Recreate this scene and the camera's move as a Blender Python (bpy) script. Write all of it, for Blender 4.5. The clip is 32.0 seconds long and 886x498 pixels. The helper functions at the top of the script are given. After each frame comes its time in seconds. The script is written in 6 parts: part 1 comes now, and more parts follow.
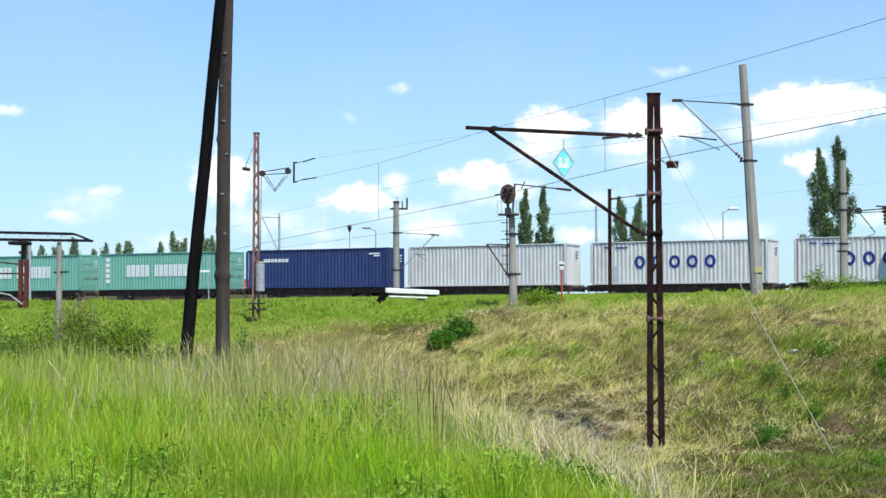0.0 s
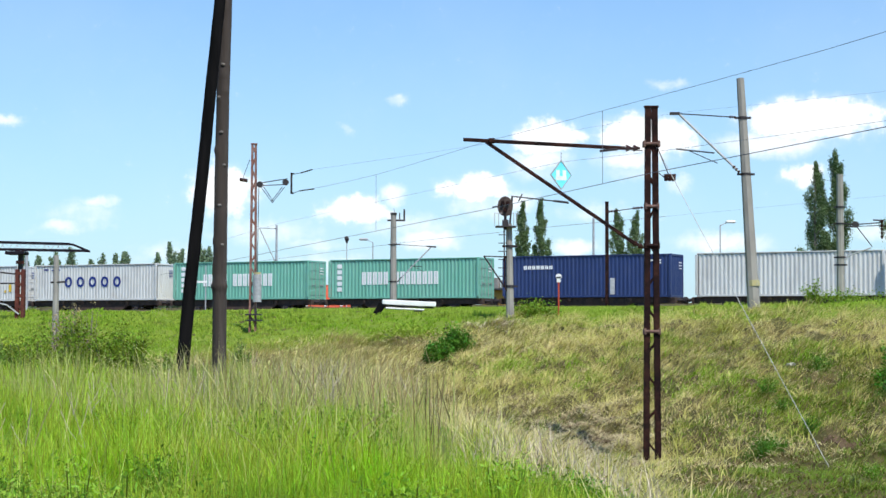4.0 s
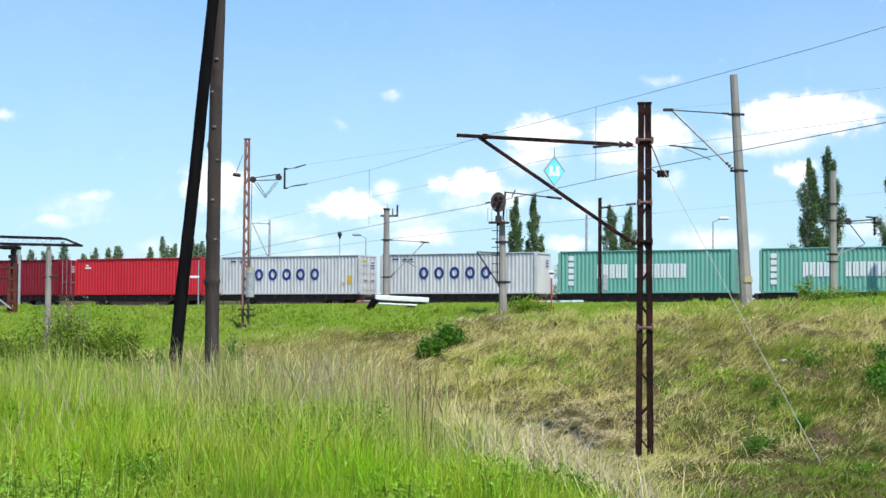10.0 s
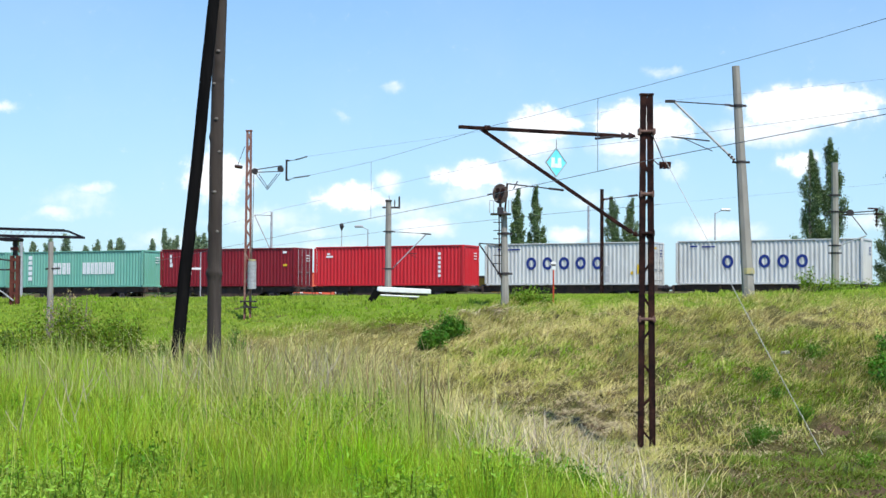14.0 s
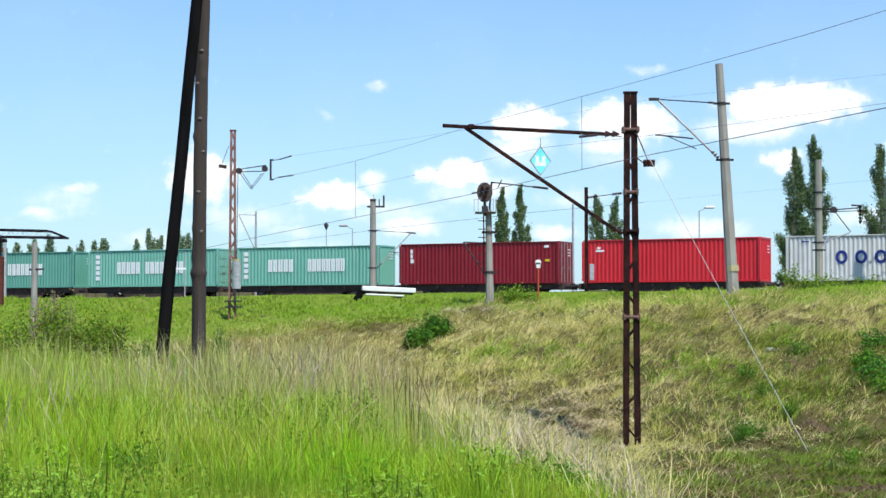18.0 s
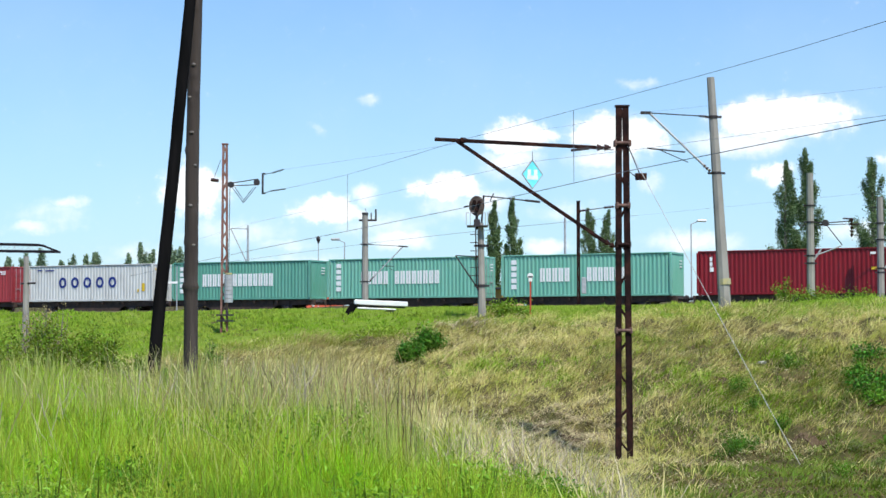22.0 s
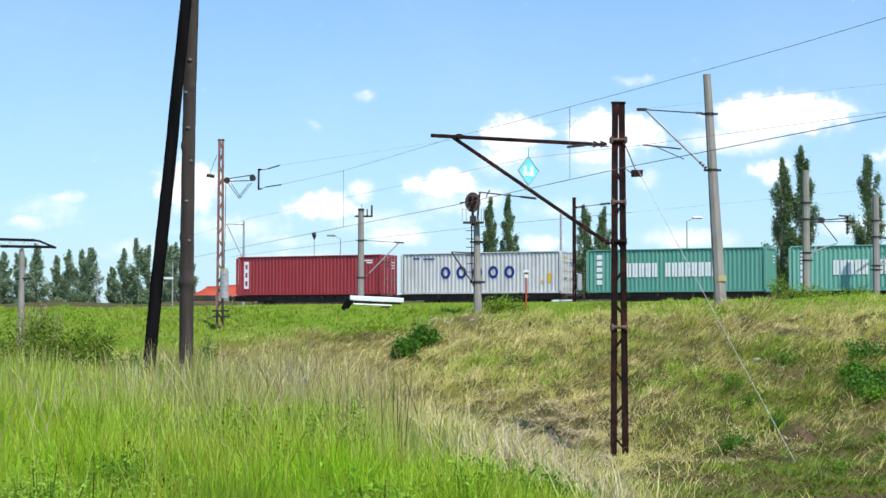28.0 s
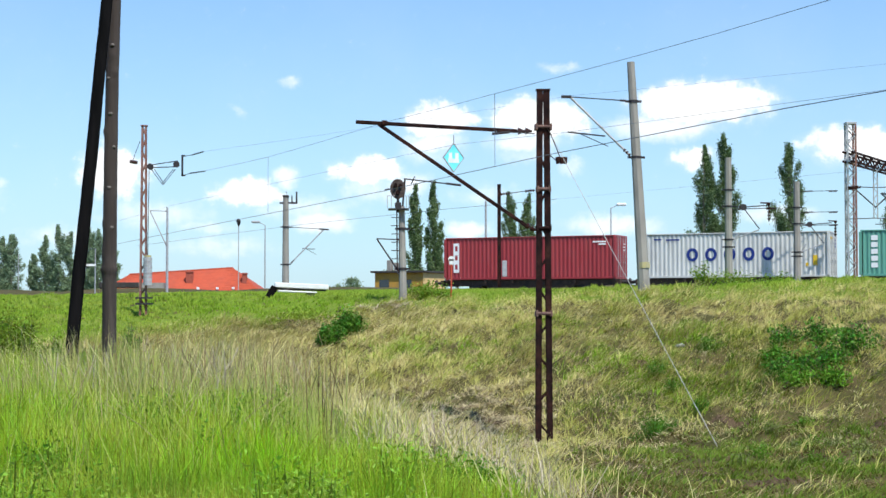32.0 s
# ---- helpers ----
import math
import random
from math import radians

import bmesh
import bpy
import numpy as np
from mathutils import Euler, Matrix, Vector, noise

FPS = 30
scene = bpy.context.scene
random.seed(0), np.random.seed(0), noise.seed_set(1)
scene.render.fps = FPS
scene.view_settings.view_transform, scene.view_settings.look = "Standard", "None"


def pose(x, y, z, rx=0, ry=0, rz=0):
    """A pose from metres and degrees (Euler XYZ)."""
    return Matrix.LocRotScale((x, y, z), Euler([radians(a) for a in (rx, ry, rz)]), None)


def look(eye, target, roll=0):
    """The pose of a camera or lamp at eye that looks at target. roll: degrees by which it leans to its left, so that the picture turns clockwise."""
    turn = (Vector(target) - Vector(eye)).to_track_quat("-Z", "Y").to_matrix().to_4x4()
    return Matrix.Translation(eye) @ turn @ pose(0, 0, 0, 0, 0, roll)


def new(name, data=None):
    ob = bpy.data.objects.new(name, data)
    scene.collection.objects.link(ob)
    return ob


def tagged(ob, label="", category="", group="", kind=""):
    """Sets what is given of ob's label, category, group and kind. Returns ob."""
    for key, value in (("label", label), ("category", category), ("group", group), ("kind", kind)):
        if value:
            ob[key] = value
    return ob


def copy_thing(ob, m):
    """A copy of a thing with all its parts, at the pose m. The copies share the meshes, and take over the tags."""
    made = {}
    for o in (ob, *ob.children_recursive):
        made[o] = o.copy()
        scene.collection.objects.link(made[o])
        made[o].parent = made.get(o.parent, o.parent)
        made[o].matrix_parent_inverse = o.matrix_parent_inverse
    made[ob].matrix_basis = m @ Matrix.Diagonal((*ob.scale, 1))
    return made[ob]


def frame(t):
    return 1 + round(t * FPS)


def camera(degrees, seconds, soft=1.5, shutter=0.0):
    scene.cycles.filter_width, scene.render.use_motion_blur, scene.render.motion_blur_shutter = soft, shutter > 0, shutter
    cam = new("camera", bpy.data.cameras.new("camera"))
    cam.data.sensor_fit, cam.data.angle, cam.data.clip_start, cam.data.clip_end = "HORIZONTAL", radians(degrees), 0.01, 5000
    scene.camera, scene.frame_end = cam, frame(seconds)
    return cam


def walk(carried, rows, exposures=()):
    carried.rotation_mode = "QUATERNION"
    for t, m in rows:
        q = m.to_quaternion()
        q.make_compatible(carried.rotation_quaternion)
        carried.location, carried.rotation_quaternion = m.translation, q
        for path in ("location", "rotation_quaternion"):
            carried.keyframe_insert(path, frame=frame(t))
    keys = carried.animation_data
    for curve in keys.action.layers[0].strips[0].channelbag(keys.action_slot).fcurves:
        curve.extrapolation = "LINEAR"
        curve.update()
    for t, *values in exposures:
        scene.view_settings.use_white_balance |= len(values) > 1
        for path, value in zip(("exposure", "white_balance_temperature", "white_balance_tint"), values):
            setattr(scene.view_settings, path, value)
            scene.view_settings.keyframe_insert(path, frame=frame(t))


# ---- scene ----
# The camera is hand held on one spot beside a railway cutting; it only sways and, at the end, pans right.
EYE = (0.0, 0.0, 1.7)
cam = camera(30.0, 32.0, soft=1.5)
SWAY = [  # seconds, yaw, pitch, roll
    (0, 0.81, 2.31, 0.09), (0.5, 0.91, 2.33, -0.05), (1, 1.32, 2.33, -0.07), (1.5, 1.12, 2.36, -0.06),
    (2, 1.15, 2.45, -0.16), (2.5, 1.08, 2.67, -0.21), (3, 1.09, 2.69, -0.15), (3.5, 1.09, 2.71, -0.18),
    (4, 0.70, 2.72, -0.17), (4.5, 0.49, 2.63, 0.05), (6.5, 0.25, 2.36, -0.08), (7, 0.17, 2.36, -0.17),
    (7.5, 0.28, 2.29, -0.15), (8, 0.51, 2.33, -0.32), (8.5, 0.54, 2.36, -0.27), (9, 0.44, 2.55, -0.28),
    (9.5, 0.39, 2.63, -0.34), (10, 0.45, 2.57, -0.33), (10.5, 0.59, 2.57, -0.33), (11, 0.77, 2.45, -0.43),
    (11.5, 0.75, 2.39, -0.29), (12, 0.58, 2.22, -0.10), (12.5, 0.58, 2.20, -0.12), (13, 0.64, 2.04, -0.21),
    (13.5, 0.35, 2.21, 0.03), (14, 0.52, 2.28, -0.29), (14.5, 0.57, 2.26, -0.33), (16.5, 0.15, 2.24, -0.03),
    (17, -0.12, 2.24, -0.03), (17.5, -0.14, 2.22, 0.17), (18, -0.00, 2.24, -0.00), (18.5, 0.32, 2.29, -0.04),
    (19, -0.02, 2.26, 0.22), (19.5, -0.06, 2.26, 0.21), (20, -0.14, 2.48, -0.07), (20.5, -0.06, 2.58, 0.09),
    (21, -0.13, 2.55, 0.12), (21.5, -0.00, 2.57, -0.01), (22, -0.27, 2.71, 0.07), (22.5, 0.15, 2.63, -0.13),
    (23, 0.04, 2.60, -0.03), (23.5, -0.03, 2.63, -0.04), (24, -0.03, 2.74, -0.06), (24.5, -0.16, 2.71, -0.12),
    (25, -0.25, 2.71, -0.10), (25.5, -0.24, 2.78, -0.23), (27.5, -0.44, 2.62, 0.01), (28, -0.42, 2.58, -0.07),
    (28.5, -0.45, 2.51, -0.09), (29, -0.37, 2.33, -0.06), (29.5, -0.36, 2.30, -0.09), (30, -0.41, 2.40, -0.03),
    (30.5, -0.54, 2.28, 0.19), (31, -1.41, 2.03, 0.19), (31.5, -2.21, 2.07, 0.15), (32, -3.01, 2.12, 0.05),
]
walk(cam, [(t, pose(*EYE, 90 + pitch, roll, yaw)) for t, yaw, pitch, roll in SWAY])

# ---- light ----
SUN_AZ, SUN_EL = radians(154), radians(58)   # azimuth from +y towards +x
scene.view_settings.exposure = 0.18
sun = new("sun", bpy.data.lights.new("sun", "SUN"))
sun.data.energy, sun.data.angle, sun.data.color = 4.6, radians(0.55), (1.0, 0.955, 0.88)
sun.matrix_world = look((0, 0, 60), Vector((0, 0, 60)) - Vector((math.sin(SUN_AZ) * math.cos(SUN_EL), math.cos(SUN_AZ) * math.cos(SUN_EL), math.sin(SUN_EL))))

# clouds over the view: azimuth, elevation, half width, half height in degrees, fullness
HEAPED_CLOUDS = [                                # heaped summer clouds
    (2.9, 6.4, 1.3, 0.74, 1.0), (6.3, 6.5, 1.7, 0.84, 1.0), (12.0, 6.9, 2.45, 0.95, 1.0), (11.6, 5.1, 0.85, 0.5, 0.75),
    (-3.7, 3.95, 1.3, 0.55, 0.8), (0.4, 4.7, 1.35, 0.6, 0.9), (-8.3, 4.5, 1.15, 1.1, 0.95), (17.0, 5.4, 1.6, 0.8, 0.9),
    (19.6, 4.3, 1.5, 0.9, 0.9), (-20.0, 5.0, 2.0, 0.9, 0.9), (24.0, 6.8, 2.6, 1.0, 1.0), (-26.0, 7.0, 2.6, 1.0, 1.0),
    (-40.0, 9.0, 5.0, 2.0, 1.0), (40.0, 10.0, 5.0, 2.0, 1.0),
]
HIGH_WISPS = [                                   # thin white shreds
    (2.6, 5.8, 1.2, 0.45, 0.7), (5.9, 5.8, 1.5, 0.45, 0.7), (10.6, 6.25, 2.2, 0.55, 0.7), (-2.45, 4.55, 0.5, 0.45, 0.7),
    (-2.3, 7.85, 0.55, 0.26, 0.42), (-4.1, 6.85, 0.5, 0.26, 0.33), (7.1, 8.4, 1.05, 0.22, 0.4), (-15.9, 6.9, 1.2, 0.25, 0.6),
    (7.5, 5.0, 0.6, 0.35, 0.5), (0.0, 16.0, 3.0, 0.8, 0.4), (2.5, 5.5, 1.5, 0.6, 0.42), (6.0, 5.4, 1.6, 0.5, 0.4),
]
LOW_WISPS = [                                   # pale veils near the horizon
    (1.8, 4.4, 1.0, 0.5, 0.6), (-12.5, 4.2, 0.8, 0.25, 0.55), (-13.8, 3.35, 1.0, 0.3, 0.55), (-1.2, 3.1, 1.3, 0.45, 0.7),
    (3.9, 2.75, 0.9, 0.35, 0.7), (8.9, 2.95, 2.0, 0.4, 0.6), (-5.2, 2.9, 1.8, 0.3, 0.4), (14.5, 3.2, 2.0, 0.4, 0.5),
    (0.8, 4.2, 2.0, 0.7, 0.45), (-1.8, 3.5, 2.4, 0.6, 0.45), (-13.0, 3.8, 1.7, 0.7, 0.38),
    (-7.0, 3.3, 2.4, 0.6, 0.48), (-4.6, 2.2, 2.2, 0.5, 0.42), (-10.0, 2.5, 1.8, 0.5, 0.4), (4.5, 4.0, 1.6, 0.5, 0.4),
]
CLOUDS = HEAPED_CLOUDS + HIGH_WISPS + LOW_WISPS


def make_sky():
    world = bpy.data.worlds.new("sky")
    scene.world = world
    world.use_nodes = True
    nt = world.node_tree
    N, L = nt.nodes, nt.links
    N.clear()
    out, bg = N.new("ShaderNodeOutputWorld"), N.new("ShaderNodeBackground")
    sky = N.new("ShaderNodeTexSky")
    sky.sky_type, sky.sun_disc = "NISHITA", False
    sky.sun_elevation, sky.sun_rotation = SUN_EL, SUN_AZ
    sky.air_density, sky.dust_density, sky.ozone_density = 1.0, 0.6, 1.6
    tex, sep = N.new("ShaderNodeTexCoord"), N.new("ShaderNodeSeparateXYZ")
    L.new(tex.outputs["Generated"], sep.inputs[0])

    def op(kind, a, b=None, clamp=False):
        n = N.new("ShaderNodeMath")
        n.operation, n.use_clamp = kind, clamp
        for i, v in enumerate((a, b)):
            if v is None:
                continue
            if isinstance(v, (int, float)):
                n.inputs[i].default_value = v
            else:
                L.new(v, n.inputs[i])
        return n.outputs[0]

    az = op("DEGREES", op("ARCTAN2", sep.outputs[0], sep.outputs[1]))
    el = op("DEGREES", op("ARCSINE", sep.outputs[2]))
    both = N.new("ShaderNodeCombineXYZ")
    L.new(az, both.inputs[0]), L.new(el, both.inputs[1])

    def cloud_noise(scale, detail, rough):
        n = N.new("ShaderNodeTexNoise")
        n.inputs["Scale"].default_value, n.inputs["Detail"].default_value, n.inputs["Roughness"].default_value = scale, detail, rough
        L.new(both.outputs[0], n.inputs["Vector"])
        return n

    warp = cloud_noise(1.1, 5, 0.6)
    shift = N.new("ShaderNodeVectorMath")
    shift.operation = "MULTIPLY_ADD"
    L.new(warp.outputs["Color"], shift.inputs[0])
    shift.inputs[1].default_value, shift.inputs[2].default_value = (0.9, 0.75, 0), (-0.45, -0.375, 0)
    moved = N.new("ShaderNodeVectorMath")
    moved.operation = "ADD"
    L.new(both.outputs[0], moved.inputs[0]), L.new(shift.outputs[0], moved.inputs[1])
    heaps, wisps = None, None
    for a, e, w, h, full in CLOUDS:
        m = N.new("ShaderNodeMapping")
        m.vector_type = "TEXTURE"
        m.inputs["Location"].default_value, m.inputs["Scale"].default_value = (a, e, 0), (w, h, 1)
        L.new(moved.outputs[0], m.inputs["Vector"])
        d = N.new("ShaderNodeVectorMath")
        d.operation = "LENGTH"
        L.new(m.outputs[0], d.inputs[0])
        v = op("MULTIPLY", op("SUBTRACT", 1.34, d.outputs["Value"], True), full)
        if full > 0.72:                       # heaped tops, thin undersides
            parts_ = N.new("ShaderNodeSeparateXYZ")
            L.new(m.outputs[0], parts_.inputs[0])
            v = op("MULTIPLY", v, op("ADD", op("MULTIPLY", parts_.outputs[1], 0.75), 0.85, True))
        if full > 0.72:
            heaps = v if heaps is None else op("MAXIMUM", heaps, v)
        else:
            wisps = v if wisps is None else op("MAXIMUM", wisps, v)
    puff, fine = cloud_noise(1.7, 5, 0.52), cloud_noise(5.0, 4, 0.5)
    lump = op("ADD", op("MULTIPLY", op("SUBTRACT", puff.outputs[0], 0.5), 0.9), op("MULTIPLY", op("SUBTRACT", fine.outputs[0], 0.5), 0.22))

    def stretch(v, lo, hi, top):
        r = N.new("ShaderNodeMapRange")
        r.interpolation_type = "SMOOTHSTEP"
        r.inputs["From Min"].default_value, r.inputs["From Max"].default_value, r.inputs["To Max"].default_value = lo, hi, top
        L.new(v, r.inputs["Value"])
        return r.outputs[0]

    crisp = stretch(op("ADD", heaps, lump), 0.14, 0.56, 1.0)
    around = stretch(op("ADD", op("MULTIPLY", heaps, 0.95), op("MULTIPLY", lump, 0.5)), 0.02, 0.80, 0.75)
    soft = stretch(op("ADD", wisps, op("MULTIPLY", lump, 0.5)), 0.13, 0.80, 0.85)
    cover = op("MAXIMUM", op("MAXIMUM", crisp, around), soft)
    # thin veil of high haze, thicker towards the horizon
    veil = cloud_noise(0.16, 4, 0.55)
    haze = op("MULTIPLY", op("SUBTRACT", 1.0, op("MULTIPLY", el, 0.055), True), 0.5)
    haze = op("ADD", haze, op("MULTIPLY", op("SUBTRACT", veil.outputs[0], 0.42, True), 0.2), True)
    tint = N.new("ShaderNodeMix")
    tint.data_type, tint.blend_type = "RGBA", "MULTIPLY"
    tint.inputs["Factor"].default_value = 1.0
    L.new(sky.outputs[0], tint.inputs["A"])
    tint.inputs["B"].default_value = SKY_TINT
    mixes = tint.outputs["Result"]
    for fac, col in ((haze, HAZE), (cover, CLOUD)):
        mx = N.new("ShaderNodeMix")
        mx.data_type = "RGBA"
        L.new(fac, mx.inputs["Factor"]), L.new(mixes, mx.inputs["A"])
        mx.inputs["B"].default_value = col
        mixes = mx.outputs["Result"]
    L.new(mixes, bg.inputs["Color"])
    bg.inputs["Strength"].default_value = 0.12
    L.new(bg.outputs[0], out.inputs[0])


SKY_TINT, HAZE, CLOUD = (0.56, 0.95, 1.28, 1), (6.0, 7.0, 8.0, 1), (8.8, 8.9, 9.0, 1)
make_sky()

# ---- materials ----


def material(name, color, rough=0.6, metal=0.0, color2=None, scale=4.0, bump=0.0, bump_scale=30.0, stretch=(1, 1, 1), island=0.0, random=0.0,
             dirt=None, dirt_scale=1.2, dirt_amount=0.5, translucent=0.0, spec=0.4):
    m = bpy.data.materials.new(name)
    m.use_nodes = True
    nt = m.node_tree
    N, L = nt.nodes, nt.links
    b = N["Principled BSDF"]
    b.inputs["Roughness"].default_value, b.inputs["Metallic"].default_value = rough, metal
    b.inputs["Specular IOR Level"].default_value = spec
    tc, mp = N.new("ShaderNodeTexCoord"), N.new("ShaderNodeMapping")
    L.new(tc.outputs["Object"], mp.inputs[0])
    mp.inputs["Scale"].default_value = stretch

    def noise_tex(s, detail=5.0, rough_=0.6):
        n = N.new("ShaderNodeTexNoise")
        n.inputs["Scale"].default_value, n.inputs["Detail"].default_value, n.inputs["Roughness"].default_value = s, detail, rough_
        L.new(mp.outputs[0], n.inputs["Vector"])
        return n

    def blend(fac, a, c):
        x = N.new("ShaderNodeMix")
        x.data_type = "RGBA"
        if isinstance(fac, float):
            x.inputs["Factor"].default_value = fac
        else:
            L.new(fac, x.inputs["Factor"])
        for key, v in (("A", a), ("B", c)):
            if isinstance(v, tuple):
                x.inputs[key].default_value = (*v, 1)
            else:
                L.new(v, x.inputs[key])
        return x.outputs["Result"]

    def ramp(v, lo, hi):
        r = N.new("ShaderNodeMapRange")
        r.inputs["From Min"].default_value, r.inputs["From Max"].default_value = lo, hi
        L.new(v, r.inputs["Value"])
        return r.outputs[0]

    col = color
    if color2:
        col = blend(ramp(noise_tex(scale).outputs[0], 0.35, 0.65), color, color2)
    if dirt:
        f = ramp(noise_tex(dirt_scale, 8.0, 0.7).outputs[0], 0.48, 0.72)
        k = N.new("ShaderNodeMath")
        k.operation = "MULTIPLY"
        L.new(f, k.inputs[0])
        k.inputs[1].default_value = dirt_amount
        col = blend(k.outputs[0], col, dirt)
    for amount, source in ((island, "island"), (random, "random")):
        if amount:
            hs = N.new("ShaderNodeHueSaturation")
            src = N.new("ShaderNodeNewGeometry").outputs["Random Per Island"] if source == "island" else N.new("ShaderNodeObjectInfo").outputs["Random"]
            r = N.new("ShaderNodeMapRange")
            r.inputs["To Min"].default_value, r.inputs["To Max"].default_value = 1 - amount, 1 + amount
            L.new(src, r.inputs["Value"])
            L.new(r.outputs[0], hs.inputs["Value"])
            h = N.new("ShaderNodeMapRange")
            h.inputs["To Min"].default_value, h.inputs["To Max"].default_value = 0.5 - 0.05 * amount, 0.5 + 0.06 * amount
            L.new(src, h.inputs["Value"])
            L.new(h.outputs[0], hs.inputs["Hue"])
            if isinstance(col, tuple):
                hs.inputs["Color"].default_value = (*col, 1)
            else:
                L.new(col, hs.inputs["Color"])
            col = hs.outputs[0]
    if isinstance(col, tuple):
        b.inputs["Base Color"].default_value = (*col, 1)
    else:
        L.new(col, b.inputs["Base Color"])
    if bump:
        bp = N.new("ShaderNodeBump")
        bp.inputs["Strength"].default_value, bp.inputs["Distance"].default_value = bump, 0.02
        L.new(noise_tex(bump_scale, 6.0).outputs[0], bp.inputs["Height"])
        L.new(bp.outputs[0], b.inputs["Normal"])
    if translucent:
        tr, ms = N.new("ShaderNodeBsdfTranslucent"), N.new("ShaderNodeMixShader")
        if isinstance(col, tuple):
            tr.inputs["Color"].default_value = (*col, 1)
        else:
            L.new(col, tr.inputs["Color"])
        ms.inputs[0].default_value = translucent
        L.new(b.outputs[0], ms.inputs[1]), L.new(tr.outputs[0], ms.inputs[2])
        L.new(ms.outputs[0], N["Material Output"].inputs["Surface"])
    return m


M_GROUND = material("turf", (0.065, 0.068, 0.02), 0.95, color2=(0.115, 0.09, 0.04), scale=0.9, bump=0.8, bump_scale=9, dirt=(0.07, 0.055, 0.04), dirt_scale=0.35, dirt_amount=0.45, spec=0.1)
M_MEADOW = material("meadow_blade", (0.34, 0.56, 0.018), 0.65, color2=(0.56, 0.60, 0.085), scale=0.6, dirt=(0.11, 0.24, 0.015), dirt_scale=0.55, dirt_amount=0.85, island=0.5, translucent=0.45, spec=0.06)
M_PLATEAU = material("verge_blade", (0.26, 0.41, 0.035), 0.7, color2=(0.36, 0.44, 0.07), scale=0.25, island=0.12, translucent=0.45, spec=0.06)
M_MOWN = material("mown_blade", (0.36, 0.385, 0.07), 0.8, color2=(0.64, 0.545, 0.23), scale=0.8, island=0.25, translucent=0.35, spec=0.06)
M_DRY = material("dry_stalk", (0.62, 0.53, 0.26), 0.8, color2=(0.46, 0.39, 0.17), scale=1.5, island=0.35, translucent=0.2, spec=0.06)
M_WEED = material("weed_leaf", (0.09, 0.22, 0.018), 0.6, color2=(0.20, 0.36, 0.035), scale=1.2, island=0.4, translucent=0.38, spec=0.12)
M_SOIL = material("dark_soil", (0.075, 0.053, 0.034), 0.95, color2=(0.14, 0.10, 0.062), scale=3, bump=1.0, bump_scale=14, spec=0.03)
M_BALLAST = material("ballast", (0.17, 0.15, 0.13), 0.95, color2=(0.26, 0.23, 0.20), scale=14, bump=1.0, bump_scale=25, spec=0.1)
M_RAIL = material("rail_steel", (0.16, 0.09, 0.06), 0.55, 0.6, color2=(0.3, 0.27, 0.25), scale=3)
M_SLEEPER = material("sleeper_wood", (0.06, 0.045, 0.035), 0.9, color2=(0.10, 0.08, 0.06), scale=5, bump=0.5)
M_RUST = material("rusted_steel", (0.009, 0.005, 0.005), 0.8, 0.0, color2=(0.027, 0.011, 0.009), scale=3.5, bump=0.35, bump_scale=40, dirt=(0.13, 0.048, 0.03), dirt_scale=2.6, dirt_amount=0.45, spec=0.12)
M_RUSTPALE = material("faded_red_paint", (0.17, 0.06, 0.045), 0.75, 0.05, color2=(0.27, 0.13, 0.10), scale=2.5, dirt=(0.36, 0.29, 0.26), dirt_scale=3.5, dirt_amount=0.7)
M_DISC = material("stained_disc_paint", (0.035, 0.022, 0.018), 0.8, color2=(0.11, 0.08, 0.066), scale=9, bump=0.3, bump_scale=40, dirt=(0.02, 0.012, 0.01), dirt_scale=5, dirt_amount=0.6)
M_OXIDE = material("red_oxide_steel", (0.10, 0.03, 0.024), 0.8, color2=(0.16, 0.05, 0.035), scale=3, bump=0.3, bump_scale=40, dirt=(0.03, 0.016, 0.014), dirt_scale=2.0, dirt_amount=0.7, spec=0.15)
M_TARSTEEL = material("black_painted_steel", (0.012, 0.010, 0.016), 0.8, color2=(0.022, 0.018, 0.024), scale=5, spec=0.1)
M_CLAMP = material("rusty_clamp", (0.10, 0.05, 0.04), 0.8, color2=(0.22, 0.13, 0.10), scale=9, bump=0.4, bump_scale=50, dirt=(0.03, 0.016, 0.014), dirt_scale=6, dirt_amount=0.8)
M_DARKSTEEL = material("dark_steel", (0.022, 0.020, 0.024), 0.7, 0.0, color2=(0.045, 0.036, 0.036), scale=6)
M_GALV = material("weathered_zinc", (0.46, 0.47, 0.48), 0.5, 0.15, color2=(0.34, 0.34, 0.35), scale=6)
M_CONCRETE = material("aged_concrete", (0.34, 0.32, 0.28), 0.9, color2=(0.27, 0.25, 0.22), scale=2.5, stretch=(1, 1, 0.35), bump=0.3, bump_scale=35, dirt=(0.16, 0.15, 0.13), dirt_scale=1.3, dirt_amount=0.5)
M_WOOD = material("creosoted_wood", (0.038, 0.029, 0.024), 0.85, color2=(0.065, 0.049, 0.04), scale=5, stretch=(1, 1, 0.08), bump=0.6, bump_scale=26, dirt=(0.17, 0.145, 0.125), dirt_scale=2.5, dirt_amount=0.32)
M_TARWOOD = material("tarred_wood", (0.004, 0.004, 0.004), 0.85, color2=(0.010, 0.009, 0.009), scale=5, stretch=(1, 1, 0.08), bump=0.5, bump_scale=26, spec=0.04)
M_SCAR = material("weathered_knot", (0.11, 0.095, 0.085), 0.9, color2=(0.19, 0.17, 0.15), scale=18, bump=0.5, bump_scale=60)
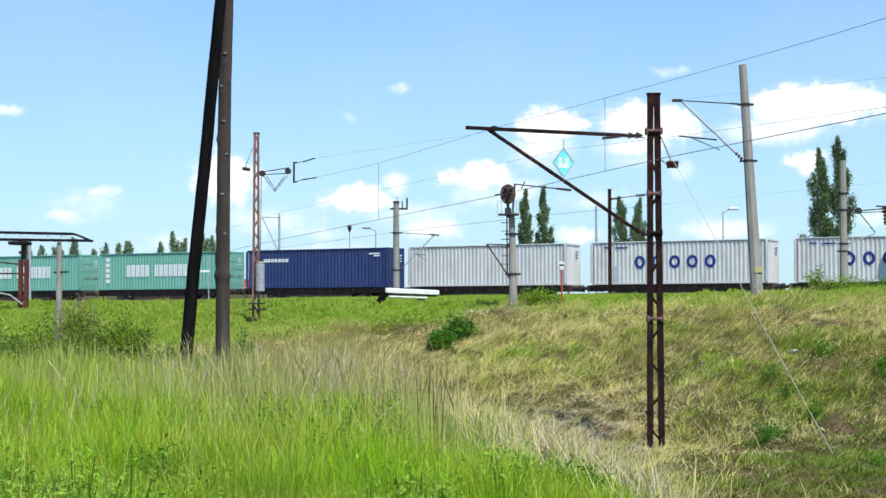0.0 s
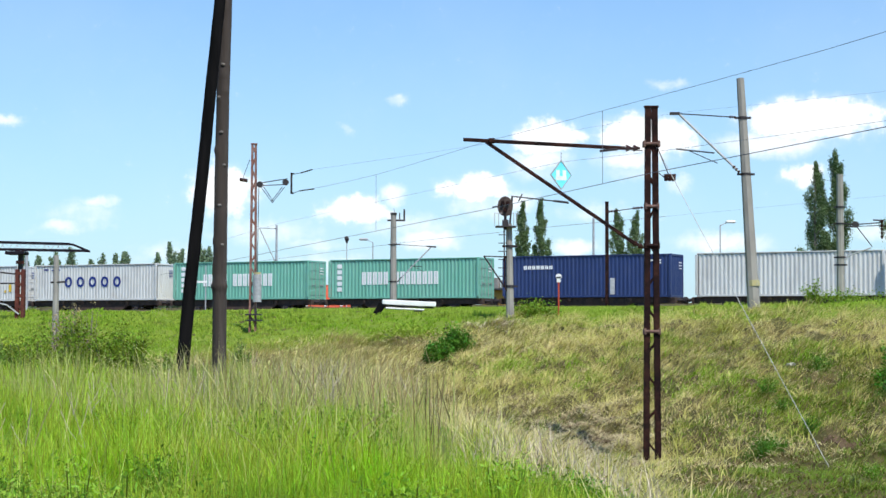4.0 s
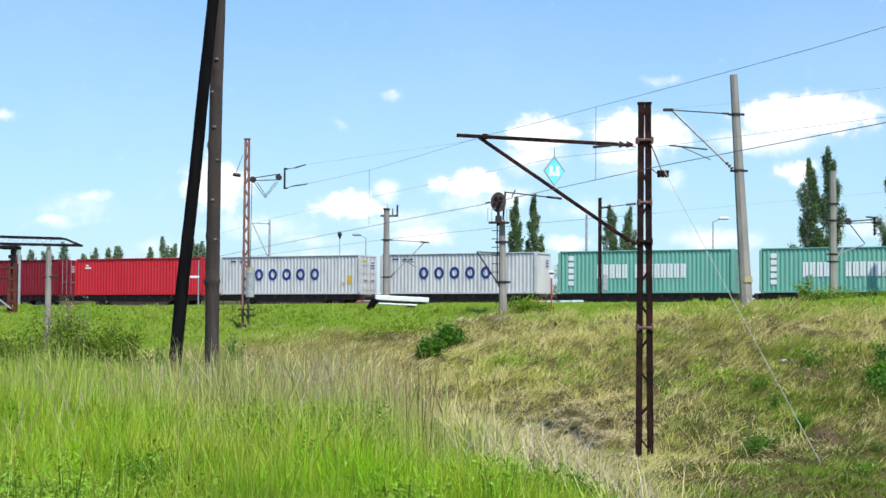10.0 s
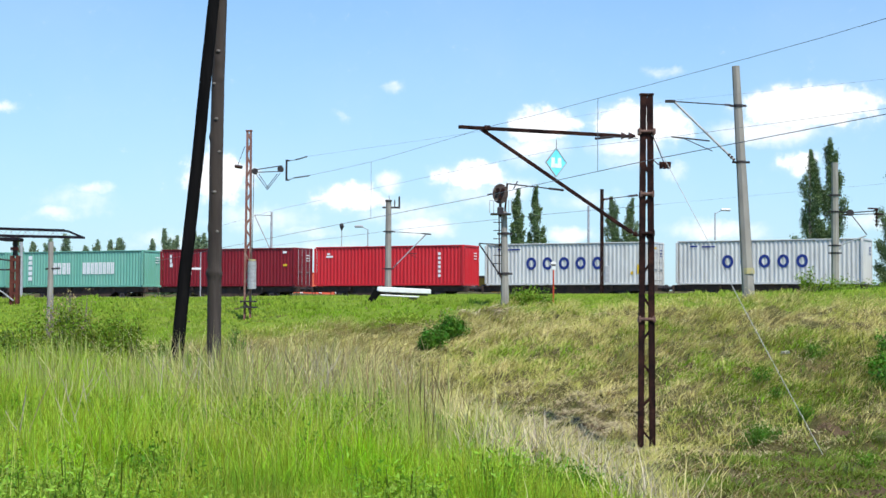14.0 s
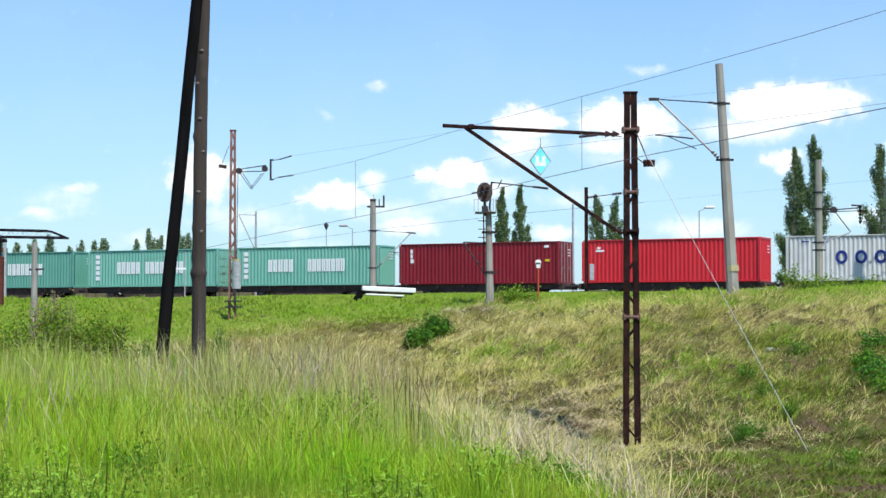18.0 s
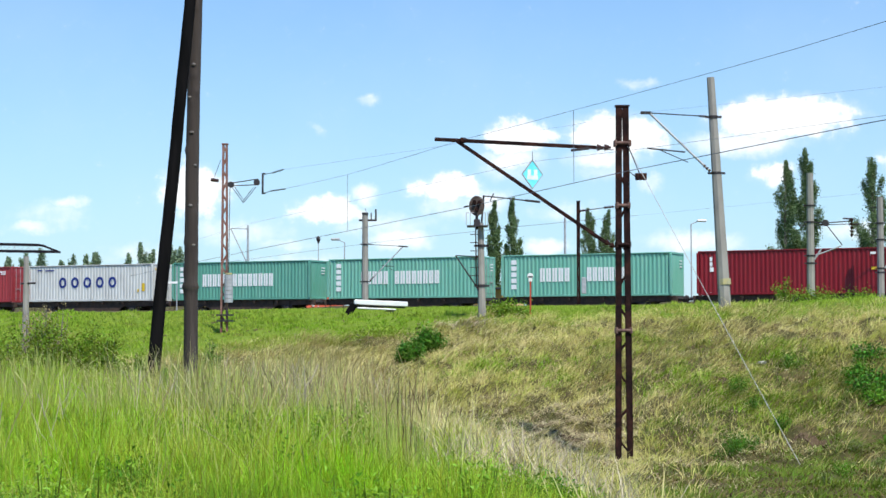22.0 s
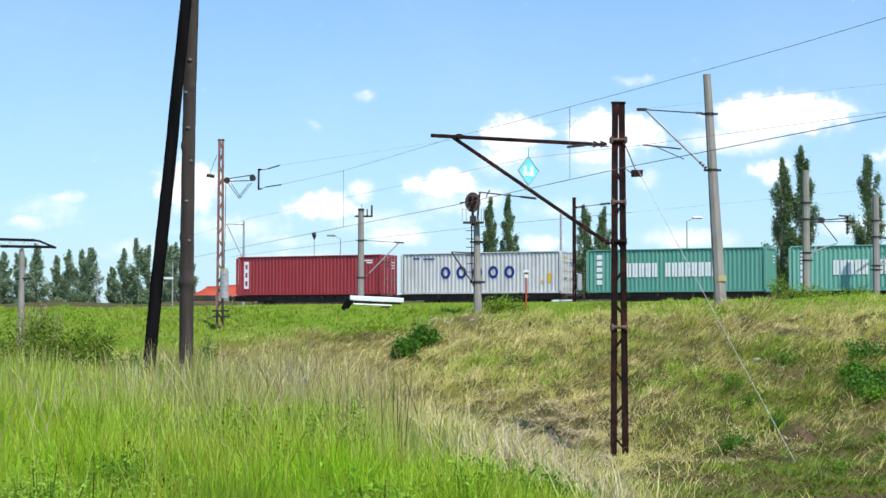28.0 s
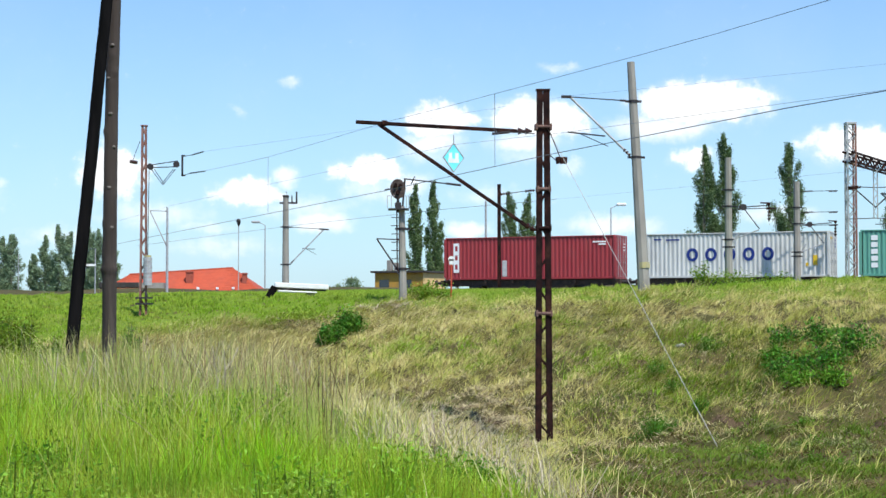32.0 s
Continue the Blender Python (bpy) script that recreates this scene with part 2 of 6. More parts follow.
M_CERAMIC = material("brown_porcelain", (0.05, 0.022, 0.018), 0.2)
M_WIRE = material("oxidised_wire", (0.15, 0.17, 0.21), 0.6, 0.3)
M_GUY = material("bright_stay_rope", (0.55, 0.54, 0.50), 0.55, 0.3)
M_WHITE = material("white_paint", (0.86, 0.86, 0.84), 0.55, color2=(0.78, 0.77, 0.74), scale=3)
M_SCRAP = material("soiled_white_plastic", (0.72, 0.70, 0.60), 0.5, color2=(0.45, 0.42, 0.34), scale=14)
M_REDPAINT = material("red_paint", (0.52, 0.07, 0.03), 0.5)
M_YELLOW = material("yellow_paint", (0.48, 0.41, 0.16), 0.7, color2=(0.38, 0.35, 0.22), scale=5)
M_BARK = material("poplar_bark", (0.13, 0.115, 0.09), 0.9, color2=(0.2, 0.18, 0.15), scale=3, bump=0.6)
# Poplar green, lightened a little to stand for distance haze.
M_POPLAR = material("poplar_leaf", (0.095, 0.165, 0.052), 0.55, color2=(0.16, 0.235, 0.088), scale=0.35, island=0.22, translucent=0.22)
# Far trees: distance haze is mixed into this paler, greyer leaf colour.
M_HAZYLEAF = material("hazed_leaf", (0.18, 0.27, 0.14), 0.6, color2=(0.25, 0.34, 0.19), scale=0.35, island=0.22, translucent=0.25)
M_DARKBUSH = material("dark_bush_leaf", (0.055, 0.15, 0.015), 0.5, color2=(0.14, 0.28, 0.03), scale=2.5, island=0.6, translucent=0.22, spec=0.12)
M_BUSH = material("bush_leaf", (0.15, 0.25, 0.02), 0.5, color2=(0.28, 0.37, 0.045), scale=2, island=0.45, translucent=0.38, spec=0.12)

# ---- mesh helpers ----


def part(name, bm, mat, parent=None, label="", smooth=False):
    me = bpy.data.meshes.new(name)
    if smooth:
        for fc in bm.faces:
            fc.smooth = True
    bm.to_mesh(me)
    bm.free()
    me.materials.append(mat)
    ob = new(name, me)
    if parent:
        ob.parent = parent
    if label:
        ob["label"] = label
    return ob


def from_arrays(name, verts, quads, mat, tris=None):
    """One mesh out of numpy arrays of corners and of four- and three-cornered faces."""
    me = bpy.data.meshes.new(name)
    nq, nt_ = len(quads), 0 if tris is None else len(tris)
    me.vertices.add(len(verts))
    me.vertices.foreach_set("co", np.asarray(verts, np.float32).ravel())
    idx = np.asarray(quads, np.int32).ravel()
    if nt_:
        idx = np.concatenate([idx, np.asarray(tris, np.int32).ravel()])
    me.loops.add(len(idx))
    me.loops.foreach_set("vertex_index", idx)
    me.polygons.add(nq + nt_)
    starts = np.concatenate([np.arange(nq) * 4, nq * 4 + np.arange(nt_) * 3]).astype(np.int32)
    me.polygons.foreach_set("loop_start", starts)
    me.polygons.foreach_set("use_smooth", np.ones(nq + nt_, bool))
    me.update(calc_edges=True)
    me.materials.append(mat)
    return new(name, me)


def box(bm, x0, x1, y0, y1, z0, z1, bevel=0.0, m=None):
    mat = Matrix.LocRotScale(((x0 + x1) / 2, (y0 + y1) / 2, (z0 + z1) / 2), None, (x1 - x0, y1 - y0, z1 - z0))
    got = bmesh.ops.create_cube(bm, size=1, matrix=(m @ mat) if m else mat)
    if bevel:
        edges = list({e for v in got["verts"] for e in v.link_edges})
        bmesh.ops.bevel(bm, geom=edges, offset=bevel, segments=1, affect="EDGES")


def rod(bm, a, b, r0, r1=None, sides=8):
    """A round bar from a to b, tapering from r0 to r1."""
    a, b = Vector(a), Vector(b)
    turn = (b - a).to_track_quat("Z", "Y").to_matrix().to_4x4()
    bmesh.ops.create_cone(bm, cap_ends=True, segments=sides, radius1=r0, radius2=r0 if r1 is None else r1, depth=(b - a).length,
                          matrix=Matrix.Translation((a + b) / 2) @ turn)


def bar(bm, a, b, w, h, bevel=0.0):
    """A square bar from a to b, w wide and h high."""
    a, b = Vector(a), Vector(b)
    turn = (b - a).to_track_quat("X", "Z").to_matrix().to_4x4()
    n = (b - a).length
    box(bm, -n / 2, n / 2, -w / 2, w / 2, -h / 2, h / 2, bevel, Matrix.Translation((a + b) / 2) @ turn)


def channel_bar(bm, a, b, deep, flange, inward, t=0.016):
    """A rolled channel from a to b: web across y, both flanges pointing inward along x."""
    prof = [(0, -deep / 2), (flange, -deep / 2), (flange, -deep / 2 + t), (t, -deep / 2 + t), (t, deep / 2 - t), (flange, deep / 2 - t), (flange, deep / 2), (0, deep / 2)]
    ends = [[bm.verts.new((p[0] + inward * x, p[1] + y, p[2])) for x, y in prof] for p in (a, b)]
    for j in range(8):
        k = (j + 1) % 8
        bm.faces.new((ends[0][j], ends[0][k], ends[1][k], ends[1][j]))
    bm.faces.new(ends[0]), bm.faces.new(ends[1])
    bmesh.ops.recalc_face_normals(bm, faces=bm.faces)


def tube(bm, pts, r, sides=5):
    """One unbroken round bar through all the points."""
    rings = []
    for k, p in enumerate(pts):
        way = Vector(pts[min(k + 1, len(pts) - 1)]) - Vector(pts[max(k - 1, 0)])
        turn = way.to_track_quat("Z", "Y").to_matrix()
        rings.append([bm.verts.new(Vector(p) + turn @ Vector((r * math.cos(2 * math.pi * j / sides), r * math.sin(2 * math.pi * j / sides), 0))) for j in range(sides)])
    for p, q in zip(rings, rings[1:]):
        for j in range(sides):
            bm.faces.new((p[j], p[(j + 1) % sides], q[(j + 1) % sides], q[j]))


def ball(bm, c, r, u=8, v=6, scale=(1, 1, 1)):
    bmesh.ops.create_uvsphere(bm, u_segments=u, v_segments=v, radius=r, matrix=Matrix.LocRotScale(c, None, scale))


def thing(name, at, label, category, group="", kind="", turn=0.0):
    e = new(name)
    e.matrix_world = pose(*at, 0, 0, turn)
    return tagged(e, label, category, group, kind)


B = bmesh.new

# ---- ground ----
THETA = radians(26.8)                      # the line runs this far round from the x axis
ALONG = Vector((math.cos(THETA), -math.sin(THETA), 0))    # the way the train goes
ACROSS = Vector((math.sin(THETA), math.cos(THETA), 0))    # away from the camera


def smooth01(t):
    t = np.clip(t, 0, 1)
    return t * t * (3 - 2 * t)


def ripple(x, y):
    return (np.sin(x * 0.9 + 1.3 * np.sin(y * 0.4)) * np.sin(y * 0.7 + 0.6) * 0.5 + np.sin(x * 0.37 + 2.0) * np.cos(y * 0.31)
            + 0.35 * np.sin(x * 2.1 + y * 1.3) * np.sin(y * 1.9 - x * 0.6))


def swath(x, y):
    """Raked rows that run up the bank, 0 in the furrows and 1 on the ridges."""
    w = x - 0.14 * y + 0.30 * np.sin(y * 0.55 + 1.1 * np.sin(x * 0.6)) + 0.16 * np.sin(x * 2.3 + y * 0.8)
    return 0.5 + 0.5 * np.sin(w * 7.2 + 1.3 * np.sin(x * 0.7 + y * 0.35))


def ground_z(x, y):
    x, y = np.asarray(x, float), np.asarray(y, float)
    u, v = x * ALONG.x + y * ALONG.y, x * ACROSS.x + y * ACROSS.y
    edge = x - (1.3 - 0.16 * (y - 15))                      # how far past the meadow's rim
    meadow = -1.33 * smooth01(edge / 3.2) * smooth01((48 + 3.2 * smooth01((6.5 - x) / 2.2) - y) / 12)
    left = smooth01((-u - 22) / 16)
    bank = smooth01((v - 36.9 + 4.5 * left) / 20.5)
    lip = 1.98 + 0.42 * smooth01((u + 29) / 12) + 0.30 * smooth01((u + 16) / 9) + 0.15 * left
    z = meadow * (1 - bank) + lip * bank
    top = smooth01((v - 58) / 26)
    z = z * (1 - top) + np.maximum(lip + 0.1, 2.74) * top
    far = smooth01((v - 108) / 9)
    z = z * (1 - far) + 3.58 * far
    town = smooth01((v - 117) / 26)                         # the ground falls away behind the railway
    z = z * (1 - town) + 0.8 * town
    rough = (1 - smooth01((v - 58) / 16) * 0.75) * (1 - 0.7 * smooth01((np.hypot(x, y) - 150) / 100))
    lumps = (np.sin(x * 3.3 + 2 * np.sin(y * 2.2)) * np.sin(y * 3.7 + 1.5 * np.sin(x * 1.7)) + 1.2 * np.sin(x * 1.6 + 2 * np.sin(y * 0.9) + 0.7) * np.sin(y * 1.9 + 1.5 * np.sin(x * 0.8))) * smooth01((v - 26) / 8) * smooth01((62 - v) / 6)
    hollow = 0.16 * np.exp(-((x - 4.4) ** 2 + (y - 38.3) ** 2) / 3.5)      # trodden round the near mast
    raked = 0.11 * (swath(x, y) - 0.5) * smooth01((v - 33) / 5) * smooth01((57 - v) / 5) * smooth01((x + 5) / 4)
    return z - hollow + raked + (0.06 * ripple(x, y) + 0.10 * lumps) * rough


def gz(x, y):
    return float(ground_z(x, y))


def build_ground():
    ang = np.concatenate([np.linspace(-180, -26, 40)[:-1], np.linspace(-26, 26, 261), np.linspace(26, 180, 40)[1:-1]])
    rad = np.concatenate([[0.6, 2, 4, 6, 8, 10], np.linspace(11, 75, 200), np.geomspace(76, 4500, 60)])
    A, Rr = np.meshgrid(np.radians(ang), rad)
    X, Y = Rr * np.sin(A), Rr * np.cos(A)
    Z = ground_z(X, Y)
    na, nr = len(ang), len(rad)
    verts = np.stack([X, Y, Z], -1).reshape(-1, 3)
    verts = np.concatenate([verts, [[0, 0, gz(0, 0)]]])
    i, j = np.meshgrid(np.arange(nr - 1), np.arange(na), indexing="ij")
    j2 = (j + 1) % na
    quads = np.stack([i * na + j, (i + 1) * na + j, (i + 1) * na + j2, i * na + j2], -1).reshape(-1, 4)[:, ::-1]
    k = np.arange(na)
    tris = np.stack([np.full(na, nr * na), (k + 1) % na, k], -1)
    ob = from_arrays("ground", verts, quads, M_GROUND, tris)
    tagged(ob, "uneven grassy ground with a mown railway bank and ditch", "ground", kind="structure")


build_ground()

# ---- the line and its train ----
RAIL_Z = 2.62
TRACK_V = 104.77                    # the track's middle, metres across from the camera


def on_line(u, v, z):
    p = ALONG * u + ACROSS * v
    return p.x, p.y, z


LINE_TURN = -math.degrees(THETA)


def build_track():
    track = thing("railway_track", on_line(-60, TRACK_V, 0), "rusty rails on dark sleepers in grey ballast", "railway track", kind="structure", turn=LINE_TURN)
    bm = B()
    n = 460
    for sx in range(0, n, 10):
        x0, x1 = sx - n / 2, sx - n / 2 + 10
        vs = [bm.verts.new(p) for p in ((x0, -2.9, 2.0), (x1, -2.9, 2.0), (x1, -1.6, 2.44), (x0, -1.6, 2.44), (x1, 1.6, 2.44), (x0, 1.6, 2.44), (x1, 2.9, 2.0), (x0, 2.9, 2.0))]
        for f in ((0, 1, 2, 3), (3, 2, 4, 5), (5, 4, 6, 7)):
            bm.faces.new([vs[k] for k in f])
    part("ballast_bed", bm, M_BALLAST, track)
    for side in (-0.75, 0.75):
        bm = B()
        box(bm, -n / 2, n / 2, side - 0.035, side + 0.035, 2.585, RAIL_Z)
        box(bm, -n / 2, n / 2, side - 0.01, side + 0.01, 2.49, 2.585)
        box(bm, -n / 2, n / 2, side - 0.07, side + 0.07, 2.47, 2.49)
        part("rail", bm, M_RAIL, track)
    bm = B()
    box(bm, -0.12, 0.12, -1.3, 1.3, 2.38, 2.47)
    first = part("sleeper", bm, M_SLEEPER, track)
    first.location.x = -90
    for k in range(1, 200):
        s = first.copy()
        scene.collection.objects.link(s)
        s.location.x = -90 + k * 0.65


build_track()


def paint(name, c, c2, dirt=(0.22, 0.16, 0.12)):
    return material(name, c, 0.42, color2=c2, scale=0.8, stretch=(1, 1, 0.3), bump=0.08, bump_scale=6, dirt=dirt, dirt_scale=1.6, dirt_amount=0.22, spec=0.4)


P_GREY = paint("grey_container_paint", (0.66, 0.67, 0.64), (0.59, 0.60, 0.58))
P_GREEN = paint("green_container_paint", (0.155, 0.43, 0.325), (0.19, 0.47, 0.365), (0.30, 0.45, 0.38))
P_GREENDEEP = paint("deep_green_container_paint", (0.105, 0.33, 0.25), (0.13, 0.365, 0.28), (0.22, 0.36, 0.30))
P_BLUE = paint("navy_container_paint", (0.022, 0.042, 0.135), (0.028, 0.052, 0.16), (0.08, 0.09, 0.13))
P_RED = paint("red_container_paint", (0.56, 0.018, 0.028), (0.62, 0.024, 0.034), (0.36, 0.06, 0.06))
P_DARKRED = paint("maroon_container_paint", (0.20, 0.007, 0.015), (0.24, 0.010, 0.019), (0.15, 0.04, 0.04))
P_BRICK = paint("brick_red_container_paint", (0.31, 0.034, 0.042), (0.35, 0.044, 0.05), (0.22, 0.09, 0.08))
P_MARKBLUE = material("blue_marking", (0.012, 0.03, 0.19), 0.5, color2=(0.02, 0.045, 0.24), scale=3)
P_MARKWHITE = material("white_marking", (0.90, 0.91, 0.90), 0.5, color2=(0.86, 0.87, 0.86), scale=3)
P_MARKYELLOW = material("yellow_marking", (0.75, 0.5, 0.03), 0.5)
P_WAGON = material("grimy_wagon_steel", (0.045, 0.032, 0.027), 0.8, 0.1, color2=(0.085, 0.055, 0.042), scale=3, dirt=(0.13, 0.07, 0.05), dirt_amount=0.6)

CL, CW, CH = 12.19, 2.44, 2.88       # a forty-foot box


def corrugated(bm, length, z0, z1, place, pitch=0.29, depth=0.045):
    """A wall of upright trapezoid ribs along local x; place maps (x, depth, z) to the box's space."""
    n = round(length / pitch)
    step = length / n
    xs = []
    for k in range(n):
        x = -length / 2 + k * step
        xs += [(x, 0), (x + step * 0.28, 0), (x + step * 0.5, depth), (x + step * 0.78, depth)]
    xs.append((length / 2, 0))
    lo = [bm.verts.new(place(x, d, z0)) for x, d in xs]
    hi = [bm.verts.new(place(x, d, z1)) for x, d in xs]
    for k in range(len(xs) - 1):
        bm.faces.new((lo[k], lo[k + 1], hi[k + 1], hi[k]))


def ring(bm, x, z, w, h, thick, y, gap=None):
    """A flat oval ring on a wall that faces -y; gap is an angle range left open."""
    n = 20
    for k in range(n):
        a0, a1 = 2 * math.pi * k / n, 2 * math.pi * (k + 1) / n
        if gap and gap[0] < (a0 + a1) / 2 < gap[1]:
            continue
        vs = []
        for s, a in ((1, a0), (1, a1), (0, a1), (0, a0)):
            rw, rh = (w / 2, h / 2) if s else (w / 2 - thick, h / 2 - thick)
            vs.append(bm.verts.new((x + rw * math.cos(a), y, z + rh * math.sin(a))))
        bm.faces.new(vs[::-1])


def plate(bm, x0, x1, z0, z1, y, t=0.004):
    box(bm, x0, x1, y - t, y, z0, z1)


def container(paint_mat, label, style, doors_ahead=True):
    c = thing("shipping_container", (0, 0, 0), label, "container", "containers on the train")
    hx, hy = CL / 2, CW / 2
    for s in (-1, 1):                                       # long walls
        bm = B()
        corrugated(bm, CL - 0.3, 0.16, CH - 0.1, (lambda x, d, z: (x, s * (hy - 0.012 - d), z)))
        part("side_wall", bm, paint_mat, c)
        for z0, z1, nm in ((0.0, 0.16, "bottom_rail"), (CH - 0.1, CH, "top_rail")):
            bm = B()
            box(bm, -hx + 0.15, hx - 0.15, s * hy - 0.03, s * hy + 0.03 - 0.03 * (s > 0), z0 + 0.02, z1 - 0.01, 0.008)
            part(nm, bm, paint_mat, c)
        for e in (-1, 1):
            bm = B()
            box(bm, e * hx - 0.08 - 0.08 * (e > 0), e * hx + 0.08 - 0.08 * (e > 0) + 0.0, s * hy - 0.08 - 0.06 * (s > 0), s * hy + 0.06 * (s < 0) + 0.0, 0.118, CH - 0.118, 0.012)
            part("corner_post", bm, paint_mat, c)
            for z in (0.0, CH - 0.118):
                bm = B()
                box(bm, min(e * hx, e * (hx - 0.178)), max(e * hx, e * (hx - 0.178)), min(s * hy, s * (hy - 0.162)), max(s * hy, s * (hy - 0.162)), z, z + 0.118, 0.012)
                part("corner_casting", bm, paint_mat, c)
    bm = B()
    box(bm, -hx + 0.12, hx - 0.12, -hy + 0.03, hy - 0.03, CH - 0.045, CH - 0.02)
    for k in range(36):
        x = -hx + 0.35 + k * (CL - 0.7) / 35
        box(bm, x - 0.08, x + 0.08, -hy + 0.08, hy - 0.08, CH - 0.02, CH - 0.004)
    part("roof", bm, paint_mat, c)
    bm = B()
    box(bm, -hx + 0.05, hx - 0.05, -hy + 0.05, hy - 0.05, 0.04, 0.14)
    part("floor_frame", bm, P_WAGON, c)
    front, back = (1, -1) if doors_ahead else (-1, 1)
    bm = B()
    corrugated(bm, CW - 0.3, 0.14, CH - 0.12, (lambda x, d, z: (back * (hx - 0.03 - d), x, z)), 0.25)
    part("end_wall", bm, paint_mat, c)
    for e in (-1, 1):
        for z0, z1 in ((0.01, 0.15), (CH - 0.13, CH - 0.004)):
            bm = B()
            box(bm, min(e * hx, e * (hx - 0.1)) + 0.002, max(e * hx, e * (hx - 0.1)) - 0.002, -hy + 0.16, hy - 0.16, z0, z1, 0.008)
            part("end_beam", bm, paint_mat, c)
    for s in (-1, 1):                                       # door leaves with their lock rods
        bm = B()
        y0, y1 = (0.008, hy - 0.15) if s > 0 else (-hy + 0.15, -0.008)
        box(bm, min(front * (hx - 0.03), front * (hx - 0.075)), max(front * (hx - 0.03), front * (hx - 0.075)), y0, y1, 0.16, CH - 0.14, 0.006)
        for k in range(4):
            z = 0.32 + k * 0.6
            box(bm, min(front * (hx - 0.008), front * (hx - 0.03)), max(front * (hx - 0.008), front * (hx - 0.03)), y0 + 0.08, y1 - 0.08, z, z + 0.34, 0.01)
        leaf = part("door_leaf", bm, paint_mat, c)
        for y in (0.27, 0.78):
            bm = B()
            rod(bm, (front * (hx + 0.012), s * y, 0.1), (front * (hx + 0.012), s * y, CH - 0.08), 0.018, sides=6)
            part("lock_rod", bm, M_GALV, leaf)
        bm = B()
        box(bm, front * hx - 0.005, front * hx + 0.035, s * 0.27, s * 0.78, 1.05, 1.09)
        part("door_handle", bm, M_GALV, leaf)
    y = -hy + 0.004
    if style == "rings":                                    # five blue oval marks and a small code bar
        for k in range(5):
            bm = B()
            ring(bm, -2.66 + k * 1.22, 1.49, 0.76, 0.86, 0.19, y)
            part("blue_mark", bm, P_MARKBLUE, c, "plain blue oval mark")
        bm = B()
        plate(bm, -5.2, -4.7, 2.45, 2.55, y)
        plate(bm, -4.4, -3.5, 2.42, 2.52, y)
        part("code_bar", bm, P_MARKBLUE, c, "small blue code bar")
    if style in ("bars", "wide_bars", "blue"):
        if style == "wide_bars":
            spots = [(-3.3 + k * 0.45, 0.34) for k in range(5)] + [(0.12 + k * 0.40, 0.31) for k in range(8)]
            z0, z1 = 1.03, 1.95
        elif style == "bars":
            spots = [(-3.37 + k * 0.453, 0.34) for k in range(5)] + [(-0.65 + k * 0.453, 0.34) for k in range(8)]
            z0, z1 = 1.03, 1.95
        else:
            spots = [(-4.6 + k * 0.32, 0.24) for k in range(7)]
            z0, z1 = 1.95, 2.2
        for x, w in spots:
            bm = B()
            plate(bm, x, x + w * 0.47, z0, z1, y)
            plate(bm, x + w * 0.57, x + w * 1.04, z0, z1, y)
            part("white_mark", bm, P_MARKWHITE, c, "plain white mark")
    if style == "tall":                                     # upright white panel with dark blocks
        bm = B()
        plate(bm, -5.5, -5.08, 0.5, 2.5, y)
        panel = part("white_panel", bm, P_MARKWHITE, c, "upright plain white panel")
        for k in range(3):
            bm = B()
            box(bm, -5.38, -5.2, y - 0.008, y - 0.0045, 0.72 + k * 0.62, 1.06 + k * 0.62)
            part("dark_block", bm, P_BRICK, panel)
    if style in ("bars", "wide_bars"):
        for k in range(5):
            bm = B()
            z = 0.55 + k * 0.42
            plate(bm, -5.45, -5.05, z, z + 0.30, y)
            part("white_tab", bm, P_MARKWHITE, c, "plain white tab")
    if style in ("blue", "tall"):
        for k, w in enumerate((0.9, 0.5)):
            bm = B()
            plate(bm, 5.4 - w, 5.4, 2.4 - k * 0.16, 2.5 - k * 0.16, y)
            part("code_bar", bm, P_MARKWHITE if style != "rings" else P_MARKBLUE, c, "small painted code bar")
    if style == "small":
        for k in range(3):
            bm = B()
            plate(bm, -5.3, -5.12 + 0.08 * (k > 1), 2.2 - k * 0.34, 2.48 - k * 0.34, y)
            part("white_tab", bm, P_MARKWHITE, c, "plain white tab")
        for x, z, mt in ((5.05, 1.5, P_MARKYELLOW), (5.0, 2.45, P_MARKWHITE)):
            bm = B()
            plate(bm, x, x + 0.35, z, z + 0.16, y)
            part("warning_label", bm, mt, c, "small bright label")
    if paint_mat is P_GREY and doors_ahead:
        for x0, z0_, w_, h_ in ((5.05, 0.75, 0.26, 0.62), (4.6, 0.7, 0.16, 0.2)):
            bm = B()
            plate(bm, x0, x0 + w_, z0_, z0_ + h_, y)
            part("warning_label", bm, P_MARKYELLOW, c, "small yellow label")
        bm = B()
        box(bm, hx + 0.002, hx + 0.006, -0.95, -0.35, 2.38, 2.52)
        part("warning_label", bm, P_MARKYELLOW, c, "small yellow label")
    if style == "column":                                   # upright row of small white marks, code bars at the other end
        for k in range(6):
            bm = B()
            plate(bm, 4.05, 4.27, 0.62 + k * 0.31, 0.82 + k * 0.31, y)
            part("white_tab", bm, P_MARKWHITE, c, "plain white tab")
        for x0, x1, z in ((-5.1, -4.85, 2.28), (-5.2, -4.6, 2.08)):
            bm = B()
            plate(bm, x0, x1, z, z + 0.13, y)
            part("code_bar", bm, P_MARKWHITE, c, "small painted code bar")
    # code bars on the end that faces ahead
    for k in range(3):
        bm = B()
        box(bm, hx - 0.008, hx + 0.004, 0.35, 0.85, 2.3 - k * 0.2, 2.36 - k * 0.2)
        part("code_bar", bm, P_MARKWHITE if paint_mat is not P_GREY else P_MARKBLUE, c, "small painted code bar")
    return c


